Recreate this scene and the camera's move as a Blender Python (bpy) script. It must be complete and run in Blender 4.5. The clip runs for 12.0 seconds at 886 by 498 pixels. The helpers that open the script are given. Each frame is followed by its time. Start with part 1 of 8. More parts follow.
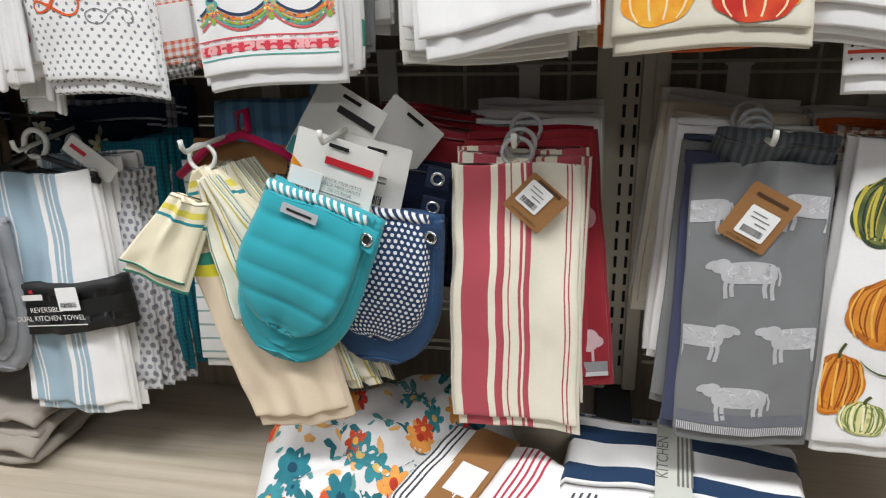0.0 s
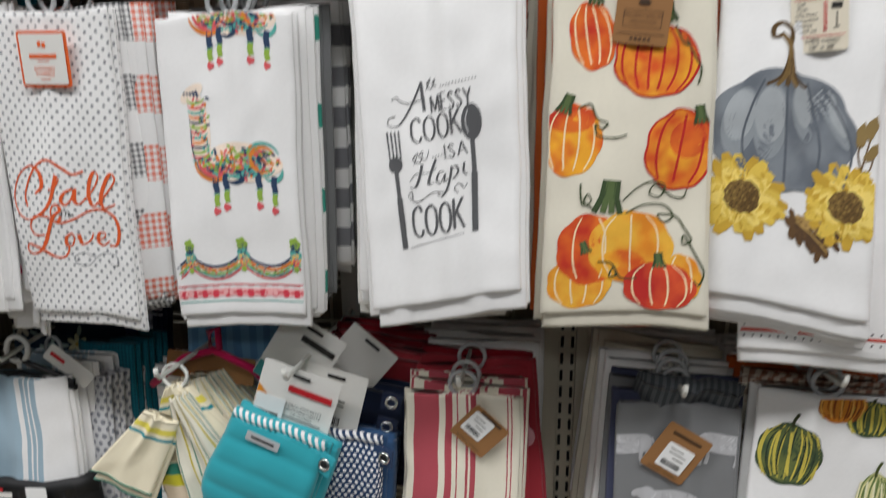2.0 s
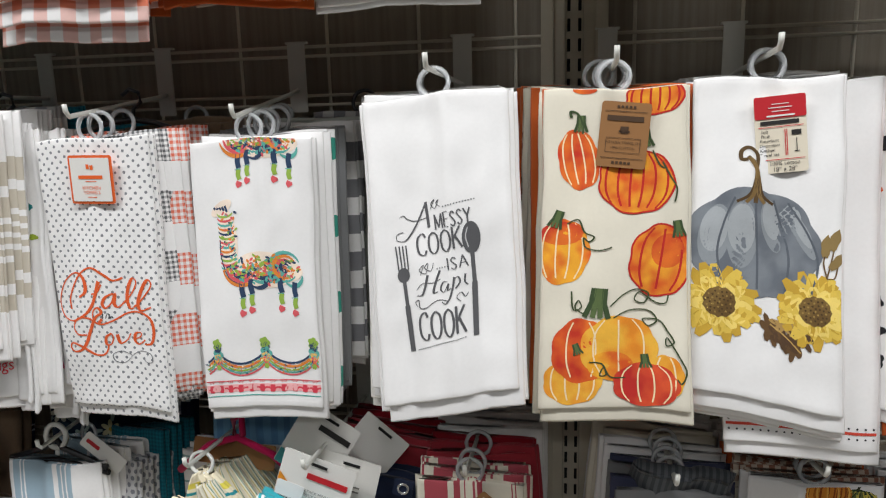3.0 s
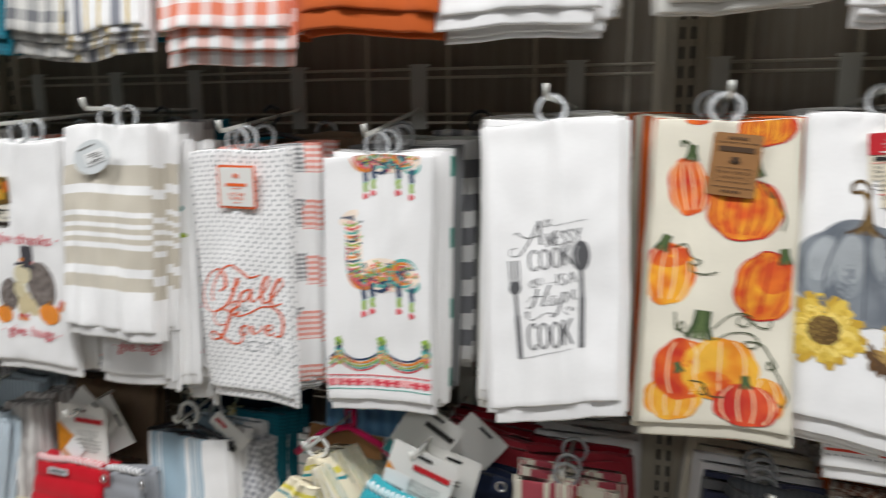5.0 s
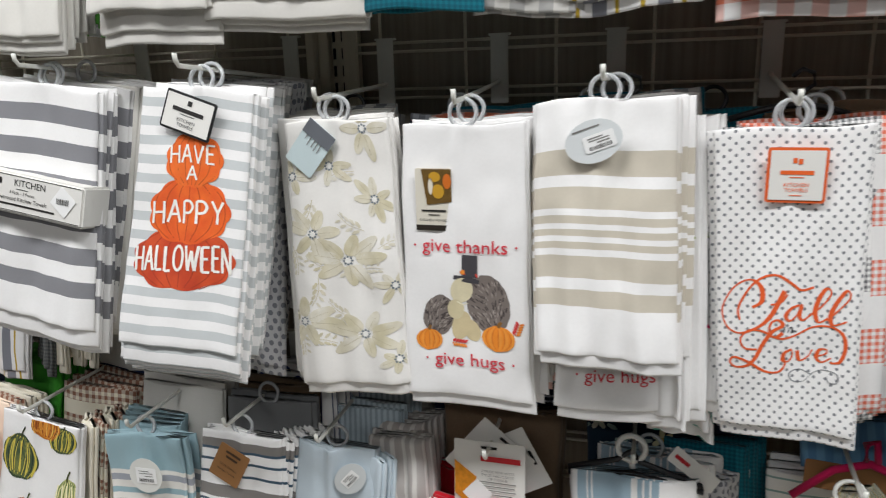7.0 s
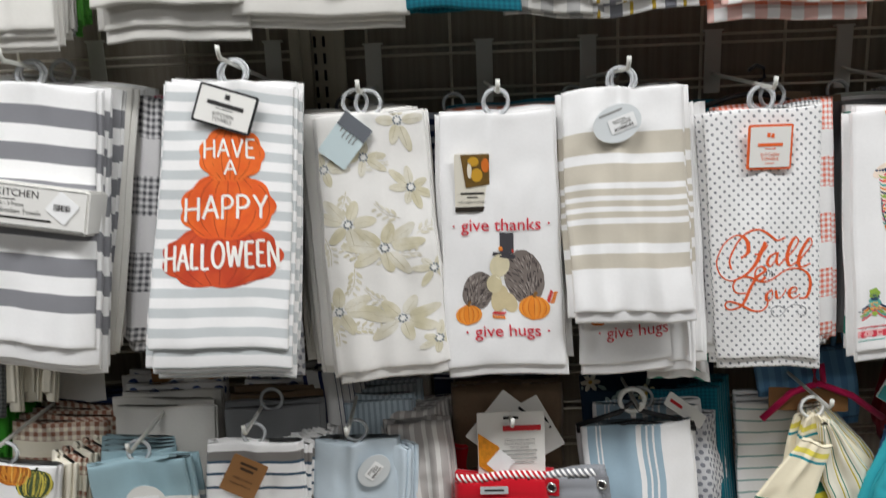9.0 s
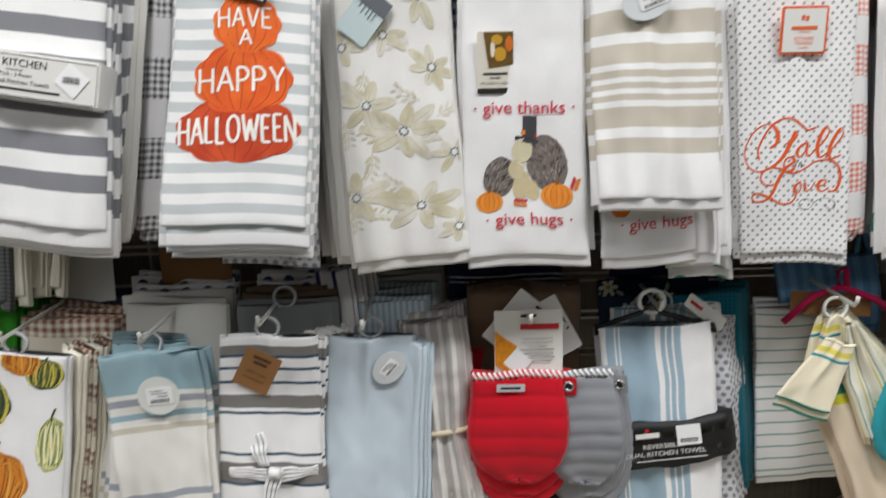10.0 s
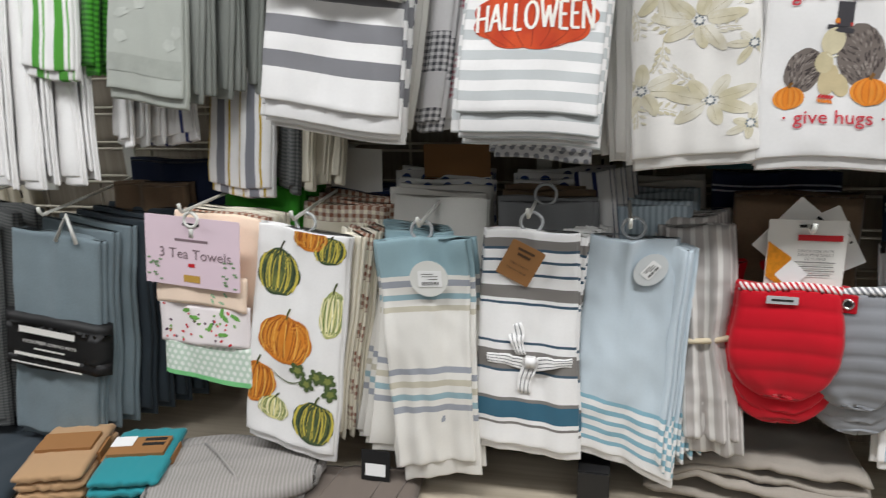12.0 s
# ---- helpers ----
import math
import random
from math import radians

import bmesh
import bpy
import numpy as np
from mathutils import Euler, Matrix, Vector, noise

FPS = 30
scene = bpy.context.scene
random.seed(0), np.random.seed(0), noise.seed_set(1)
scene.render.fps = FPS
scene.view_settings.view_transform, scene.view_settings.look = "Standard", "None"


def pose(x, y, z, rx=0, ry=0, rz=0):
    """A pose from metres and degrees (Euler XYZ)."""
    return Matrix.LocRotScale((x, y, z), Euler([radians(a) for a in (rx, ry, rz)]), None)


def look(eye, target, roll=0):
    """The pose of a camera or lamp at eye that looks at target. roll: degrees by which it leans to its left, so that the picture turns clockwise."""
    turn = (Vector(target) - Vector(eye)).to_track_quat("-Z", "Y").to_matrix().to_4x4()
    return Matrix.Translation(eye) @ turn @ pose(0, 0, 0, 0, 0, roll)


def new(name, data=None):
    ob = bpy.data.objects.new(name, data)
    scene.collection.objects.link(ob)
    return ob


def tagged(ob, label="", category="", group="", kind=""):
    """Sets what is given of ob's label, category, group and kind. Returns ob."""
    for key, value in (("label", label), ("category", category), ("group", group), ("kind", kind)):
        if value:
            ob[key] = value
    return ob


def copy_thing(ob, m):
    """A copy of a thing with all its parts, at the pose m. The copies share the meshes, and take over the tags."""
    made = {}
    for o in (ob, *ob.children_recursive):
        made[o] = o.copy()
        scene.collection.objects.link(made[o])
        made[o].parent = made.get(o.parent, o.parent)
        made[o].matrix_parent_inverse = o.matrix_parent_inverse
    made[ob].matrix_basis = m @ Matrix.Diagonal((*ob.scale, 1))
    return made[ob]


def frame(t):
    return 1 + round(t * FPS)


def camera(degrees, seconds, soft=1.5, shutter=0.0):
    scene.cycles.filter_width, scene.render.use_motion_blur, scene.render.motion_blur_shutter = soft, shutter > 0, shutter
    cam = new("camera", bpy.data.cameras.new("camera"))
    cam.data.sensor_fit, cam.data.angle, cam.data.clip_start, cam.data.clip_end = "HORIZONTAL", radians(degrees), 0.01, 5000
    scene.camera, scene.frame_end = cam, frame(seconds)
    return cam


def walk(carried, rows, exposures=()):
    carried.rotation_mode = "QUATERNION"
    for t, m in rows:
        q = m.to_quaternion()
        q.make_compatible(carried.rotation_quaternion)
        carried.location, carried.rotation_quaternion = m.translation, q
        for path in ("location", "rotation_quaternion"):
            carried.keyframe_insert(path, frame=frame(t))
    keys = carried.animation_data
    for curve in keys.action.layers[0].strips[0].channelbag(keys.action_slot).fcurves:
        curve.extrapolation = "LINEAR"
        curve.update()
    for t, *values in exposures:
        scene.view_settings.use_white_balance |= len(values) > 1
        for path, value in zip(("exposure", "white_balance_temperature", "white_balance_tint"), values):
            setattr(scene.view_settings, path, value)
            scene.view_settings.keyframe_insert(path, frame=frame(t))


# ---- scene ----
cam = camera(64.3, 12.0, soft=1.1, shutter=0.5)
PATH = [
    (0, (0.215, 0.279, 1.119), (-0.164, 2.095, 0.373), -2.2),
    (0.5, (0.204, 0.273, 1.117), (-0.185, 2.09, 0.377), -1.8),
    (1, (0.203, 0.274, 1.124), (-0.173, 2.092, 0.379), -1.5),
    (1.5, (0.217, 0.277, 1.215), (-0.138, 2.132, 0.555), -0.7),
    (2, (0.245, 0.26, 1.306), (-0.061, 2.161, 0.768), -0.6),
    (2.5, (0.262, 0.228, 1.359), (-0.059, 2.154, 0.926), -1.4),
    (2.6, (0.263, 0.222, 1.366), (-0.064, 2.149, 0.942), -1.5),
    (3, (0.27, 0.208, 1.375), (-0.091, 2.136, 0.984), -1.6),
    (3.2, (0.27, 0.204, 1.371), (-0.091, 2.135, 0.998), -1.6),
    (4.8, (0.274, 0.166, 1.397), (-0.239, 2.064, 1.033), -1.5),
    (5, (0.253, 0.146, 1.4), (-0.342, 2.017, 1.019), -0.3),
    (5.5, (0.094, 0.142, 1.405), (-0.661, 1.946, 0.989), 0.6),
    (6, (-0.141, 0.107, 1.398), (-0.862, 1.928, 0.997), -0.2),
    (6.5, (-0.314, 0.121, 1.395), (-0.971, 1.954, 0.937), -0.6),
    (7, (-0.44, 0.158, 1.416), (-1.003, 2.016, 0.936), -1.8),
    (7.2, (-0.48, 0.16, 1.412), (-1.003, 2.028, 0.925), -1.8),
    (8.8, (-0.722, 0.043, 1.398), (-0.765, 1.997, 0.973), -2.5),
    (9, (-0.721, 0.043, 1.371), (-0.729, 2.003, 0.975), -2.3),
    (9.5, (-0.73, 0.052, 1.303), (-0.707, 2.013, 0.913), -1.7),
    (10, (-0.75, 0.043, 1.259), (-0.761, 1.986, 0.786), -1.7),
    (10.5, (-0.797, 0.034, 1.235), (-0.918, 1.959, 0.707), -1.9),
    (11, (-0.845, 0.028, 1.222), (-1.089, 1.929, 0.648), -1.9),
    (11.5, (-0.87, 0.017, 1.217), (-1.238, 1.886, 0.608), -2.3),
    (12, (-0.889, 0.004, 1.213), (-1.359, 1.843, 0.582), -2.3),
]
walk(cam, [(t, look(eye, target, roll)) for t, eye, target, roll in PATH],
     [(0, -0.06), (1.5, -0.2), (2.0, -0.53), (2.5, -0.53), (3.0, -0.33), (5.0, -0.30), (7.0, -0.31), (9.5, -0.34), (12.0, -0.20)])

# ---- light: shop ceiling with rows of fluorescent fittings ----
world = bpy.data.worlds.new("shop_air")
scene.world = world
world.use_nodes = True
world.node_tree.nodes["Background"].inputs[0].default_value = (0.95, 0.97, 1.0, 1)
world.node_tree.nodes["Background"].inputs[1].default_value = 0.01


def tube_lamp(x, y, power):
    lamp = bpy.data.lights.new("fluorescent_light", "AREA")
    lamp.shape, lamp.size, lamp.size_y, lamp.energy = "RECTANGLE", 1.2, 0.28, power
    lamp.color = (0.94, 0.95, 0.968)
    ob = new("fluorescent_light", lamp)
    ob.matrix_world = look((x, y, 2.98), (x, y, 0))
    return ob


for lx in (-2.9, -1.2, 0.5, 2.2):
    tube_lamp(lx, 0.02, 40)
    tube_lamp(lx, -2.3, 13)

# ---- materials ----


def srgb(r, g, b):
    f = lambda c: (c / 255 / 12.92) if c < 10 else ((c / 255 + 0.055) / 1.055) ** 2.4
    return (f(r), f(g), f(b), 1.0)


WHITE = (0.88, 0.87, 0.855, 1)
CREAM = (0.80, 0.75, 0.62, 1)


def nodes_of(name):
    m = bpy.data.materials.new(name)
    m.use_nodes = True
    nt = m.node_tree
    return m, nt, nt.nodes["Principled BSDF"]


def put(nt, kind, links=(), **values):
    n = nt.nodes.new(kind)
    for key, v in values.items():
        if key == "op":
            n.operation = v
        elif key.startswith("i"):
            n.inputs[int(key[1:])].default_value = v
    for i, sock in links:
        nt.links.new(sock, n.inputs[i])
    return n


def calc(nt, op, a, b=None):
    n = nt.nodes.new("ShaderNodeMath")
    n.operation = op
    for i, v in enumerate((a, b)):
        if v is None:
            continue
        if isinstance(v, (int, float)):
            n.inputs[i].default_value = v
        else:
            nt.links.new(v, n.inputs[i])
    return n.outputs[0]


def blend(nt, fac, a, b, mode="MIX"):
    n = nt.nodes.new("ShaderNodeMix")
    n.data_type, n.blend_type = "RGBA", mode
    for i, v in ((0, fac), (6, a), (7, b)):
        if isinstance(v, (int, float, tuple)):
            n.inputs[i].default_value = v
        else:
            nt.links.new(v, n.inputs[i])
    return n.outputs[2]


def worn(nt, bsdf, colour, scale, amount, bump, coord=None, fine=None):
    """Stain and grain on a colour, at two scales, with relief."""
    tc = nt.nodes.new("ShaderNodeTexCoord")
    src = coord or tc.outputs["Object"]
    big = put(nt, "ShaderNodeTexNoise", [(0, src)], i2=scale, i3=3.0)
    small = put(nt, "ShaderNodeTexNoise", [(0, src)], i2=scale * 14, i3=4.0)
    v = calc(nt, "ADD", calc(nt, "MULTIPLY", big.outputs[0], amount), calc(nt, "MULTIPLY", small.outputs[0], amount * 0.7))
    v = calc(nt, "ADD", v, 1.0 - amount * 0.85)
    rnd = put(nt, "ShaderNodeObjectInfo")
    v = calc(nt, "MULTIPLY", v, calc(nt, "ADD", calc(nt, "MULTIPLY", rnd.outputs["Random"], 0.08), 0.96))
    comb = put(nt, "ShaderNodeCombineColor", [(0, v), (1, v), (2, v)])
    nt.links.new(blend(nt, 1.0, colour, comb.outputs[0], "MULTIPLY"), bsdf.inputs["Base Color"])
    h = small.outputs[0] if fine is None else calc(nt, "ADD", calc(nt, "MULTIPLY", small.outputs[0], 0.6), fine)
    bm_ = put(nt, "ShaderNodeBump", [(2, h)], i0=bump, i1=0.001)
    nt.links.new(bm_.outputs[0], bsdf.inputs["Normal"])


def plain(name, colour, rough=0.6, metal=0.0, scale=12, amount=0.12, bump=0.15):
    m, nt, b = nodes_of(name)
    b.inputs["Roughness"].default_value, b.inputs["Metallic"].default_value = rough, metal
    worn(nt, b, colour, scale, amount, bump)
    return m


def cloth(name, base, stripes=None, axis="v", period=None, length=0.4, dots=None, check=None, blocks=0.0, thread=0.0016, bump=0.45, waffle=False, rough=0.92, amount=0.1):
    """Woven cotton. u runs across the towel and v down it, in metres; stripes are (start, colour)."""
    m, nt, b = nodes_of(name)
    uv = nt.nodes.new("ShaderNodeUVMap")
    sep = put(nt, "ShaderNodeSeparateXYZ", [(0, uv.outputs[0])])
    u, v = sep.outputs[0], sep.outputs[1]
    colour = base
    if stripes:
        a = u if axis == "u" else v
        wob = put(nt, "ShaderNodeTexNoise", [(0, uv.outputs[0])], i2=25.0)
        a = calc(nt, "ADD", a, calc(nt, "MULTIPLY", calc(nt, "SUBTRACT", wob.outputs[0], 0.5), 0.002))
        if period:
            a, length = calc(nt, "WRAP", a, None), period
            nt.nodes[-1].inputs[1].default_value = period
            nt.nodes[-1].inputs[2].default_value = 0.0
        ramp = nt.nodes.new("ShaderNodeValToRGB")
        ramp.color_ramp.interpolation = "CONSTANT"
        el = ramp.color_ramp.elements
        while len(el) > 1:
            el.remove(el[-1])
        el[0].position, el[0].color = 0.0, base
        for p, c in stripes:
            if p <= 0:
                el[0].color = c
            else:
                e = el.new(min(1.0, p / length))
                e.color = c
        nt.links.new(calc(nt, "DIVIDE", a, length), ramp.inputs[0])
        colour = ramp.outputs[0]
    if dots:
        p, q, r, c = dots
        row = calc(nt, "FLOOR", calc(nt, "DIVIDE", v, q))
        off = calc(nt, "MULTIPLY", calc(nt, "MODULO", row, 2.0), 0.5)
        du = calc(nt, "MULTIPLY", calc(nt, "SUBTRACT", calc(nt, "FRACT", calc(nt, "ADD", calc(nt, "DIVIDE", u, p), calc(nt, "ADD", off, 20.0))), 0.5), p)
        dv = calc(nt, "MULTIPLY", calc(nt, "SUBTRACT", calc(nt, "FRACT", calc(nt, "DIVIDE", v, q)), 0.5), q)
        d2 = calc(nt, "ADD", calc(nt, "MULTIPLY", du, du), calc(nt, "MULTIPLY", dv, dv))
        colour = blend(nt, calc(nt, "LESS_THAN", d2, r * r), colour, c)
    if check:
        p, c = check
        cu = calc(nt, "LESS_THAN", calc(nt, "FRACT", calc(nt, "ADD", calc(nt, "DIVIDE", u, p), 20.0)), 0.5)
        cv = calc(nt, "LESS_THAN", calc(nt, "FRACT", calc(nt, "DIVIDE", v, p)), 0.5)
        amt = calc(nt, "MULTIPLY", calc(nt, "ADD", cu, cv), 0.45)
        if blocks:
            amt = calc(nt, "MULTIPLY", amt, calc(nt, "LESS_THAN", calc(nt, "FRACT", calc(nt, "DIVIDE", v, blocks)), 0.52))
        colour = blend(nt, amt, colour, c)
    k = 2 * math.pi / (0.0055 if waffle else thread)
    su, sv = calc(nt, "SINE", calc(nt, "MULTIPLY", u, k)), calc(nt, "SINE", calc(nt, "MULTIPLY", v, k))
    weave = calc(nt, "MULTIPLY", calc(nt, "MAXIMUM", su, sv) if waffle else calc(nt, "MULTIPLY", su, sv), 0.75 if waffle else 0.6)
    info = put(nt, "ShaderNodeObjectInfo")
    shift = put(nt, "ShaderNodeVectorMath", [(0, uv.outputs[0])])
    nt.links.new(put(nt, "ShaderNodeCombineXYZ", [(2, calc(nt, "MULTIPLY", info.outputs["Random"], 9.0))]).outputs[0], shift.inputs[1])
    crease = put(nt, "ShaderNodeTexNoise", [(0, shift.outputs[0])], i2=26.0, i3=2.0)
    weave = calc(nt, "ADD", weave, calc(nt, "MULTIPLY", crease.outputs[0], 7.5))
    worn(nt, b, colour, 18, amount, bump, coord=uv.outputs[0], fine=weave)
    b.inputs["Roughness"].default_value = rough
    b.inputs["Specular IOR Level"].default_value = 0.2
    b.inputs["Sheen Weight"].default_value = 0.15
    return m


PAINT = {}


def paint(rgb):
    """Printed cloth ink of one colour."""
    if rgb not in PAINT and rgb[0] == "wash":
        m, nt, b = nodes_of("watercolour_ink_%d_%d_%d" % rgb[1])
        tc = nt.nodes.new("ShaderNodeTexCoord")
        big = put(nt, "ShaderNodeTexNoise", [(0, tc.outputs["Object"])], i2=34.0, i3=2.0)
        ramp = nt.nodes.new("ShaderNodeValToRGB")
        for e, p, c in zip(ramp.color_ramp.elements, (0.38, 0.62), rgb[1:]):
            e.position, e.color = p, srgb(*c)
        nt.links.new(big.outputs[0], ramp.inputs[0])
        worn(nt, b, ramp.outputs[0], 60, 0.25, 0.3)
        b.inputs["Roughness"].default_value = 0.9
        PAINT[rgb] = m
    if rgb not in PAINT:
        PAINT[rgb] = plain("ink_%d_%d_%d" % rgb, srgb(*rgb), 0.9, scale=60, amount=0.3, bump=0.3)
    return PAINT[rgb]


def card(name, rgb, rough=0.55):
    return plain(name, srgb(*rgb), rough, scale=40, amount=0.06, bump=0.05)


STEEL = plain("cream_powder_coat", srgb(206, 199, 180), 0.42, amount=0.1, bump=0.05)
WIRE = plain("cream_wire_coat", srgb(212, 206, 190), 0.4, amount=0.1, bump=0.05)
HOOKM = plain("white_hook_enamel", srgb(222, 222, 214), 0.35, amount=0.05, bump=0.03)
BLACK = plain("black_paint", (0.012, 0.012, 0.013, 1), 0.5, amount=0.2)
SLOT = plain("dark_slot", (0.01, 0.01, 0.01, 1), 0.9)
KRAFT = card("kraft_card", (150, 106, 62), 0.8)
CARDW = card("white_card", (232, 230, 224))
STICK = card("white_sticker", (240, 240, 238), 0.45)
INKB = card("black_card_ink", (38, 36, 34))
INKG = card("grey_card_ink", (120, 118, 114))
INKR = card("red_card_ink", (196, 30, 40))
INKBR = card("brown_card_ink", (74, 52, 32))
CORANGE = card("orange_card_ink", (232, 100, 40))
CBLACK = card("black_card", (20, 20, 21), 0.6)
CHROME = plain("chrome", (0.75, 0.75, 0.74, 1), 0.22, 1.0, amount=0.05, bump=0.02)
m, nt, b = nodes_of("clear_plastic")
b.inputs["Base Color"].default_value = (0.85, 0.87, 0.88, 1)
b.inputs["Roughness"].default_value, b.inputs["Transmission Weight"].default_value, b.inputs["IOR"].default_value = 0.25, 0.55, 1.3
CLEAR = m
RINGW = plain("white_plastic", srgb(226, 226, 220), 0.3, amount=0.04, bump=0.02)
BLACKP = plain("black_plastic", (0.015, 0.015, 0.017, 1), 0.35, amount=0.1, bump=0.02)

# back panel: beige laminate with fine upright grain
PANEL, nt, b = nodes_of("beige_laminate")
tc = nt.nodes.new("ShaderNodeTexCoord")
mp = put(nt, "ShaderNodeMapping", [(0, tc.outputs["Object"])])
mp.inputs["Scale"].default_value = (90, 1, 2.5)
gr = put(nt, "ShaderNodeTexNoise", [(0, mp.outputs[0])], i2=1.5, i3=4.0)
ramp = nt.nodes.new("ShaderNodeValToRGB")
ramp.color_ramp.elements[0].position, ramp.color_ramp.elements[0].color = 0.3, (0.27, 0.235, 0.185, 1)
ramp.color_ramp.elements[1].position, ramp.color_ramp.elements[1].color = 0.75, (0.39, 0.345, 0.28, 1)
nt.links.new(gr.outputs[0], ramp.inputs[0])
worn(nt, b, ramp.outputs[0], 5, 0.12, 0.08)
b.inputs["Roughness"].default_value = 0.55
# shelf deck: pale wood-grain board
DECK, nt, b = nodes_of("pale_wood_board")
tc = nt.nodes.new("ShaderNodeTexCoord")
mp = put(nt, "ShaderNodeMapping", [(0, tc.outputs["Object"])])
mp.inputs["Scale"].default_value = (2.2, 45, 1)
gr = put(nt, "ShaderNodeTexNoise", [(0, mp.outputs[0])], i2=1.6, i3=5.0, i8=0.6)
ramp = nt.nodes.new("ShaderNodeValToRGB")
ramp.color_ramp.elements[0].position, ramp.color_ramp.elements[0].color = 0.3, (0.42, 0.36, 0.27, 1)
ramp.color_ramp.elements[1].position, ramp.color_ramp.elements[1].color = 0.7, (0.55, 0.485, 0.385, 1)
nt.links.new(gr.outputs[0], ramp.inputs[0])
worn(nt, b, ramp.outputs[0], 4, 0.1, 0.08)
b.inputs["Roughness"].default_value = 0.5
FLOORM = plain("vinyl_floor", (0.15, 0.145, 0.135, 1), 0.35, scale=3, amount=0.15, bump=0.03)
CEILM = plain("ceiling_board", (0.72, 0.71, 0.69, 1), 0.9, scale=5, amount=0.1)
WALLM = plain("shop_wall_paint", (0.16, 0.155, 0.15, 1), 0.8, scale=3, amount=0.15)

# ---- mesh helpers ----


def mesh_ob(name, bm, mat, parent=None, label="", smooth=True):
    me = bpy.data.meshes.new(name)
    bm.to_mesh(me)
    bm.free()
    if smooth:
        for p in me.polygons:
            p.use_smooth = True
    for mm in mat if isinstance(mat, (list, tuple)) else [mat]:
        me.materials.append(mm)
    ob = new(name, me)
    if parent:
        ob.parent = parent
    if label:
        ob["label"] = label
    return ob


def part(name, bm, mat, parent, label="", smooth=True):
    return mesh_ob(name, bm, mat, parent, label, smooth)


def box(bm, x0, x1, y0, y1, z0, z1, bevel=0.0):
    b2 = bmesh.new()
    bmesh.ops.create_cube(b2, size=1)
    for v in b2.verts:
        v.co = Vector((x0 + (v.co.x + 0.5) * (x1 - x0), y0 + (v.co.y + 0.5) * (y1 - y0), z0 + (v.co.z + 0.5) * (z1 - z0)))
    if bevel:
        bmesh.ops.bevel(b2, geom=b2.edges[:], offset=bevel, segments=2, affect="EDGES")
    me = bpy.data.meshes.new("t")
    b2.to_mesh(me)
    b2.free()
    bm.from_mesh(me)
    bpy.data.meshes.remove(me)
    return bm


def boxed(*a, **k):
    return box(bmesh.new(), *a, **k)


def tube(bm, pts, r, n=8, closed=False):
    """A round bar along points."""
    pts = [Vector(p) for p in pts]
    rings = []
    for i, p in enumerate(pts):
        if closed:
            d = pts[(i + 1) % len(pts)] - pts[i - 1]
        else:
            d = pts[min(i + 1, len(pts) - 1)] - pts[max(i - 1, 0)]
        q = d.to_track_quat("Z", "Y")
        rings.append([bm.verts.new(p + q @ Vector((r * math.cos(a), r * math.sin(a), 0))) for a in (2 * math.pi * k / n for k in range(n))])
    for i in range(len(rings) if closed else len(rings) - 1):
        a, c = rings[i], rings[(i + 1) % len(rings)]
        for k in range(n):
            bm.faces.new((a[k], a[(k + 1) % n], c[(k + 1) % n], c[k]))
    if not closed:
        bm.faces.new(rings[0][::-1])
        bm.faces.new(rings[-1])
    return bm


def bar(p, q, r, n=8):
    return tube(bmesh.new(), [p, q], r, n)


def empty(name, m, label, category, group=""):
    ob = new(name)
    ob.matrix_world = m
    return tagged(ob, label, category, group)


# ---- setting ----
WALL_Y, XU = 1.17, (0.27, -0.905, -2.08, 1.445)
DECK_Z = 0.48

floor = tagged(mesh_ob("floor", boxed(-6, 5, -4.2, 1.6, -0.1, 0), FLOORM, smooth=False), "pale vinyl shop floor in the aisle", "floor", kind="structure")
ceiling = tagged(mesh_ob("ceiling", boxed(-6, 5, -4.2, 1.6, 3.1, 3.2), CEILM, smooth=False), "white shop ceiling board over the aisle", "ceiling", kind="structure")
for nm, a in (("wall_south", (-6, 5, -4.3, -4.2, 0, 3.1)), ("wall_west", (-6.1, -6, -4.2, 1.6, 0, 3.1)), ("wall_east", (5, 5.1, -4.2, 1.6, 0, 3.1)), ("wall_north", (-6, 5, 1.6, 1.7, 0, 3.1))):
    tagged(mesh_ob(nm, boxed(*a), WALLM, smooth=False), "plain painted shop wall", "wall", kind="structure")

for k, (x0, x1) in enumerate(((XU[1], XU[0]), (XU[2], XU[1]), (XU[0], XU[3]))):
    tagged(mesh_ob("back_panel", boxed(x0 + 0.001, x1 - 0.001, WALL_Y + 0.03, WALL_Y + 0.045, 0.05, 2.05), PANEL, smooth=False), "beige laminate back panel of the shop fixture", "panel", "fixture panels", "structure")


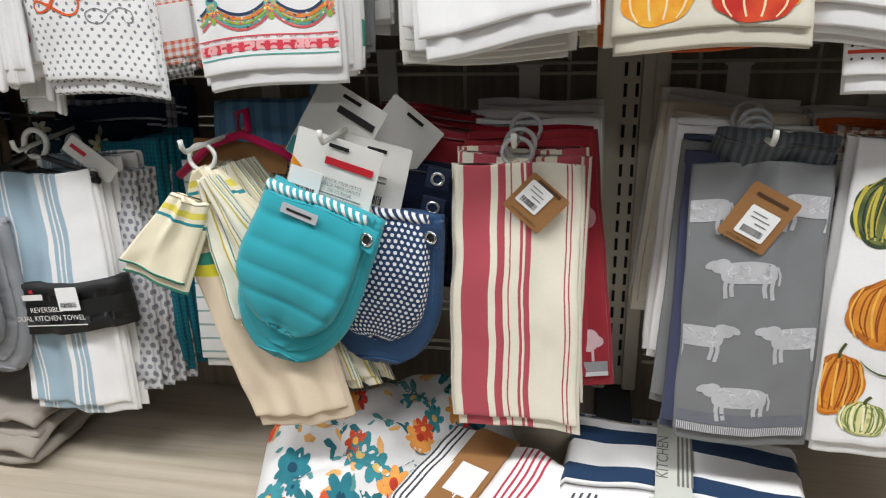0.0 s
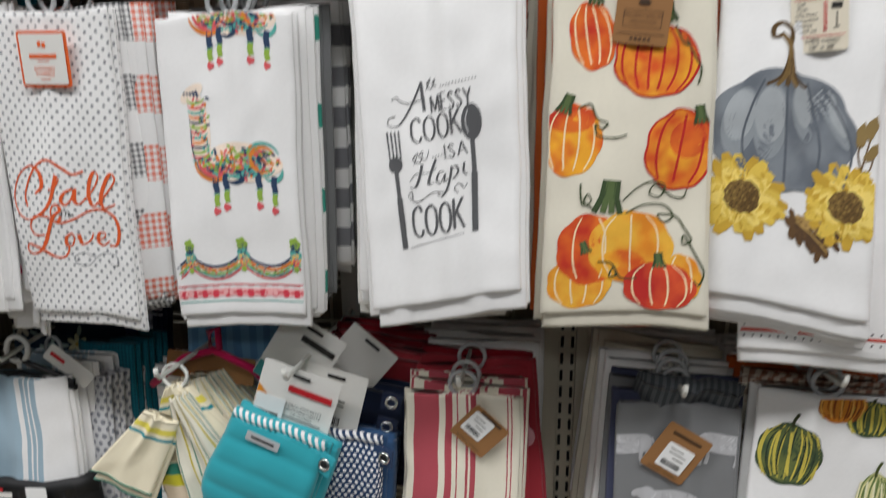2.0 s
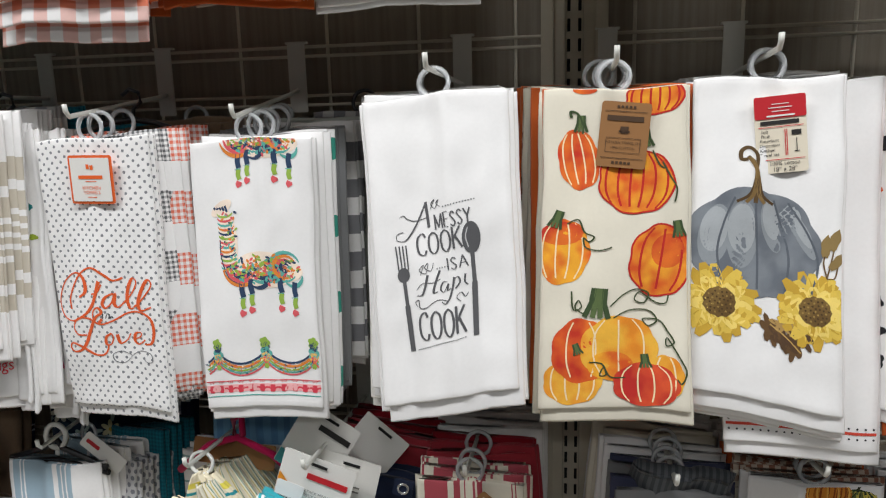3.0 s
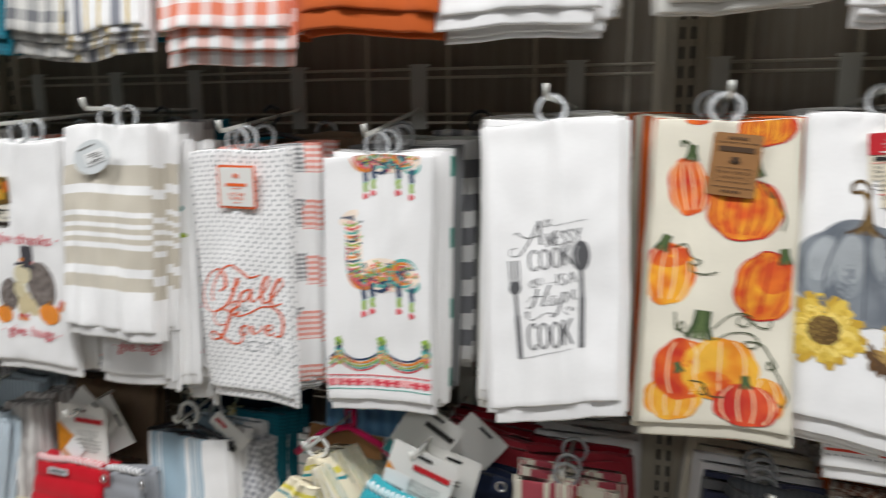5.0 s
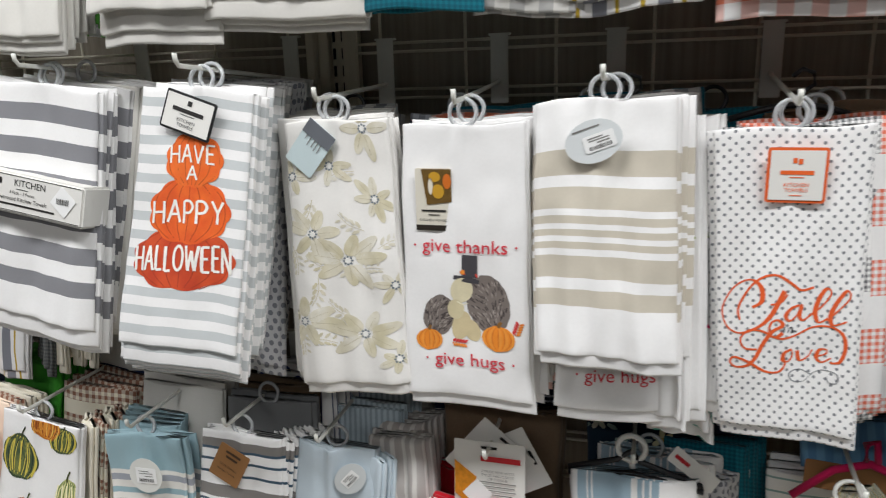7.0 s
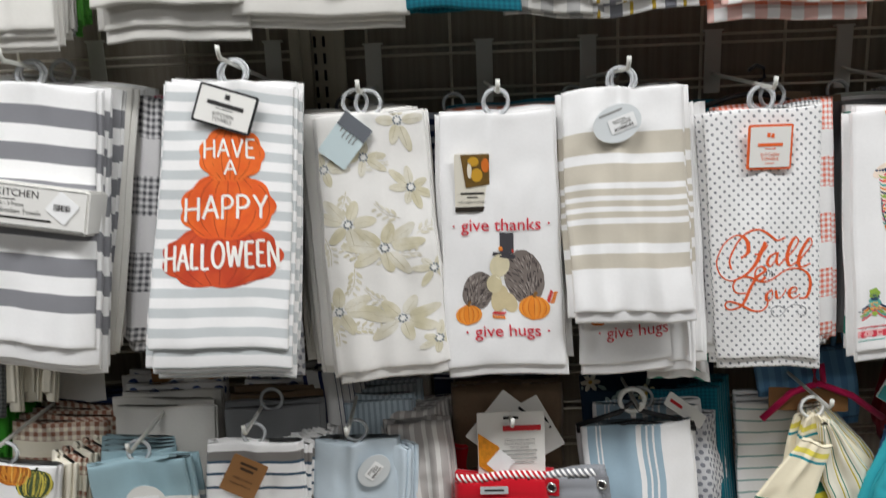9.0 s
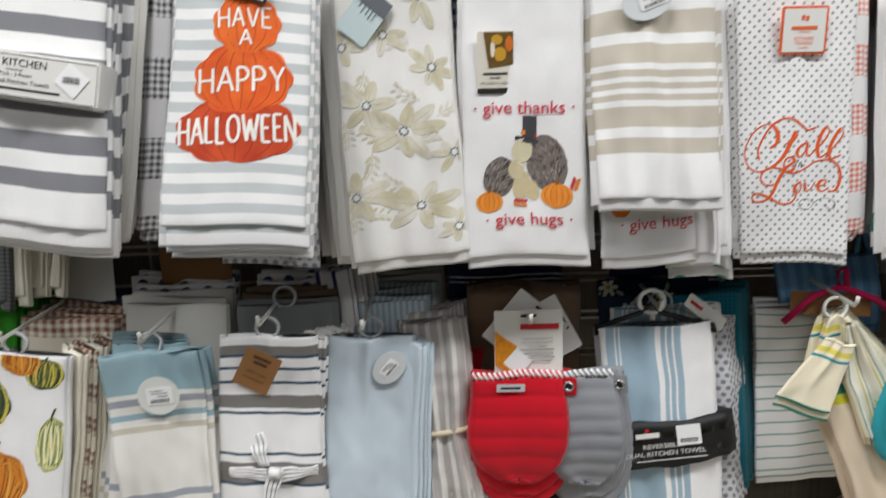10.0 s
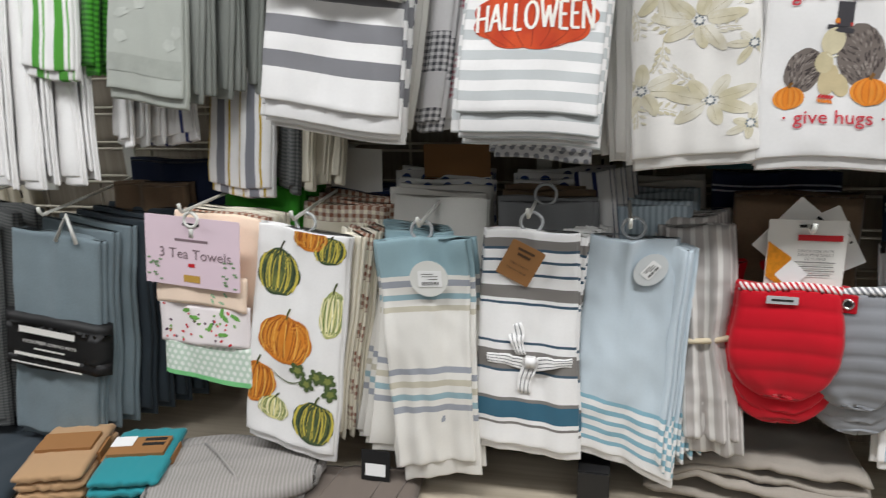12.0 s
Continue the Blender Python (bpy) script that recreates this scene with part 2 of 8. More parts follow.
def upright(x):
    up = empty("fixture_upright", pose(x, WALL_Y, 0), "cream steel slotted upright with a black foot", "upright", "fixture uprights")
    bm = bmesh.new()
    box(bm, -0.030, -0.012, -0.004, 0.028, 0.548, 2.05, 0.0015)
    box(bm, 0.012, 0.030, -0.004, 0.028, 0.548, 2.05, 0.0015)
    box(bm, -0.0115, 0.0115, 0.010, 0.028, 0.548, 2.05)
    part("column", bm, STEEL, up, smooth=False)
    for sx in (-0.034, 0.034):
        bm = bmesh.new()
        box(bm, sx - 0.008, sx + 0.008, -0.018, -0.0045, 0.745, 2.0, 0.002)
        part("panel_edge_strip", bm, STEEL, up, smooth=False)
    bm = bmesh.new()
    for i in range(56):
        z = 0.58 + i * 0.0254
        for sx in (-0.007, 0.007):
            box(bm, sx - 0.002, sx + 0.002, 0.0088, 0.0102, z, z + 0.016)
    part("slot_column", bm, SLOT, up, "column of dark punched slots", smooth=False)["kind"] = "stuff"
    bm = bmesh.new()
    box(bm, -0.024, 0.024, -0.24, 0.028, DECK_Z, 0.547, 0.002)
    part("foot", bm, BLACK, up, "black painted foot", smooth=False)
    return up


for x in XU:
    upright(x)


def grid_panel(x0, x1):
    g = empty("wire_grid_panel", pose(0, WALL_Y, 0), "cream coated wire grid panel on the fixture back", "grid panel", "wire panels")
    zs = [0.928 + 0.06525 * k for k in range(-5, 9)] + [1.90, 1.965]
    for z in zs:
        for d in (0.0, 0.0125):
            part("wire", bar((x0 + 0.036, -0.012, z + d), (x1 - 0.036, -0.012, z + d), 0.0024, 6), WIRE, g)
    n = 9
    for i in range(n):
        x = x0 + 0.075 + (x1 - x0 - 0.15) * i / (n - 1)
        part("upright_wire", bar((x, -0.007, 0.58), (x, -0.007, 2.0), 0.0024, 6), WIRE, g)
    return g


grid_panel(XU[1], XU[0])
grid_panel(XU[2], XU[1])
grid_panel(XU[0], XU[3])

bm = boxed(-2.3, 1.6, 0.60, WALL_Y + 0.029, DECK_Z - 0.03, DECK_Z, bevel=0.002)
tagged(mesh_ob("shelf_deck", bm, DECK, smooth=False), "pale wood-grain bottom shelf deck", "shelf", kind="structure")
tagged(mesh_ob("shelf_plinth", boxed(-2.3, 1.6, 0.63, 0.66, 0, DECK_Z - 0.031), STEEL, smooth=False), "cream steel plinth under the shelf deck", "plinth", kind="structure")

for lx in (-2.9, -1.2, 0.5, 2.2):
    for ly in (0.05, -2.3):
        f = empty("ceiling_light", pose(lx, ly, 3.0), "white fluorescent ceiling fitting", "ceiling light", "ceiling lights")
        part("housing", boxed(-0.65, 0.65, -0.17, 0.17, 0.04, 0.10, bevel=0.005), CEILM, f, smooth=False)

# ---- towels: shaped cloth sheets, prints that follow them, tags, rings and hooks ----


class Sheet:
    """The front of a hanging cloth: u across from its middle, v down from its top, in metres."""

    def __init__(s, w, h, prof=None, amp=0.002, freq=1.5, seed=0, bow=0.0, sag=0.0, skew=0.0, crumple=0.0032, quilt=0.0, slant=0.0):
        s.w, s.h, s.prof, s.amp, s.freq, s.bow, s.sag, s.skew, s.crumple, s.quilt, s.slant = w, h, prof, amp, freq, bow, sag, skew, crumple, quilt, slant
        r = random.Random(seed)
        s.ph, s.ph2, s.off = r.uniform(0, 6.28), r.uniform(0, 6.28), r.uniform(0, 50)

    def at(s, u, v):
        t = max(0.0, min(1.0, v / s.h))
        k = s.prof(t) if s.prof else 1.0
        a = u / s.w
        y = -s.amp * math.sin(6.283 * s.freq * a + s.ph + 1.3 * t) * (0.35 + 0.65 * t) - 0.5 * s.amp * math.sin(6.283 * 2.3 * s.freq * a + s.ph2 - 2 * t) * t
        y += -s.bow * math.sin(math.pi * t) + 0.006 * (2 * a) ** 2 * 0.5
        if s.crumple:
            y -= s.crumple * noise.noise(Vector((u * 18 + s.off, v * 9, 0.3))) * 1.3 + 0.38 * s.crumple * noise.noise(Vector((u * 55, v * 34 + s.off, 1.3)))
        if 0.0024 < s.crumple < 0.012 and not s.quilt:
            c = a - 0.12 * math.sin(s.ph2)
            y -= s.crumple * (1 - t) ** 1.3 * (1.1 * math.exp(-(c / 0.06) ** 2) - 0.7 * math.exp(-((c + 0.14) / 0.08) ** 2) - 0.6 * math.exp(-((c - 0.17) / 0.09) ** 2))
        if s.quilt:
            y -= 0.0034 * abs(math.sin(math.pi * v / s.quilt)) ** 0.4
        x = u * k + s.skew * t + 0.0022 * noise.noise(Vector((u * 6, v * 16 + s.off, 7.0))) + 0.002 * math.sin(5 * t + s.ph) * t
        z = -v + s.slant * u * t - s.sag * (1 - (2 * a) ** 2) * (1 - t) + 0.0035 * math.sin(4.0 * a + s.ph) * t + 0.0022 * math.sin(6.5 * a + s.ph2) * (1 - t) ** 2
        return Vector((x, y, z))


def leaf(bm, uvl, sh, thick, y0, nx, nz, du=0.0, dv=0.0, soft=True):
    """One fold of the cloth as a closed, round-edged slab."""
    rows = []
    e1 = 0.25 * thick / sh.h
    for t in [0.0, e1, 2.2 * e1] + [j / nz for j in range(1, nz)] + [1 - 2.2 * e1, 1 - e1, 1.0]:
        edge = min(1.0, 0.3 + 0.7 * math.sqrt(min(1.0, min(t, 1 - t) / (2.2 * e1)))) if soft else 1.0
        th, v = thick * edge, t * sh.h
        ring = []
        for k in range(nx + 1):
            u = -sh.w / 2 + sh.w * k / nx
            p = sh.at(u, v)
            ring.append((Vector((p.x + du, p.y + y0 + (thick - th) / 2, p.z - dv * t)), u, v))
        p = sh.at(sh.w / 2, v)
        ring.append((Vector((p.x + du + thick * 0.4, p.y + y0 + thick / 2, p.z - dv * t)), sh.w / 2 + thick, v))
        nb = nx
        for k in range(nb + 1):
            u = sh.w / 2 - sh.w * k / nb
            p = sh.at(u, v)
            ring.append((Vector((p.x + du, p.y + y0 + (thick + th) / 2, p.z - dv * t)), u, v))
        p = sh.at(-sh.w / 2, v)
        ring.append((Vector((p.x + du - thick * 0.4, p.y + y0 + thick / 2, p.z - dv * t)), -sh.w / 2 - thick, v))
        rows.append([(bm.verts.new(c), u, w) for c, u, w in ring])
    n = len(rows[0])
    for a, c in zip(rows, rows[1:]):
        for k in range(n):
            q = (a[k], a[(k + 1) % n], c[(k + 1) % n], c[k])
            f = bm.faces.new([e[0] for e in q][::-1])
            for lp, e in zip(f.loops, q[::-1]):
                lp[uvl].uv = (e[1] + 1.0, e[2])
    for row, flip in ((rows[0], False), (rows[-1], True)):
        back = lambda k: row[2 * nx + 2 - k]
        quads = [(row[k], row[k + 1], back(k + 1), back(k)) for k in range(nx)] + [(row[nx], row[nx + 1], back(nx)), (row[0], back(0), row[-1])]
        for q in quads:
            q = q[::-1] if flip else q
            f = bm.faces.new([e[0] for e in q])
            for lp, e in zip(f.loops, q):
                lp[uvl].uv = (e[1] + 1.0, e[2])
    top = rows[0]
    return top[0][0], top[nx][0], top[nx + 2][0], top[2 * nx + 2][0]


def cloth_mesh(sh, leaves, thick, fine=True, spread=0.006, seed=0, hang=0.002):
    bm = bmesh.new()
    uvl = bm.loops.layers.uv.new("UVMap")
    r = random.Random(seed + 5)
    t, last = thick / leaves, None
    for i in range(leaves):
        f = fine and i == 0
        got = leaf(bm, uvl, sh, t * 0.92, i * t, 28 if f else 9, 40 if f else 12, r.uniform(-1, 1) * spread * (i > 0), hang * i + r.uniform(-0.7, 1.3) * spread * (i > 0) * 1.7)
        if last:
            bm.faces.new((last[2], last[3], got[0], got[1]))
        last = got
    return bm


class Print:
    """Flat printed shapes laid on a sheet, one mesh for each ink."""

    def __init__(s, sh):
        s.sh, s.inks, s.n = sh, {}, 0

    def pt(s, u, v, lift):
        u, v = max(-s.sh.w / 2, min(s.sh.w / 2, u)), max(0.001, min(s.sh.h - 0.001, v))
        p = s.sh.at(u, v)
        return Vector((p.x, p.y - 0.00045 - lift * 0.000028, p.z))

    def ink(s, rgb):
        return s.inks.setdefault(rgb, bmesh.new())

    def blob(s, rgb, cx, cy, rx, ry, rot=0.0, lobes=0, depth=0.12, n=26, lift=1, fn=None):
        bm, ca, sa = s.ink(rgb), math.cos(radians(rot)), math.sin(radians(rot))
        n = max(n, int(6.3 * max(rx, ry) / 0.006))
        m = max(3, int(max(rx, ry) / 0.006))
        rings = []
        for f in [(k + 1) / m for k in range(m)]:
            ring = []
            for k in range(n):
                a = 6.28318 * k / n
                r = f * (fn(a) if fn else 1 + (depth * (abs(math.cos(a * lobes / 2)) - 0.6) if lobes else 0))
                x, y = rx * r * math.cos(a), ry * r * math.sin(a)
                ring.append(bm.verts.new(s.pt(cx + x * ca - y * sa, cy + x * sa + y * ca, lift)))
            rings.append(ring)
        c = bm.verts.new(s.pt(cx, cy, lift))
        for k in range(n):
            k2 = (k + 1) % n
            bm.faces.new((c, rings[0][k], rings[0][k2]))
            for a, b2 in zip(rings, rings[1:]):
                bm.faces.new((a[k], b2[k], b2[k2], a[k2]))

    def ribbon(s, rgb, pts, wid, lift=2, taper=False):
        bm, prev = s.ink(rgb), None
        for i, (u, v) in enumerate(pts):
            a, c = pts[max(0, i - 1)], pts[min(len(pts) - 1, i + 1)]
            d = Vector((c[0] - a[0], c[1] - a[1]))
            d = d.normalized() if d.length else Vector((1, 0))
            w = wid / 2 * ((0.25 + 1.5 * math.sin(math.pi * (i + 0.5) / len(pts)) * 0.75) if taper else 1)
            e = (bm.verts.new(s.pt(u - d.y * w, v + d.x * w, lift)), bm.verts.new(s.pt(u + d.y * w, v - d.x * w, lift)))
            if prev:
                bm.faces.new((prev[0], e[0], e[1], prev[1]))
            prev = e

    def stroke(s, rgb, pts, w0, w1, lift=2, nib=False):
        """A pen line through points, full where the pen goes down."""
        pts = spline(pts)
        bm, prev = s.ink(rgb), None
        for i, (u, v) in enumerate(pts):
            a, c = pts[max(0, i - 1)], pts[min(len(pts) - 1, i + 1)]
            d = Vector((c[0] - a[0], c[1] - a[1]))
            d = d.normalized() if d.length else Vector((1, 0))
            w = 0.5 * (w0 + (w1 - w0) * (abs(d.y) if nib else max(0.0, d.y) ** 1.5))
            e = (bm.verts.new(s.pt(u - d.y * w, v + d.x * w, lift)), bm.verts.new(s.pt(u + d.y * w, v - d.x * w, lift)))
            if prev:
                bm.faces.new((prev[0], e[0], e[1], prev[1]))
            prev = e

    def curl(s, rgb, cx, cy, r, a0, a1, wid, grow=0.0, lift=2, sx=1.0, sy=1.0):
        n = 18
        pts = []
        for i in range(n):
            a = radians(a0 + (a1 - a0) * i / (n - 1))
            q = r * (1 + grow * i / (n - 1))
            pts.append((cx + sx * q * math.cos(a), cy + sy * q * math.sin(a)))
        s.ribbon(rgb, pts, wid, lift, True)

    def rect(s, rgb, cx, cy, w, h, rot=0.0, lift=2, n=6):
        n = max(n, int(w / 0.006))
        ca, sa = math.cos(radians(rot)), math.sin(radians(rot))
        s.ribbon(rgb, [(cx + x * ca, cy + x * sa) for x in (w * (i / n - 0.5) for i in range(n + 1))], h, lift)

    def text(s, rgb, words, cx, cy, size, shear=0.0, rot=0.0, wide=1.0, bold=0.0, lift=3):
        bm, lift = s.ink(rgb), lift + 30
        ca, sa = math.cos(radians(rot)), math.sin(radians(rot))
        vs, fs = letters(words, size, shear, bold)
        pts = [s.pt(cx + (x * wide) * ca - (-y) * sa, cy + (x * wide) * sa + (-y) * ca, lift) for x, y in vs]
        for f in fs:
            bm.faces.new([bm.verts.new(pts[i]) for i in f])

    def done(s, parent, name="print"):
        for rgb, bm in s.inks.items():
            ob = part(name, bm, paint(rgb), parent, smooth=True)
            ob["kind"] = "stuff"


def letters(words, size, shear=0.0, bold=0.0):
    cu = bpy.data.curves.new("words", "FONT")
    cu.body, cu.size, cu.shear, cu.align_x, cu.align_y, cu.resolution_u, cu.offset = words, 1.0, shear, "CENTER", "CENTER", 3, bold / size
    ob = new("words", cu)
    me = bpy.data.meshes.new_from_object(ob.evaluated_get(bpy.context.evaluated_depsgraph_get()))
    bm = bmesh.new()
    bm.from_mesh(me)
    bmesh.ops.triangulate(bm, faces=bm.faces[:])
    bm.verts.index_update()
    vs, fs = [(v.co.x * size, v.co.y * size) for v in bm.verts], [tuple(v.index for v in f.verts) for f in bm.faces]
    bm.free()
    for k in range(2 if size > 0.015 else 0):
        mids, cut = {}, []
        for a, b2, c in fs:
            m = []
            for e in ((a, b2), (b2, c), (c, a)):
                q = (min(e), max(e))
                if q not in mids:
                    mids[q] = len(vs)
                    vs.append(((vs[e[0]][0] + vs[e[1]][0]) / 2, (vs[e[0]][1] + vs[e[1]][1]) / 2))
                m.append(mids[q])
            cut += [(a, m[0], m[2]), (m[0], b2, m[1]), (m[2], m[1], c), tuple(m)]
        fs = cut
    out = vs, fs
    bpy.data.objects.remove(ob)
    bpy.data.curves.remove(cu)
    bpy.data.meshes.remove(me)
    return out


def plate_mesh(outline, thick=0.0008, bend=0.0):
    """A flat card: outline in x and z, front to -y."""
    bm = bmesh.new()
    f = [bm.verts.new((x, bend * x * x * 20, z)) for x, z in outline]
    k = [bm.verts.new((x, thick + bend * x * x * 20, z)) for x, z in outline]
    bm.faces.new(f)
    bm.faces.new(k[::-1])
    n = len(f)
    for i in range(n):
        bm.faces.new((f[i], k[i], k[(i + 1) % n], f[(i + 1) % n]))
    bmesh.ops.recalc_face_normals(bm, faces=bm.faces[:])
    return bm


def rounded(w, h, r=0.003, n=3):
    pts = []
    for sx, sz, a0 in ((1, 1, 0), (-1, 1, 90), (-1, -1, 180), (1, -1, 270)):
        for i in range(n + 1):
            a = radians(a0 + 90 * i / n)
            pts.append((sx * (w / 2 - r) + r * math.cos(a), sz * (h / 2 - r) + r * math.sin(a)))
    return pts


def oval(w, h, n=28):
    return [(w / 2 * math.cos(6.28318 * i / n), h / 2 * math.sin(6.28318 * i / n)) for i in range(n)]


def writing(parent, name, mat, rows, y=-0.0006):
    """Rows of words or bars on a card: (words or None, x, z, height or (w, h))."""
    bm = bmesh.new()
    for words, x, z, size in rows:
        if words is None:
            w, h = size
            vs = [bm.verts.new((x + a * w / 2, y, z + c * h / 2)) for a, c in ((-1, -1), (1, -1), (1, 1), (-1, 1))]
            bm.faces.new(vs)
        else:
            pv, pf = letters(words, size)
            made = [bm.verts.new((x + a, y, z + c)) for a, c in pv]
            for f in pf:
                try:
                    bm.faces.new([made[i] for i in f])
                except ValueError:
                    pass
    return tagged(part(name, bm, mat, parent, smooth=False), kind="stuff")


def barcode(parent, x, z, w, h, y=-0.0012, seed=1):
    r = random.Random(seed)
    rows, a = [], -w / 2
    while a < w / 2:
        q = r.choice((0.0005, 0.0008, 0.0012))
        rows.append((None, x + a, z, (q, h)))
        a += q + r.choice((0.0006, 0.0009))
    return writing(parent, "barcode", INKB, rows, y)


def tag(towel, sh, u, v, w, h, rot=0, mat=None, shape="rect", sticker=None, rows=(), ink=None, lift=0.006, tilt=4, name="hang_tag", label="", turn=0):
    p = sh.at(u, v)
    out = rounded(w, h) if shape == "rect" else oval(w, h)
    ob = part(name, plate_mesh(out, bend=0.02), mat or KRAFT, towel, label, smooth=False)
    ob.matrix_basis = pose(p.x, p.y - lift, p.z, tilt, rot, turn)
    if rows:
        writing(ob, "lettering", ink or (INKBR if mat is KRAFT else INKB), rows, -0.0005)
    if sticker:
        sx, sz, sw, sh2 = sticker
        st = part("price_sticker", plate_mesh(rounded(sw, sh2, 0.002), 0.0003), STICK, ob, "white price sticker", smooth=False)
        st.location = (sx, -0.0008, sz)
        barcode(ob, sx, sz - sh2 * 0.28, sw * 0.7, sh2 * 0.22, -0.0011, seed=int(abs(u * 999)) + 3)
        writing(ob, "sticker_print", INKG, [(None, sx - sw * 0.1, sz + sh2 * 0.3, (sw * 0.5, 0.0012)), (None, sx, sz + sh2 * 0.15, (sw * 0.65, 0.0012)), (None, sx + sw * 0.12, sz - sh2 * 0.02, (sw * 0.4, 0.0014))], -0.0011)
    return ob


def ring_mesh(r=0.0158, t=0.0027):
    bm = bmesh.new()
    tube(bm, [(r * math.cos(a), 0, r * math.sin(a)) for a in (6.28318 * i / 20 for i in range(20))], t, 6, True)
    box(bm, -0.004, 0.004, -0.001, 0.001, -0.03, -r, 0.0008)
    return bm


def hook(x, yt, zt, zbar, sx=0.0, tip=True):
    h = empty("display_hook", pose(x, WALL_Y, zbar), "white metal faceout hook on the wire grid", "hook", "display hooks")
    bm = bmesh.new()
    box(bm, -0.0125, 0.0125, -0.0185, -0.0155, -0.075, 0.018, 0.001)
    box(bm, -0.0155, 0.0155, -0.0185, -0.009, 0.0165, 0.0195, 0.0008)
    part("plate", bm, HOOKM, h, smooth=False)
    pts = [(0, -0.017, -0.045), (0, -0.04, -0.045 + (zt - zbar + 0.045) * 0.15), (sx, yt - WALL_Y - 0.006, zt - zbar)]
    if tip:
        pts += [(sx, yt - WALL_Y - 0.011, zt - zbar + 0.006), (sx, yt - WALL_Y - 0.012, zt - zbar + 0.014)]
    part("rod", tube(bmesh.new(), pts, 0.0029, 8), HOOKM, h)
    return h


TOWELS = "towels on display hooks"
SPARE = {}


def towel(sh, mat, m, label, leaves=4, thick=0.014, ring=CLEAR, category="kitchen towel", fine=True, seed=0, spread=0.006, name="kitchen_towel", hang=0.002):
    if name == "kitchen_towel":
        for word, kind in (("waffle", "waffle_towel"), ("check", "checked_towel"), ("stripe", "striped_towel"), ("bands", "banded_towel"), ("terry", "terry_towel")):
            if word in mat.name:
                name = kind
                break
    t = empty(name, m, label, category, TOWELS)
    part("cloth", cloth_mesh(sh, leaves, thick, fine, spread, seed, hang), mat, t)
    if ring:
        rg = part("hanger_ring", ring_mesh(), ring, t)
        rg.location = (0, thick * 0.4, 0.0125)
    return t


def spare(w, h, mat, label, m, seed=0, prof=None, ring=RINGW, amp=0.0025, leaves=3, thick=0.012, crumple=0.002):
    """Further towels behind the front one; alike ones share their meshes."""
    key = (round(w, 3), round(h, 3), mat.name, label, seed)
    if key not in SPARE:
        sh = Sheet(w, h, prof, amp, seed=seed, crumple=crumple)
        SPARE[key] = towel(sh, mat, m, label, leaves, thick, ring, fine=False, seed=seed, spread=0.009)
        return SPARE[key]
    return copy_thing(SPARE[key], m)


def rank(x, ztop, yf, zbar, behind, lean=0.0, step=0.015, dx=0.0, yaw=0.0, tipx=0.0, jit=0.004, start=1, seed=0, dlean=0.0, lift=0.0, tilt=-8):
    """The hook of a stack and the towels behind its front one. behind: (count, w, h, material, label)."""
    r = random.Random(int(abs(x) * 1000) + seed)
    zt = ztop + 0.0255
    slope = max(0.05, (zbar - 0.045 - zt) / (WALL_Y - 0.02 - yf))
    hook(x, yf, zt, zbar, tipx)
    i = start
    for n, w, h, mat, label in behind:
        for k in range(n):
            y = yf + 0.02 + i * step
            if y > WALL_Y - 0.045:
                break
            if zbar < 1.2 and k == 0:
                h *= 0.94
            m = pose(x + dx * i + r.uniform(-jit, jit), y, ztop + slope * i * step + lift * i, tilt + r.uniform(-1, 1), -lean - dlean * i + r.uniform(-1.5, 1.5), yaw + r.uniform(-4, 4))
            spare(w, h, mat, label, m, seed=(k % 2) + 2 + 4 * (k == 0 and i < 5), ring=CLEAR if k == 0 and i < 5 else None)
            i += 1


# print helpers
def pumpkin(P, cx, cy, rx, ry, base, dark, light, stem, rot=0, lift=1, ribs=5, hard=0.0, glow=False):
    P.blob(base, cx, cy, rx, ry, rot, lobes=7, depth=0.10, lift=lift)
    ca, sa = math.cos(radians(rot)), math.sin(radians(rot))
    if glow:
        for f, q in ((0.35, 0.9), (0.7, 0.66), (1.0, 0.4)):
            P.blob(tuple(int(f * p + (1 - f) * o) for p, o in zip(light, base)), cx + 0.08 * rx, cy + ry * (1.0 - q) * 0.75, rx * (0.35 + 0.6 * q), ry * q * 0.8, rot, lobes=6, depth=0.2, lift=lift + 0.3 + f)
    for i in range(ribs):
        q = (i - (ribs - 1) / 2) / ((ribs - 1) / 2 + 0.35)
        mid = tuple(int((0.45 + hard) * p + (0.55 - hard) * o) for p, o in zip(light, base))
        low = tuple(int((0.6 + hard * 0.8) * p + (0.4 - hard * 0.8) * o) for p, o in zip(dark, base))
        for col, off, wd in ((mid, 0.12, 0.06 if glow else 0.2), (low, 0.0, 0.05 + 0.16 * hard)):
            pts = []
            for j in range(9):
                a = -1 + 2 * j / 8
                x, y = rx * (q + off * (1 if q >= 0 else -1)) * math.sqrt(max(0.02, 1 - a * a * 0.85)), ry * a * 0.88
                pts.append((cx + x * ca - y * sa, cy + x * sa + y * ca))
            P.ribbon(col, pts, rx * wd, lift + 2 + (col == low), True)
    if stem:
        tx, ty = cx + ry * sa, cy - ry * ca
        P.ribbon(stem, [(tx, ty + ry * 0.12), (tx + 0.06 * rx, ty - ry * 0.12), (tx + 0.2 * rx, ty - ry * 0.34)], rx * 0.22, lift + 4)


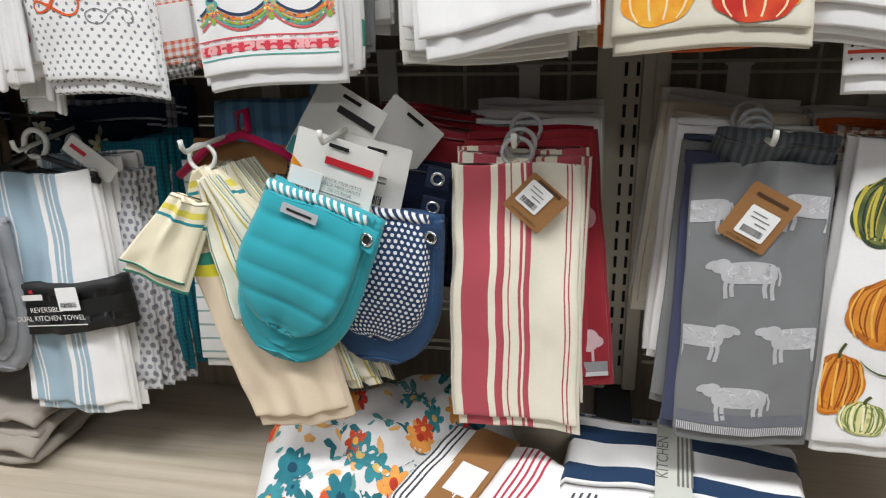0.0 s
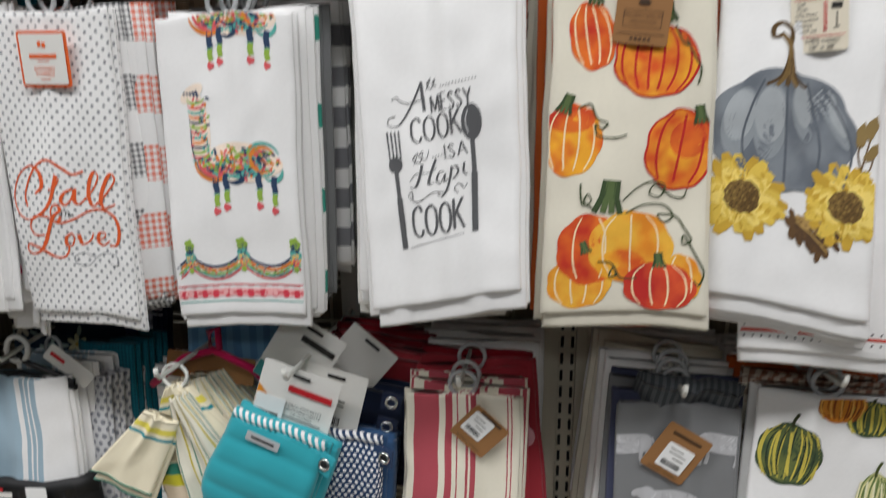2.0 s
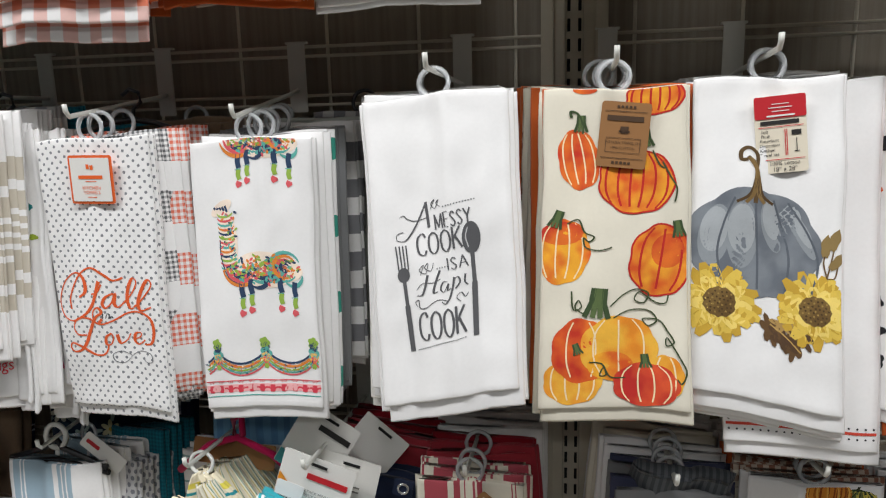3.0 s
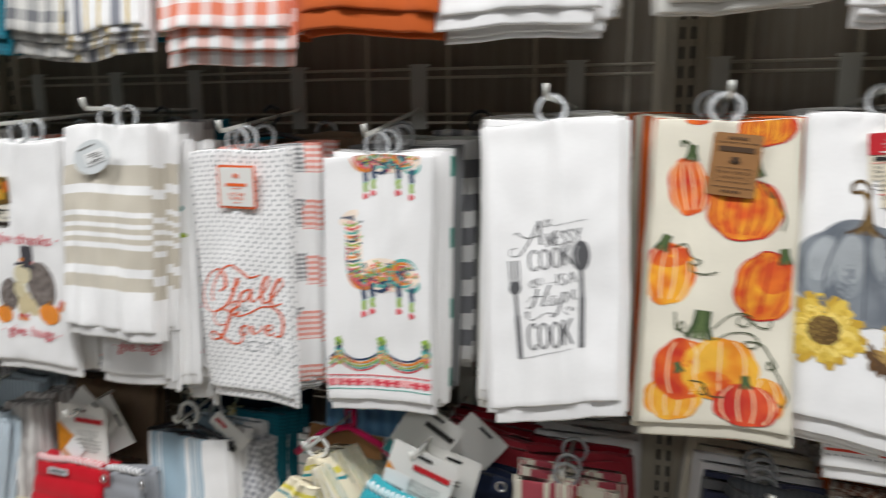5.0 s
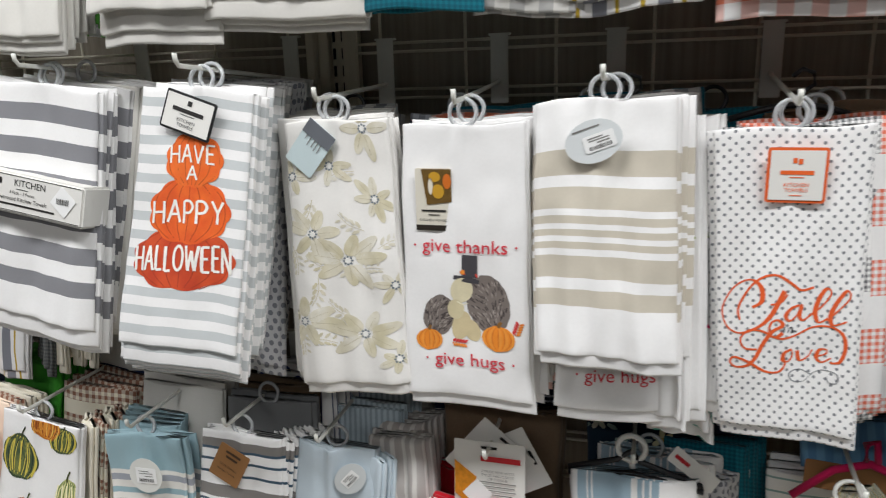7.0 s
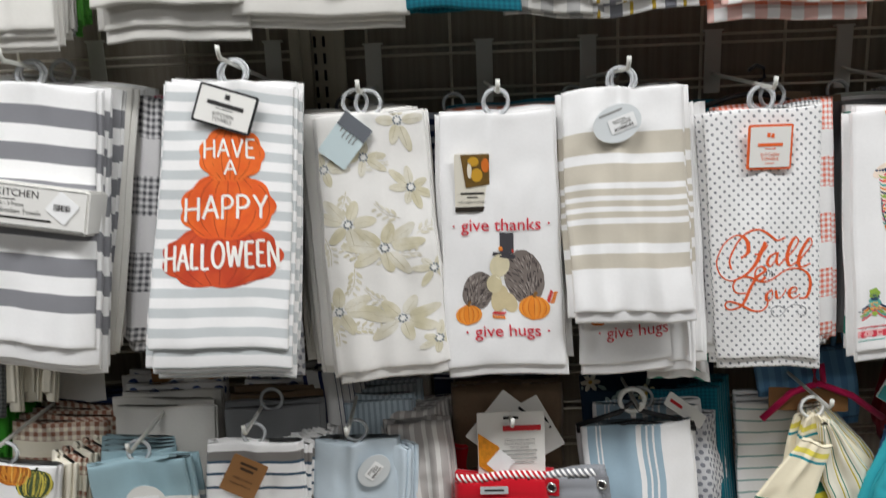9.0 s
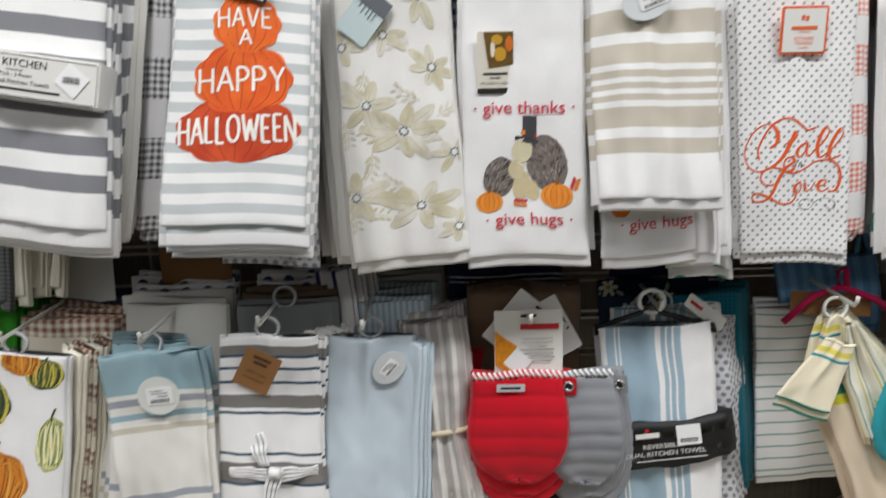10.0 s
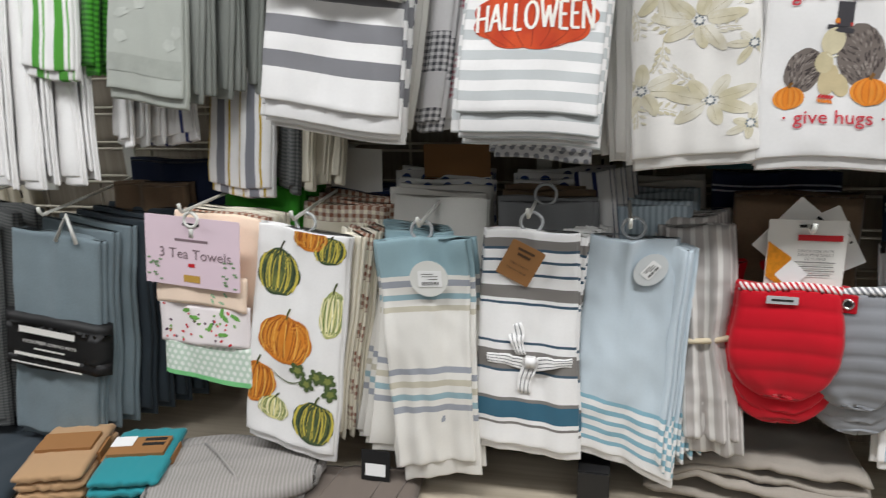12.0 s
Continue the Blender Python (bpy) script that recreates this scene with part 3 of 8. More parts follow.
def flower(P, cx, cy, r, n, petal, heart, rot=0, wide=0.3, lift=2, hr=0.3, vein=None):
    for k in range(n):
        a = rot + 360 * k / n
        P.blob(petal, cx + 0.58 * r * math.cos(radians(a)), cy + 0.58 * r * math.sin(radians(a)), 0.45 * r, wide * r, a, n=10, lift=lift + (k % 2) * 0.5)
        if vein:
            P.ribbon(vein, [(cx + q * r * math.cos(radians(a)), cy + q * r * math.sin(radians(a))) for q in (0.3, 0.6, 0.85)], 0.06 * r, lift + 2)
    P.blob(heart, cx, cy, hr * r, hr * r, n=14, lift=lift + 3)


def leafy(P, cx, cy, r, rot, col, lift=2):
    P.blob(col, cx, cy, r, r * 0.42, rot, n=14, lift=lift, fn=lambda a: 1 + 0.12 * math.cos(5 * a))

def spline(pts, n=7):
    """A smooth line through points."""
    if len(pts) < 3:
        (a, b_), (c, d) = pts
        k = max(2, int(math.hypot(c - a, d - b_) / 0.004) + 1)
        return [(a + (c - a) * i / k, b_ + (d - b_) * i / k) for i in range(k + 1)]
    out = []
    for i in range(len(pts) - 1):
        p0, p1, p2, p3 = pts[max(0, i - 1)], pts[i], pts[i + 1], pts[min(len(pts) - 1, i + 2)]
        for j in range(n):
            f = j / n
            out.append(tuple(0.5 * (2 * b_ + (c - a) * f + (2 * a - 5 * b_ + 4 * c - d) * f * f + (3 * b_ - a - 3 * c + d) * f ** 3) for a, b_, c, d in zip(p0, p1, p2, p3)))
    return out + [tuple(pts[-1])]


# pen letters in a box one high: strokes of points, and the width
ARC = [(0.42, 0.0), (0.1, 0.16), (0.0, 0.5), (0.1, 0.84), (0.42, 1.0)]
GLYPHS = {}
GLYPHS["A"] = (0.8, [[(0.4, 0), (0, 1)], [(0.4, 0), (0.8, 1)], [(0.15, 0.64), (0.66, 0.62)]])
GLYPHS["C"] = (0.76, [[(0.74, 0.2), (0.62, 0.03)] + ARC + [(0.64, 0.97), (0.76, 0.8)]])
GLYPHS["E"] = (0.55, [[(0, 0), (0, 1)], [(0, 0), (0.55, 0)], [(0, 0.48), (0.45, 0.46)], [(0, 1), (0.55, 1)]])
GLYPHS["H"] = (0.7, [[(0, 0), (0, 1)], [(0.7, 0), (0.7, 1)], [(0, 0.5), (0.7, 0.48)]])
GLYPHS["I"] = (0.12, [[(0.06, 0), (0.06, 1)]])
GLYPHS["K"] = (0.7, [[(0, 0), (0, 1)], [(0.66, 0), (0.02, 0.56)], [(0.2, 0.42), (0.7, 1)]])
GLYPHS["L"] = (0.5, [[(0, 0), (0, 1)], [(0, 1), (0.5, 0.98)]])
GLYPHS["M"] = (0.92, [[(0.04, 0), (0, 1)], [(0.04, 0), (0.46, 0.9)], [(0.88, 0), (0.46, 0.9)], [(0.88, 0), (0.92, 1)]])
GLYPHS["N"] = (0.7, [[(0, 0), (0, 1)], [(0, 0), (0.7, 1)], [(0.7, 0), (0.7, 1)]])
GLYPHS["O"] = (0.86, [ARC + [(0.74, 0.84), (0.86, 0.5), (0.74, 0.16), (0.42, 0.0)]])
GLYPHS["P"] = (0.6, [[(0, 0), (0, 1)], [(0, 0.01), (0.38, 0.02), (0.58, 0.26), (0.4, 0.5), (0, 0.54)]])
GLYPHS["S"] = (0.55, [[(0.52, 0.16), (0.28, 0.0), (0.04, 0.22), (0.28, 0.48), (0.52, 0.76), (0.28, 1.0), (0.0, 0.84)]])
GLYPHS["V"] = (0.75, [[(0, 0), (0.37, 1)], [(0.75, 0), (0.37, 1)]])
GLYPHS["W"] = (1.1, [[(0, 0), (0.28, 1)], [(0.55, 0.2), (0.28, 1)], [(0.55, 0.2), (0.82, 1)], [(1.1, 0), (0.82, 1)]])
GLYPHS["Y"] = (0.74, [[(0, 0), (0.37, 0.52)], [(0.74, 0), (0.37, 0.52)], [(0.37, 0.52), (0.35, 1)]])


def word(P, rgb, words, cx, cy, h, wide, w0, w1, rot=0.0, lift=6):
    """Hand lettering drawn with a pen: thin across, full down its strokes."""
    gap = 0.26
    total = sum(GLYPHS[c][0] for c in words) + gap * (len(words) - 1)
    k, x0 = wide / total, 0.0
    ca, sa = math.cos(radians(rot)), math.sin(radians(rot))
    for i, c in enumerate(words):
        lw, strokes = GLYPHS[c]
        dy = 0.03 * h * math.sin(2.3 * i + cx * 700)
        for s_ in strokes:
            pts = [((x0 + x - total / 2) * k, (y - 0.5) * h + dy) for x, y in s_]
            P.stroke(rgb, [(cx + x * ca - y * sa, cy + x * sa + y * ca) for x, y in pts], w0, w1, lift + 0.3 * (i % 2), nib=True)
        x0 += lw + gap


def wash_pumpkin(P, cx, cy, rx, ry, key, line, rot=0, lift=1, outline=False, ribs=4):
    """A pumpkin in loose watercolour with drawn ribs."""
    lob = lambda a: 1 + 0.07 * (abs(math.cos(3.5 * a)) - 0.6)
    P.blob(key, cx, cy, rx, ry, rot, n=44, lift=lift, fn=lob)
    ca, sa = math.cos(radians(rot)), math.sin(radians(rot))
    place = lambda x, y: (cx + x * ca - y * sa, cy + x * sa + y * ca)
    for i in range(ribs):
        q = (i + 0.5) / ribs * 2 - 1
        P.stroke(line, [place(rx * q * (0.45 + 0.62 * math.sqrt(max(0.0, 1 - f * f))) * 0.92, ry * f * 0.9) for f in (-0.98, -0.6, -0.1, 0.45, 0.9)], 0.0006, 0.0022 if outline else 0.0016, lift + 3)
    if outline:
        P.stroke(line, [place(rx * lob(a) * math.cos(a), ry * lob(a) * math.sin(a)) for a in (6.28318 * i / 20 for i in range(21))], 0.0018, 0.0022, lift + 3)


# ---- cloths ----
C_WHITE = cloth("white_cotton", WHITE)
C_WAFFLE = cloth("white_waffle", WHITE, waffle=True, bump=0.7)
C_CREAMW = cloth("cream_waffle", CREAM, waffle=True, bump=0.6)
C_CREAM = cloth("cream_cotton", CREAM)
C_OFF = cloth("off_white_terry", (0.72, 0.70, 0.65, 1), thread=0.003, bump=0.9)
C_DOT = cloth("white_grey_spotted", WHITE, dots=(0.0122, 0.0064, 0.0018, srgb(132, 134, 138)), waffle=True, bump=0.5)
C_ORANGE = cloth("orange_cotton", srgb(196, 92, 38))
C_ORWH = cloth("orange_white_check", WHITE, check=(0.03, srgb(226, 108, 62)))
C_GREY = cloth("grey_jacquard", srgb(126, 127, 128), thread=0.002, bump=0.6)
C_GREYDK = cloth("dark_grey_rib", srgb(92, 96, 100), [(0, srgb(92, 96, 100)), (0.004, srgb(70, 74, 78))], "u", period=0.008)
C_NAVYW = cloth("slate_blue_waffle", srgb(68, 72, 96), waffle=True, bump=0.9)
C_NAVY = cloth("navy_cotton", srgb(32, 42, 66))
C_NAVYCK = cloth("navy_white_check", srgb(42, 54, 84), check=(0.018, srgb(214, 218, 226)))
C_NAVYST = cloth("navy_thin_stripes", srgb(38, 48, 76), [(0, srgb(38, 48, 76)), (0.02, srgb(206, 210, 220)), (0.023, srgb(38, 48, 76)), (0.028, srgb(206, 210, 220)), (0.031, srgb(38, 48, 76))], "v", period=0.05)
C_TEAL = cloth("teal_nubby", srgb(18, 112, 128), check=(0.006, srgb(10, 78, 96)), bump=0.9)
C_TEALF = cloth("teal_cotton", srgb(22, 136, 158))
C_RED = cloth("red_jacquard", srgb(158, 46, 56), thread=0.002)
C_REDDK = cloth("deep_red_cotton", srgb(140, 18, 34))
RS = srgb(180, 80, 90)
C_REDST = cloth("cream_red_stripes", CREAM, [(0, CREAM), (0.0115, RS), (0.013, CREAM), (0.016, RS), (0.0175, CREAM), (0.033, RS), (0.062, CREAM), (0.070, RS), (0.078, CREAM), (0.083, RS), (0.0845, CREAM), (0.094, RS), (0.097, CREAM), (0.1, RS), (0.106, CREAM)], "u", period=0.13)
C_REDSTH = cloth("cream_red_rows", CREAM, [(0, CREAM), (0.02, RS), (0.028, CREAM), (0.034, RS), (0.037, CREAM), (0.05, RS), (0.075, CREAM)], "u", period=0.09)
TAN = srgb(202, 194, 178)
C_TANST = cloth("white_tan_bands", WHITE, [(0, WHITE), (0.055, TAN), (0.082, WHITE), (0.094, TAN), (0.118, WHITE), (0.126, TAN), (0.134, WHITE), (0.141, TAN), (0.148, WHITE), (0.155, TAN), (0.162, WHITE), (0.170, TAN), (0.195, WHITE), (0.207, TAN), (0.226, WHITE)], "v", length=0.32)
GB = srgb(132, 132, 136)
C_WIDE = cloth("white_wide_grey_bands", WHITE, [(0, WHITE)] + [(0.026 + 0.046 * k + 0.0235 * e, WHITE if e else GB) for k in range(6) for e in (0, 1)], "v", length=0.36)
PG = srgb(198, 202, 202)
C_PALEST = cloth("white_pale_grey_stripes", WHITE, [(0, WHITE), (0.012, PG)], "v", period=0.0235)
C_HERR = cloth("grey_white_chevron", srgb(202, 202, 200), [(0, srgb(202, 202, 200)), (0.006, srgb(140, 142, 144))], "v", period=0.012)
C_CHECKR = cloth("white_dark_check_rows", srgb(222, 220, 220), check=(0.009, srgb(40, 42, 52)), blocks=0.105)
C_CHECKRD = cloth("white_red_check_rows", srgb(222, 220, 220), check=(0.008, srgb(168, 44, 78)), blocks=0.12)
C_SAGE = cloth("grey_green_waffle", srgb(146, 150, 144), waffle=True, bump=1.0)
C_SAGET = cloth("pale_sage_terry", srgb(176, 180, 172), thread=0.003, bump=0.9)
C_CHAR = cloth("charcoal_rib", srgb(86, 88, 88), [(0, srgb(86, 88, 88)), (0.003, srgb(108, 110, 108))], "v", period=0.006)
C_GREENST = cloth("white_green_stripes", WHITE, [(0, WHITE), (0.010, srgb(84, 158, 62)), (0.022, WHITE), (0.028, srgb(120, 180, 96)), (0.031, WHITE)], "u", period=0.042)
C_GREEN = cloth("bright_green_rib", srgb(66, 150, 40), [(0, srgb(66, 150, 40)), (0.004, srgb(44, 112, 28))], "v", period=0.008)
C_YEL = cloth("white_grey_yellow_stripes", WHITE, [(0, WHITE), (0.012, srgb(196, 166, 60)), (0.016, WHITE), (0.028, srgb(134, 136, 144)), (0.042, WHITE), (0.05, srgb(196, 166, 60)), (0.054, WHITE)], "u", period=0.062)
C_NVST = cloth("white_navy_stripes", WHITE, [(0, WHITE), (0.014, srgb(50, 60, 110)), (0.022, WHITE)], "u", period=0.03)
LB = srgb(162, 186, 200)
C_BLUEST = cloth("light_blue_white_stripes", LB, [(0, LB), (0.012, WHITE), (0.0145, LB), (0.018, WHITE), (0.0205, LB), (0.07, WHITE), (0.078, LB), (0.084, WHITE), (0.087, LB), (0.093, WHITE), (0.096, LB), (0.105, WHITE), (0.15, WHITE)], "u", period=0.155, bump=0.6)
C_BLUE = cloth("pale_blue_cotton", srgb(200, 213, 221), [(0, srgb(200, 213, 221)), (0.265, srgb(140, 184, 200)), (0.273, WHITE), (0.283, srgb(140, 184, 200)), (0.291, WHITE), (0.301, srgb(140, 184, 200)), (0.309, WHITE), (0.319, srgb(140, 184, 200)), (0.327, WHITE), (0.337, srgb(140, 184, 200)), (0.345, WHITE)], "v", length=0.37, bump=0.6)
C_BLUER = cloth("pale_blue_rib", srgb(170, 188, 198), [(0, srgb(170, 188, 198)), (0.004, srgb(206, 220, 228))], "u", period=0.009)
GR2, NV2 = srgb(128, 124, 120), srgb(66, 88, 106)
C_AROMA = cloth("white_grey_navy_bands", WHITE, [(0, WHITE), (0.012, GR2), (0.026, NV2), (0.030, WHITE), (0.045, NV2), (0.049, WHITE), (0.066, NV2), (0.070, WHITE), (0.086, GR2), (0.106, WHITE), (0.112, NV2), (0.116, WHITE), (0.175, NV2), (0.18, WHITE), (0.19, GR2), (0.222, NV2), (0.226, WHITE), (0.27, GR2), (0.275, srgb(60, 104, 126)), (0.305, WHITE), (0.312, GR2), (0.316, WHITE)], "v", length=0.36, bump=0.8)
GRS, TNS, BLS = srgb(156, 160, 168), srgb(196, 190, 172), srgb(148, 176, 184)
C_STRIPEB = cloth("cream_blue_grey_bands", (0.76, 0.74, 0.69, 1), [(0, BLS), (0.058, (0.76, 0.74, 0.69, 1)), (0.066, GRS), (0.076, (0.76, 0.74, 0.69, 1)), (0.088, BLS), (0.097, (0.76, 0.74, 0.69, 1)), (0.108, TNS), (0.116, (0.76, 0.74, 0.69, 1)), (0.21, GRS), (0.221, (0.76, 0.74, 0.69, 1)), (0.233, TNS), (0.243, (0.76, 0.74, 0.69, 1)), (0.255, BLS), (0.265, (0.76, 0.74, 0.69, 1)), (0.276, GRS), (0.286, (0.76, 0.74, 0.69, 1))], "v", length=0.38, bump=0.6)
C_BROWN = cloth("cream_rust_print", CREAM, check=(0.013, srgb(126, 64, 34)), blocks=0.052)
C_MICRO = cloth("slate_blue_plush", srgb(116, 130, 136), thread=0.004, bump=0.5, amount=0.3)
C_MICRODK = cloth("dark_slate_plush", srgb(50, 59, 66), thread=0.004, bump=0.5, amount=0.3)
C_KHAKI = cloth("brown_fleece", srgb(116, 96, 76), thread=0.004, bump=1.0, amount=0.35)
C_SALLY = cloth("grey_figured", srgb(206, 206, 208), dots=(0.0135, 0.0105, 0.0037, srgb(132, 134, 142)))
C_BEIGE = cloth("warm_grey_gauze", srgb(156, 148, 138), thread=0.004, bump=1.0, amount=0.2)
C_STRIPC = cloth("white_green_thin_lines", WHITE, [(0, WHITE), (0.008, srgb(150, 180, 176)), (0.011, WHITE)], "v", period=0.02)
C_LIN = cloth("natural_linen", srgb(226, 208, 182), [(0, srgb(236, 226, 198)), (0.012, srgb(224, 210, 90)), (0.02, srgb(236, 226, 198)), (0.026, srgb(40, 140, 150)), (0.03, srgb(236, 226, 198)), (0.10, srgb(60, 140, 120)), (0.115, srgb(214, 206, 60)), (0.13, srgb(226, 208, 182))], "v", length=0.34)
C_LINST = cloth("cream_green_gold_lines", CREAM, [(0, CREAM), (0.007, srgb(200, 180, 70)), (0.009, CREAM), (0.013, srgb(60, 130, 110)), (0.0145, CREAM)], "u", period=0.02)
C_TILE = cloth("white_blue_figured", WHITE, dots=(0.034, 0.026, 0.0085, srgb(64, 88, 140)))
C_CRINK = cloth("grey_white_crinkle", srgb(220, 217, 212), [(0, srgb(220, 217, 212)), (0.007, srgb(182, 176, 172))], "u", period=0.018, bump=1.0)
C_CHECK2 = cloth("white_black_window_check", srgb(214, 212, 206), check=(0.03, srgb(96, 98, 104)))

DK, TEALI, RED = (62, 64, 66), (30, 130, 150), (196, 40, 44)
ZT, ZB = 1.45, 0.985
GREEN, OR, ORD, YEL = (74, 104, 60), (232, 126, 30), (196, 60, 24), (240, 184, 60)


def fpose(x, z, y, lean=0.0, yaw=0.0, tilt=-8.0):
    """A hanging cloth whose foot swings out a little from the stack behind it."""
    return pose(x, y + 0.02, z, tilt, -lean, yaw)


# ---- middle row of hooks ----
# grey pumpkin and sunflowers on white
sh = Sheet(0.139, 0.330, lambda t: 1 + 0.05 * t, 0.003, 1.2, 11, slant=-0.13)
t = towel(sh, C_WHITE, fpose(0.462, 1.397, 0.955, 0.2), "white cotton towel printed with a grey pumpkin and yellow sunflowers", 5, 0.024, hang=0.006)
P = Print(sh)
P.blob(("wash", (126, 132, 138), (104, 110, 118)), -0.011, 0.168, 0.0625, 0.056, 0, lobes=7, depth=0.08)
for cx, cy, rx, ry, ro in ((-0.048, 0.156, 0.013, 0.024, 12), (-0.022, 0.154, 0.013, 0.026, 4), (0.006, 0.142, 0.008, 0.020, -10), (0.024, 0.136, 0.009, 0.012, -35), (0.036, 0.152, 0.005, 0.016, -25)):
    P.blob((142, 148, 152), cx, cy + 0.006, rx * 1.15, ry * 1.35, ro, lift=2)
    P.blob((170, 175, 178), cx, cy, rx, ry, ro, lift=3)
for x0, bow_ in ((-0.034, -0.012), (-0.008, 0.0), (0.014, 0.008), (0.032, 0.016)):
    P.stroke((92, 98, 106), [(x0 - 0.002 - bow_ * 0.6, 0.122), (x0 + bow_ * 0.4, 0.150), (x0 + bow_, 0.180), (x0 + bow_ * 0.6, 0.214)], 0.0012, 0.0022, 5)
for k, (dx, col) in enumerate(((-0.010, (84, 62, 34)), (-0.005, (122, 96, 54)), (0.0, (92, 70, 40)), (0.005, (134, 108, 66)), (0.010, (84, 62, 34)))):
    P.stroke(col, [(-0.020 + 0.001 * k, 0.080 + 0.0008 * k), (-0.012, 0.092), (-0.010 + dx * 0.2, 0.108), (-0.010 + dx * 0.6, 0.119), (-0.010 + dx * 1.7, 0.1265)], 0.0024, 0.0038, 7 + k % 2)
P.stroke((92, 70, 40), [(-0.012, 0.092), (-0.012, 0.078), (-0.019, 0.071), (-0.026, 0.075), (-0.026, 0.083), (-0.020, 0.083)], 0.0032, 0.004, 7)
for cx, cy, r in ((-0.043, 0.232, 0.040), (0.046, 0.228, 0.037)):
    for ring_, (n, col, q) in enumerate(((13, (206, 166, 58), 1.0), (13, (232, 198, 84), 0.92), (11, (244, 216, 116), 0.7))):
        for k in range(n):
            a = 6.28318 * (k + 0.5 * ring_) / n + 0.1 * math.sin(3 * k + cx * 90)
            e = q * (1 + 0.1 * math.sin(5 * k + ring_))
            P.ribbon(col, [(cx + r * e * f * math.cos(a + 0.05 * f), cy + r * e * f * math.sin(a + 0.05 * f)) for f in (0.28, 0.45, 0.62, 0.8, 1.0)], r * 0.25, 9 + 1.5 * ring_, True)
    P.blob(("wash", (104, 78, 38), (132, 104, 54)), cx, cy, r * 0.40, r * 0.40, lobes=11, depth=0.12, lift=15)
    for k in range(40):
        a, q = k * 2.4, r * 0.36 * math.sqrt(k / 40)
        P.blob((78, 58, 30) if k % 3 else (160, 130, 70), cx + q * math.cos(a), cy + q * math.sin(a), 0.0011, 0.0011, n=6, lift=17)
for cx, cy, a, col in ((0.004, 0.254, 75, (104, 76, 46)), (0.016, 0.262, 40, (86, 62, 40)), (0.026, 0.266, 100, (104, 76, 46)), (0.020, 0.248, 15, (176, 142, 84)), (0.032, 0.254, 60, (86, 62, 40))):
    P.blob(col, cx, cy, 0.015, 0.008, a, lobes=6, depth=0.5, n=24, lift=8)
P.stroke((196, 160, 90), [(0.004, 0.248), (0.018, 0.258), (0.032, 0.272)], 0.001, 0.0016, 9)
for cx, cy, a in ((0.056, 0.164, -80), (0.064, 0.158, -70), (0.066, 0.178, -45)):
    leafy(P, cx, cy, 0.011, a, (146, 122, 74), 12)
    P.stroke((104, 78, 44), [(cx, cy + 0.004), (cx - 0.003, cy + 0.016), (0.056, 0.195)], 0.0009, 0.0014, 11)
P.done(t)
tg = tag(t, sh, 0.010, 0.056, 0.048, 0.076, -5, card("cream_card", (236, 226, 204)), rows=[("Soft", -0.0155, 0.0035, 0.0042), ("Plush", -0.0147, -0.001, 0.0042), ("Absorbent", -0.0115, -0.0055, 0.0042), ("Decorative", -0.0113, -0.010, 0.0042), ("Kitchen", -0.0133, -0.0148, 0.0046), ("Towel set", -0.012, -0.0196, 0.0046), ("100% cotton", 0.002, -0.0285, 0.0056), ('18" x 28"', 0.002, -0.0345, 0.0062), (None, -0.001, 0.012, (0.036, 0.004)), (None, 0.014, 0.001, (0.009, 0.005)), (None, 0.014, -0.011, (0.0008, 0.013)), (None, 0.014, -0.0175, (0.005, 0.0008))], label="cream card tag with a red head")
writing(tg, "red_rules", INKR, [(None, 0.0, 0.0078, (0.042, 0.0007)), (None, 0.0, -0.0245, (0.042, 0.0007)), (None, 0.0035, -0.008, (0.0008, 0.026)), (None, 0.0052, -0.008, (0.0008, 0.026))], -0.0006)
st = part("red_head", plate_mesh(rounded(0.048, 0.022, 0.002), 0.0004), INKR, tg, smooth=False)
st.location = (0, -0.0006, 0.027)
writing(tg, "head_mark", CARDW, [(None, 0, 0.030, (0.016, 0.0008)), (None, 0, 0.0265, (0.022, 0.0008)), (None, 0, 0.023, (0.016, 0.0008)), (None, 0, 0.0185, (0.026, 0.0016))], -0.0012)
rank(0.462, 1.397, 0.955, ZT, [(4, 0.142, 0.338, C_WHITE, "white cotton towel folded behind the printed one"), (2, 0.15, 0.345, C_WHITE, "white cotton towel folded behind the printed one"), (3, 0.15, 0.36, C_HERR, "grey and white chevron towel on the hook")], 1.0, dx=0.0015, start=2)
# white towel with a dotted red border hanging lower behind
sh = Sheet(0.148, 0.380, None, 0.002, 1.1, 12)
t = towel(sh, C_WHITE, fpose(0.500, 1.393, 0.978, 0.5), "white towel with a red line and black dots at its hem", 3, 0.012, None)
P = Print(sh)
P.rect((214, 74, 56), 0, 0.360, 0.146, 0.003, n=12)
for i in range(19):
    for q in (0.355, 0.366):
        P.blob((40, 40, 44), -0.070 + i * 0.0078, q, 0.0012, 0.0012, n=6, lift=2)
P.done(t)
# white towel with black and orange shapes past it
sh = Sheet(0.09, 0.335, None, 0.003, 1.3, 13)
t = towel(sh, C_WHITE, fpose(0.560, 1.39, 1.0, 2, -30), "white towel printed with black and orange shapes", 3, 0.014, None)
P = Print(sh)
for k in range(26):
    P.blob(((34, 34, 38), (34, 34, 38), (222, 96, 40), (70, 110, 60))[k % 4], -0.036 + 0.072 * (k * 0.37 % 1), 0.05 + 0.27 * (k * 0.61 % 1), 0.007, 0.010, k * 50, lobes=4, depth=0.3, n=16)
P.done(t)

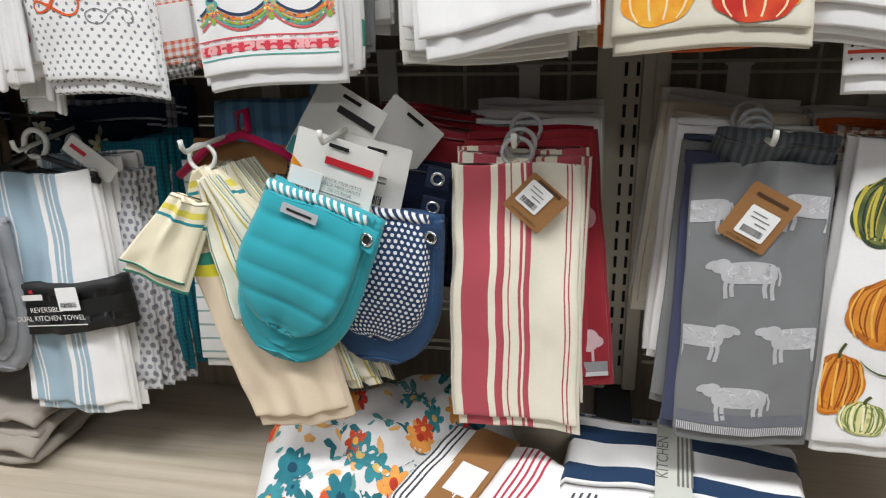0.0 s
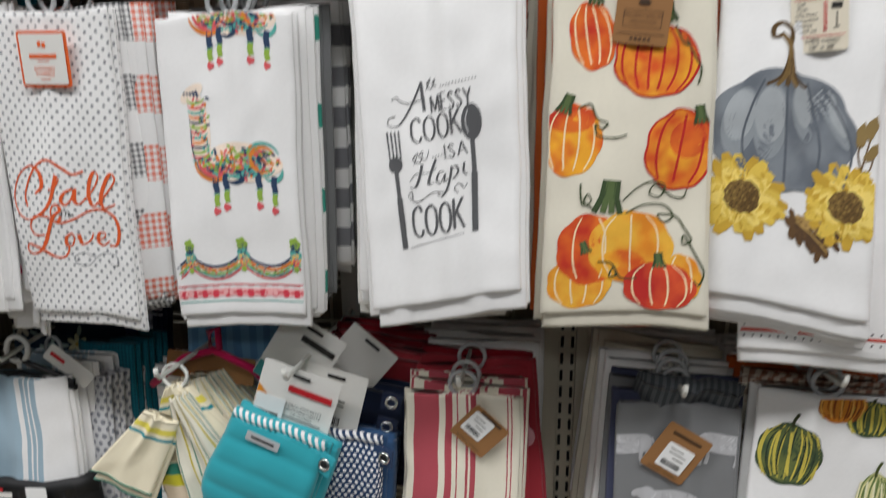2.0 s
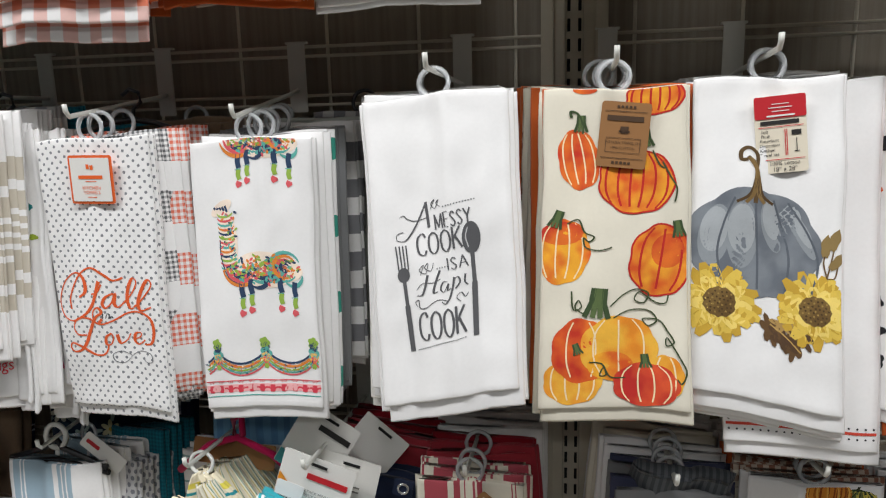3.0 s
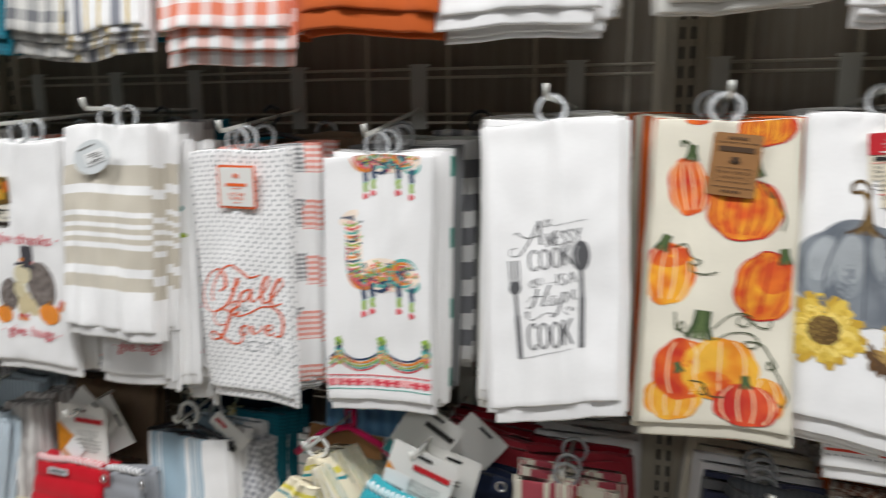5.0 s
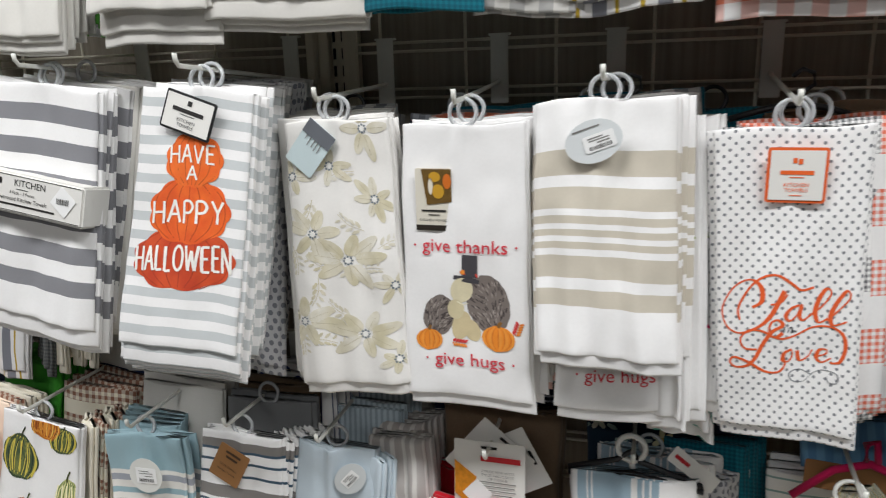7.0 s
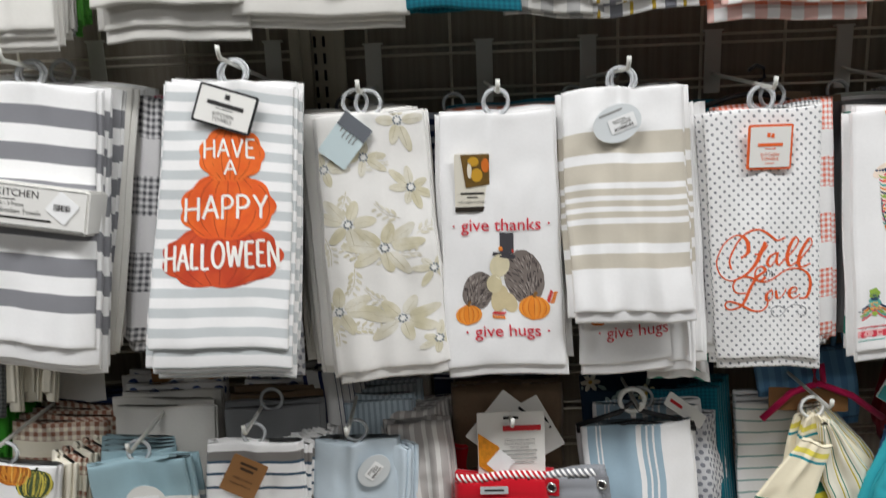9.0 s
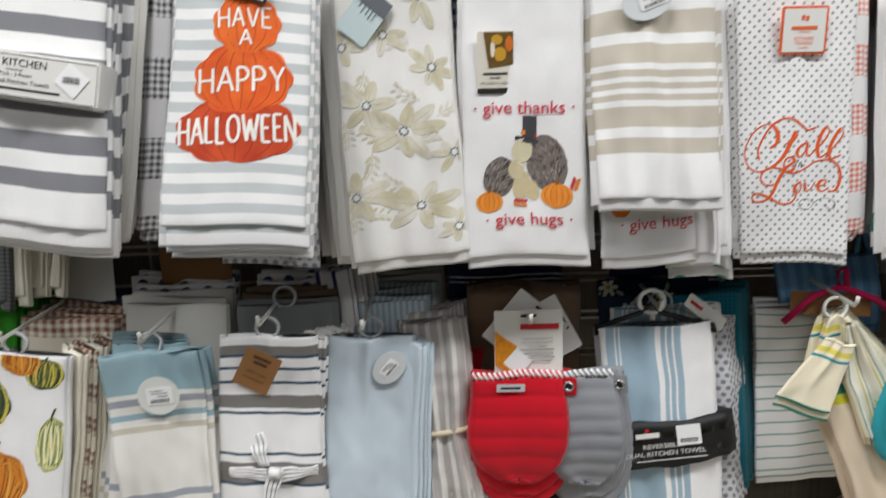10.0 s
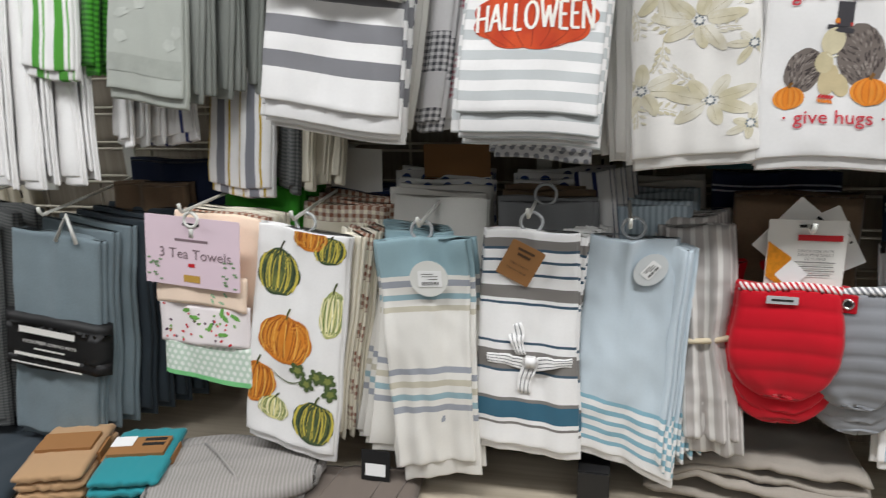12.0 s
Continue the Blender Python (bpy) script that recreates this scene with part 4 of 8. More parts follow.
# cream waffle towel with red and orange pumpkins
sh = Sheet(0.140, 0.334, lambda t: 1 + 0.09 * t, 0.002, 1.0, 21)
t = towel(sh, C_CREAMW, fpose(0.311, 1.391, 0.946, 0.4, 0, -9), "cream waffle towel printed with red and orange pumpkins", 4, 0.018, CLEAR)
P = Print(sh)
REDO = ("wash", (196, 50, 28), (226, 110, 34))
FLAME = ("wash", (216, 86, 28), (240, 168, 44))
GOLD = ("wash", (232, 140, 34), (244, 184, 62))
CRIM = ("wash", (190, 40, 34), (220, 84, 44))
PALE, LINE = (248, 222, 176), (188, 34, 30)
wash_pumpkin(P, -0.035, 0.073, 0.021, 0.031, REDO, PALE, -6, 1)
wash_pumpkin(P, 0.021, 0.096, 0.037, 0.033, FLAME, LINE, 6, 6, True, 6)
wash_pumpkin(P, 0.040, 0.010, 0.029, 0.018, FLAME, LINE, 0, 1, True, 6)
P.blob(REDO, -0.030, 0.002, 0.012, 0.004, lift=1)
wash_pumpkin(P, -0.050, 0.168, 0.027, 0.034, FLAME, PALE, 4, 1)
P.blob(REDO, -0.050, 0.149, 0.022, 0.012, lift=2)
wash_pumpkin(P, 0.045, 0.178, 0.030, 0.037, FLAME, LINE, 8, 1, True, 3)
P.blob(REDO, 0.052, 0.168, 0.016, 0.018, 20, lift=2)
wash_pumpkin(P, -0.038, 0.304, 0.028, 0.025, GOLD, PALE, 0, 1)
wash_pumpkin(P, -0.030, 0.272, 0.029, 0.034, REDO, PALE, 0, 6, ribs=2)
wash_pumpkin(P, 0.006, 0.270, 0.037, 0.034, GOLD, PALE, 0, 9, ribs=3)
P.blob(FLAME, -0.002, 0.288, 0.022, 0.015, lift=10)
wash_pumpkin(P, 0.050, 0.298, 0.017, 0.022, GOLD, PALE, 0, 13, ribs=2)
wash_pumpkin(P, 0.031, 0.308, 0.031, 0.023, CRIM, PALE, 0, 18, ribs=4)
SG = (58, 76, 44)
for cx, cy, a, q in ((-0.014, 0.222, -84, 0.026), (-0.055, 0.134, -70, 0.015), (0.062, 0.145, -100, 0.014), (0.032, 0.052, -95, 0.015), (0.031, 0.283, -95, 0.012), (-0.034, 0.270, -110, 0.010), (-0.032, 0.036, -90, 0.014)):
    for w_ in (-0.3, -0.1, 0.1, 0.3):
        ca, sa = math.cos(radians(a)), math.sin(radians(a))
        P.ribbon(SG if abs(w_) > 0.2 else (88, 106, 62), [(cx - q * 0.6 * ca - sa * q * w_ * 1.5, cy - q * 0.6 * sa + ca * q * w_ * 1.5), (cx - sa * q * w_ * 0.8, cy + ca * q * w_ * 0.8), (cx + q * 0.6 * ca - sa * q * w_ * 0.7, cy + q * 0.6 * sa + ca * q * w_ * 0.7)], q * 0.2, 26)
VN = (62, 74, 44)
VINES_A = (
    [(-0.002, 0.226), (0.010, 0.214), (0.022, 0.208), (0.034, 0.212), (0.030, 0.222), (0.021, 0.219), (0.026, 0.211), (0.040, 0.221), (0.050, 0.222), (0.053, 0.214)],
    [(0.001, 0.238), (0.016, 0.230), (0.034, 0.230), (0.042, 0.240), (0.034, 0.246), (0.029, 0.239), (0.044, 0.240), (0.052, 0.251), (0.058, 0.262), (0.051, 0.266), (0.052, 0.258), (0.064, 0.279), (0.069, 0.292), (0.064, 0.304), (0.060, 0.300)],
)
VINES_B = (
    [(-0.040, 0.209), (-0.038, 0.228), (-0.030, 0.226), (-0.033, 0.219), (-0.036, 0.227), (-0.026, 0.234)],
    [(-0.045, 0.139), (-0.034, 0.135), (-0.028, 0.148), (-0.019, 0.153), (-0.024, 0.158), (-0.029, 0.154), (-0.027, 0.164), (-0.014, 0.167), (-0.002, 0.164)],
    [(0.038, 0.065), (0.044, 0.080), (0.050, 0.083), (0.047, 0.077), (0.054, 0.092), (0.060, 0.104), (0.058, 0.118)],
    [(-0.022, 0.284), (-0.010, 0.286), (-0.006, 0.297), (-0.012, 0.298), (-0.008, 0.290), (-0.002, 0.300), (0.012, 0.301)],
)
for vine in VINES_A + VINES_B:
    P.stroke(VN, vine, 0.0013, 0.0017, 28)
P.stroke(SG, [(-0.030, 0.046), (-0.031, 0.034), (-0.036, 0.026), (-0.043, 0.024), (-0.042, 0.030)], 0.0022, 0.003, 27)
P.done(t)
tag(t, sh, 0.010, 0.048, 0.049, 0.066, 6, KRAFT, rows=[(None, -0.008 + 0.004 * k, 0.028, (0.0026, 0.0026)) for k in range(5)] + [(None, -0.008 + 0.004 * k, -0.028, (0.0026, 0.0026)) for k in range(5)] + [(None, 0, 0.0235, (0.042, 0.0006)), (None, 0, 0.0165, (0.036, 0.0052)), (None, 0, 0.005, (0.008, 0.007)), (None, 0, 0.0035, (0.011, 0.002)), ("KITCHEN TOWEL SET", 0, -0.0078, 0.0036), ("100% COTTON", 0, -0.0132, 0.0036), (None, 0, -0.0032, (0.034, 0.0005)), (None, 0, -0.0178, (0.034, 0.0005)), (None, -0.017, -0.0105, (0.0005, 0.0146)), (None, 0.017, -0.0105, (0.0005, 0.0146)), (None, 0, -0.0235, (0.042, 0.0006))], label="brown kraft tag with a leaf mark", lift=0.008)
rank(0.311, 1.391, 0.946, ZT, [(1, 0.145, 0.338, C_ORANGE, "burnt orange cotton towel on the hook"), (1, 0.145, 0.338, C_CREAMW, "cream waffle towel with an orange edge"), (1, 0.147, 0.341, C_ORANGE, "burnt orange cotton towel on the hook"), (2, 0.147, 0.344, C_CREAM, "cream cotton towel on the hook"), (1, 0.147, 0.342, C_BROWN, "cream towel with a rust print"), (2, 0.147, 0.342, C_ORANGE, "burnt orange cotton towel on the hook")], -0.6, dx=-0.0038, tilt=-9)

# white flour-sack towel with dark lettering, fork and spoon
sh = Sheet(0.152, 0.320, lambda t: 1 - 0.05 * t, 0.003, 1.6, 31, slant=0.07)
t = towel(sh, C_WHITE, fpose(0.126, 1.390, 0.92, 3.6), "white flour-sack towel printed with dark cook lettering", 6, 0.03, hang=0.002, spread=0.008)
P = Print(sh)
G = (92, 92, 94)
# lettering between fork and spoon
word(P, G, "MESSY", 0.013, 0.131, 0.0155, 0.040, 0.0006, 0.0018, -4)
word(P, G, "COOK", -0.003, 0.153, 0.0225, 0.050, 0.0006, 0.0024, -4)
word(P, G, "ISA", 0.016, 0.177, 0.0125, 0.022, 0.0005, 0.0016, -5)
word(P, G, "COOK", -0.003, 0.239, 0.029, 0.052, 0.0006, 0.0028, -3)
P.stroke(G, [(-0.016, 0.111), (-0.024, 0.126), (-0.032, 0.138), (-0.041, 0.147), (-0.050, 0.146), (-0.050, 0.140), (-0.043, 0.138)], 0.0008, 0.0022, 4)
P.stroke(G, [(-0.016, 0.110), (-0.015, 0.122), (-0.014, 0.137)], 0.0016, 0.0032, 4)
P.stroke(G, [(-0.046, 0.123), (-0.041, 0.121), (-0.037, 0.125), (-0.028, 0.128), (-0.014, 0.126)], 0.0008, 0.0012, 4)
P.stroke(G, [(-0.011, 0.118), (-0.006, 0.109), (-0.010, 0.113), (-0.006, 0.118), (-0.001, 0.110), (-0.004, 0.113), (0.000, 0.117)], 0.0007, 0.001, 4)
P.stroke(G, [(-0.026, 0.185), (-0.022, 0.175), (-0.027, 0.180), (-0.020, 0.184), (-0.017, 0.174), (-0.021, 0.178), (-0.014, 0.182), (-0.011, 0.174)], 0.0007, 0.001, 4)
P.stroke(G, [(-0.018, 0.186), (-0.021, 0.198), (-0.025, 0.206), (-0.031, 0.206)], 0.0009, 0.0028, 4)
P.stroke(G, [(-0.004, 0.183), (-0.009, 0.194), (-0.012, 0.205), (-0.007, 0.205)], 0.0009, 0.0028, 4)
P.stroke(G, [(-0.031, 0.200), (-0.024, 0.194), (-0.012, 0.195), (-0.004, 0.192)], 0.0007, 0.001, 4)
P.stroke(G, [(0.004, 0.196), (-0.001, 0.196), (-0.004, 0.203), (0.000, 0.206), (0.005, 0.198), (0.004, 0.205), (0.008, 0.203)], 0.0008, 0.002, 4)
P.stroke(G, [(0.012, 0.192), (0.010, 0.203), (0.006, 0.214), (0.001, 0.219), (-0.003, 0.216)], 0.0009, 0.0024, 4)
P.stroke(G, [(0.011, 0.195), (0.016, 0.192), (0.018, 0.198), (0.013, 0.204)], 0.0008, 0.002, 4)
P.stroke(G, [(0.024, 0.190), (0.023, 0.198), (0.026, 0.202)], 0.0008, 0.002, 4)
P.stroke(G, [(-0.030, 0.218), (-0.033, 0.213), (-0.029, 0.211), (-0.028, 0.219), (-0.021, 0.220), (-0.008, 0.214), (0.004, 0.216)], 0.0008, 0.0012, 4)
P.stroke(G, [(0.018, 0.218), (0.014, 0.213), (0.019, 0.209), (0.023, 0.214), (0.026, 0.210)], 0.0008, 0.0012, 4)
for q in range(22):
    P.blob(G, -0.032 + q * 0.0026, 0.263 - 0.0003 * q, 0.0008, 0.0008, n=6)
for q in range(12):
    P.blob(G, 0.004 + q * 0.0031, 0.1175 - 0.0004 * q, 0.0008, 0.0008, n=6)
for q in range(5):
    P.blob(G, -0.007 + q * 0.003, 0.181 - 0.0003 * q, 0.0008, 0.0008, n=6)
for u in (-0.0525, -0.0487, -0.0449, -0.0411):
    P.ribbon(G, [(u, 0.152), (u + 0.001, 0.164), (u * 0.97 + 0.0005, 0.178)], 0.0016)
P.blob(G, -0.0452, 0.183, 0.0070, 0.0078)
P.ribbon(G, [(-0.0452, 0.186), (-0.0425, 0.215), (-0.0400, 0.262)], 0.0040)
P.ribbon(G, [(-0.0425, 0.215), (-0.0395, 0.264)], 0.0058)
P.blob(G, 0.0325, 0.153, 0.0100, 0.0170)
P.stroke((196, 196, 196), [(0.029, 0.142), (0.0265, 0.152), (0.029, 0.163)], 0.0008, 0.0012, 5)
P.ribbon(G, [(0.0325, 0.166), (0.033, 0.20), (0.0335, 0.255)], 0.0044)
P.ribbon(G, [(0.033, 0.20), (0.034, 0.257)], 0.0058)
P.done(t)
rank(0.126, 1.390, 0.92, ZT, [(2, 0.155, 0.325, C_WHITE, "white flour-sack towel folded on the hook"), (4, 0.158, 0.352, C_OFF, "off-white terry-edged flour-sack towel"), (2, 0.16, 0.352, C_WHITE, "white flour-sack towel folded on the hook"), (2, 0.15, 0.34, C_TANST, "white towel with tan bands on the hook")], 1.2, dx=-0.003, step=0.017, start=2)

# white towel with bright folk patchwork shapes
LB_, LG, LO, LR, LT = (44, 66, 96), (150, 182, 74), (226, 134, 54), (222, 92, 98), (92, 172, 162)


def folk_patch(P, cx, cy, s, top=True):
    """A bright paisley patchwork block with a tall end, on four short bars."""
    P.blob((244, 226, 208), cx + 0.002 * s, cy, 0.036 * s, 0.0165 * s, 4, lobes=4, lift=1)
    if top:
        P.blob((244, 226, 208), cx - 0.033 * s, cy - 0.028 * s, 0.009 * s, 0.032 * s, -6, lift=1)
        P.blob((244, 226, 208), cx - 0.040 * s, cy - 0.060 * s, 0.012 * s, 0.006 * s, -30, lift=1)
    n = 0
    for ox, oy, r0, a0, a1 in ((-0.020, -0.004, 0.017, 20, 170), (-0.020, -0.004, 0.0135, 10, 180), (-0.020, -0.004, 0.010, 0, 190), (-0.020, -0.004, 0.0065, -20, 200), (0.002, -0.012, 0.022, 30, 130), (0.002, -0.012, 0.0185, 20, 140), (0.002, -0.012, 0.015, 10, 150), (0.022, -0.002, 0.013, 40, 340), (0.022, -0.002, 0.0098, 30, 330), (0.022, -0.002, 0.0066, 0, 330), (0.022, -0.002, 0.0034, 0, 350), (0.006, 0.004, 0.010, 180, 300), (0.030, 0.006, 0.009, 0, 140), (-0.004, 0.004, 0.012, 20, 120)):
        P.curl((LO, LR, LB_, LG, LT, LB_, LO, LT)[n % 8], cx + ox * s, cy + oy * s, r0 * s, a0, a1, 0.0030 * s, 0.15, 3 + n % 3)
        n += 1
    r = random.Random(9)
    if top:
        for k in range(13):
            z = cy - (0.006 + 0.0042 * k) * s
            P.curl((LT, LR, LG, LB_, LO)[k % 5], cx - 0.033 * s - 0.0003 * k * s, z, 0.0085 * s, 15, 165, 0.0017 * s, 0, 3, 1.0, 0.6)
        for k in range(5):
            P.stroke(LB_, [(cx - (0.034 + 0.003 * k) * s, cy - (0.056 + 0.0012 * k) * s), (cx - (0.036 + 0.003 * k) * s, cy - (0.062 - 0.0006 * k) * s)], 0.0022 * s, 0.0028 * s, 4)
        P.stroke(LB_, [(cx - 0.042 * s, cy - 0.03 * s), (cx - 0.041 * s, cy - 0.014 * s), (cx - 0.034 * s, cy + 0.006 * s), (cx - 0.022 * s, cy + 0.014 * s)], 0.0006, 0.0012, 5)
    for k in range(150):
        a, q = r.uniform(0, 6.28), math.sqrt(r.random())
        P.blob((LB_, LR, LT, LO, LG)[k % 5], cx + 0.002 * s + 0.034 * s * q * math.cos(a), cy + 0.0145 * s * q * math.sin(a), 0.0023 * s, 0.0012 * s, r.uniform(0, 180), n=8, lift=6)
    for k in range(46 if top else 0):
        P.blob((LB_, LR, LG, LO, LT)[k % 5], cx - 0.033 * s + r.uniform(-0.008, 0.008) * s, cy - r.uniform(0.0, 0.056) * s, 0.0020 * s, 0.0011 * s, r.uniform(0, 180), n=8, lift=6)
    for q, ln in ((-0.022, 0.0), (-0.013, -0.003), (0.016, -0.004), (0.030, 0.0)):
        for col, z0, z1, wd in ((LB_, 0.012, 0.026, 0.0052), (LG, 0.027, 0.037, 0.0046), (LR, 0.039, 0.044, 0.0062)):
            P.stroke(col, [(cx + (q + 0.001) * s, cy + (z0 + ln) * s), (cx + q * s, cy + ((z0 + z1) / 2 + ln) * s), (cx + (q + 0.0012) * s, cy + (z1 + ln) * s)], wd * 0.55 * s, wd * s, 4)
        P.rect(LT, cx + q * s, cy + (0.0268 + ln) * s, 0.006 * s, 0.0008, 0, 5, 2)


sh = Sheet(0.150, 0.322, lambda t: 1 - 0.01 * t, 0.002, 1.2, 41, slant=0.07)
t = towel(sh, C_WHITE, fpose(-0.1035, 1.347, 0.962, 1.6, 0, -6), "white towel with bright folk patchwork shapes and a scalloped border", 4, 0.018, CLEAR)
P = Print(sh)
folk_patch(P, 0.012, 0.155, 1.25)
folk_patch(P, 0.012, 0.004, 1.2, False)
for k in range(4):
    c0 = -0.115 + k * 0.061
    for col, dv, wd in ((LB_, 0.0, 0.0026), (LO, 0.0042, 0.0030), (LG, 0.0085, 0.0022), (LT, 0.0115, 0.0018), (LR, 0.0145, 0.0020)):
        pts = [(c0 + 0.061 * (j / 12), 0.252 + dv + 0.016 * math.sin(math.pi * j / 12) ** 0.8) for j in range(13)]
        P.ribbon(col, [p for p in pts if abs(p[0]) < 0.0735], wd, 3)
    if abs(c0) < 0.08:
        for col, rr_, dv in ((LG, 0.0062, -0.009), (LB_, 0.0052, -0.004), (LT, 0.007, 0.004), ((240, 190, 90), 0.0055, 0.008), (LR, 0.0042, 0.011), (LG, 0.003, 0.019)):
            P.blob(col, c0, 0.252 + dv, rr_, rr_ * 1.1, lobes=5, depth=0.35, n=18, lift=5)
for i in range(70):
    q = -0.072 + 0.144 * (i * 0.618 % 1)
    P.blob((LB_, LR, LT, LO, LG, (250, 240, 220))[i % 6], q, 0.257 + 0.012 * abs(math.sin(math.pi * (q + 0.115) / 0.061)) + 0.012 * (i * 0.37 % 1), 0.0017, 0.0009, i * 37, n=7, lift=6)
P.rect((222, 92, 98), 0, 0.2885, 0.149, 0.0012, n=14)
P.rect((240, 176, 176), 0, 0.2975, 0.149, 0.0090, n=14)
P.rect((92, 172, 162), 0, 0.3070, 0.149, 0.0012, n=14)
for i in range(11):
    P.blob((212, 62, 78), -0.067 + i * 0.0134, 0.2985, 0.0042, 0.0045, lobes=6, depth=0.5, n=14, lift=4)
    P.rect((212, 62, 78), -0.060 + i * 0.0134, 0.2975, 0.006, 0.0022, 0, 4, 2)
    for a in (-40, 0, 40):
        P.rect((212, 62, 78), -0.067 + i * 0.0134 + 0.004 * math.sin(radians(a)), 0.2915 - 0.002 * math.cos(radians(a)), 0.003, 0.0008, 90 + a, 4, 2)
P.done(t)
C_TEALPR = cloth("white_teal_motifs", WHITE, dots=(0.05, 0.045, 0.013, srgb(60, 150, 132)))
rank(-0.1035, 1.347, 0.962, ZT, [(1, 0.150, 0.324, C_WHITE, "white towel folded behind the printed one"), (1, 0.154, 0.326, C_TEALPR, "white towel with a teal leaf print"), (2, 0.155, 0.314, C_GREY, "grey woven towel on the hook"), (2, 0.15, 0.30, C_WIDE, "white towel with grey bands on the hook"), (3, 0.155, 0.31, C_SAGET, "pale grey terry towel on the hook")], 1.5, dx=0.0062, tilt=-6)

# spotted towel with orange script
C_BKBLK = cloth("white_black_check_blocks", WHITE, check=(0.0062, srgb(54, 56, 60)), blocks=0.074)
C_ORBLK = cloth("white_orange_check_blocks", WHITE, check=(0.0076, srgb(226, 92, 44)), blocks=0.076)
sh = Sheet(0.150, 0.336, lambda t: 1 - 0.10 * t, 0.002, 1.2, 51, slant=-0.08)
t = towel(sh, C_DOT, fpose(-0.303, 1.352, 0.952, 2.6, 0, -4), "white waffle towel with grey spots and orange fall lettering", 4, 0.018)
P = Print(sh)
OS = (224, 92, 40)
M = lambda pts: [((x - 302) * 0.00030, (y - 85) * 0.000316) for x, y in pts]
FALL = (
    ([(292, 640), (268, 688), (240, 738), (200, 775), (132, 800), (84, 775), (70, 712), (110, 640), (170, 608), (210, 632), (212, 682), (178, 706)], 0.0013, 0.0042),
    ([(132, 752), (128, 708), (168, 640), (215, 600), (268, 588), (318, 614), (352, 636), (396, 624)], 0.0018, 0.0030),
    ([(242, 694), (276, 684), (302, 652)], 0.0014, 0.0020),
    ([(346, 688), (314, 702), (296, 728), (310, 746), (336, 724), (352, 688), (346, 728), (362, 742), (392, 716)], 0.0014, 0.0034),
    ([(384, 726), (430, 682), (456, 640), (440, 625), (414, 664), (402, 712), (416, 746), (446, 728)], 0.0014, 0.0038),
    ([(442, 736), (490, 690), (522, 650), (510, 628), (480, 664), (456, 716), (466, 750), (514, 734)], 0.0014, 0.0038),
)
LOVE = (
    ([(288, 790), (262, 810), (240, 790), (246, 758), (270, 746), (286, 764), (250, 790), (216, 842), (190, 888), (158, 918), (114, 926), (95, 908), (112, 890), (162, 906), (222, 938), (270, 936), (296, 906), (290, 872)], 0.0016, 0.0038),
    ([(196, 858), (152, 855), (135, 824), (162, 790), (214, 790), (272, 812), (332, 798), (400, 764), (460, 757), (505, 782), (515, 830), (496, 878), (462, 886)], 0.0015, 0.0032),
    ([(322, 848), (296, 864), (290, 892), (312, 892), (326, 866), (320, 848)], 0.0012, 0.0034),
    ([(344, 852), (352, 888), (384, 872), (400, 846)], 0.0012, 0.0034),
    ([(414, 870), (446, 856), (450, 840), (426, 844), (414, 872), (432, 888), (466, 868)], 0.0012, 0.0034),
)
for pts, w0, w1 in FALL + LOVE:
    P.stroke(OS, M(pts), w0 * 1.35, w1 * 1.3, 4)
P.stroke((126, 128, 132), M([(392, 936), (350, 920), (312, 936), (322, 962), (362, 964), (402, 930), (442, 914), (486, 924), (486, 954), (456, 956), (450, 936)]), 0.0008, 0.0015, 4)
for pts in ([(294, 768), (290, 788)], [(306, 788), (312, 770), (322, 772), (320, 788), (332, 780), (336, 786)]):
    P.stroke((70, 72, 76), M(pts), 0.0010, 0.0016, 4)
P.done(t)
fr = tag(t, sh, 0.004, 0.050, 0.058, 0.058, 3, CORANGE, label="white card tag with an orange border")
part("card_face", plate_mesh(rounded(0.052, 0.052, 0.001), 0.0003), CARDW, fr, smooth=False).location = (0, -0.0006, 0)
writing(fr, "lettering", CORANGE, [(None, -0.0026, 0.0155, (0.004, 0.0055)), (None, 0.0026, 0.0145, (0.004, 0.0055)), (None, 0, 0.003, (0.032, 0.0042)), (None, 0, -0.002, (0.014, 0.0008)), ("KITCHEN", 0, -0.010, 0.0058), ("TOWELS", 0, -0.0155, 0.0058), (None, 0, -0.021, (0.012, 0.0008))], -0.0011)
rank(-0.303, 1.352, 0.952, ZT, [(1, 0.146, 0.332, C_BKBLK, "white towel with black check blocks"), (3, 0.146, 0.322, C_ORBLK, "white towel with orange check blocks"), (2, 0.15, 0.29, C_KHAKI, "brown quilted holder on the hook")], 2.9, dx=0.0115, tilt=-4, start=1, step=0.014)
sh = Sheet(0.11, 0.28, None, 0.003, 2, 52, crumple=0.004)
towel(sh, C_KHAKI, fpose(-0.235, 1.372, 1.075, 1), "brown quilted oven cloth with a dark binding", 3, 0.02, None, "oven cloth")
# white towels folded narrow beside it, one with small bright figures
for i in range(3):
    sh = Sheet(0.055, 0.345 - 0.006 * i, lambda t: 0.85 + 0.25 * t, 0.004, 1.3, 55 + i)
    t = towel(sh, C_WHITE, fpose(-0.436 + 0.020 * i, 1.362, 0.968 + 0.014 * i, 5, -34, -5), "white towel with small bright figures, folded narrow", 2, 0.012, None)
    if i:
        P = Print(sh)
        for k in range(22):
            P.blob(((40, 140, 140), (226, 70, 120), (150, 110, 80), (150, 170, 50), (60, 60, 64))[k % 5], -0.02 + 0.04 * (k * 0.37 % 1), 0.03 + 0.29 * k / 22, 0.0055, 0.0036, k * 47, lobes=3, depth=0.4, n=14, lift=1 + k % 3)
        P.done(t)

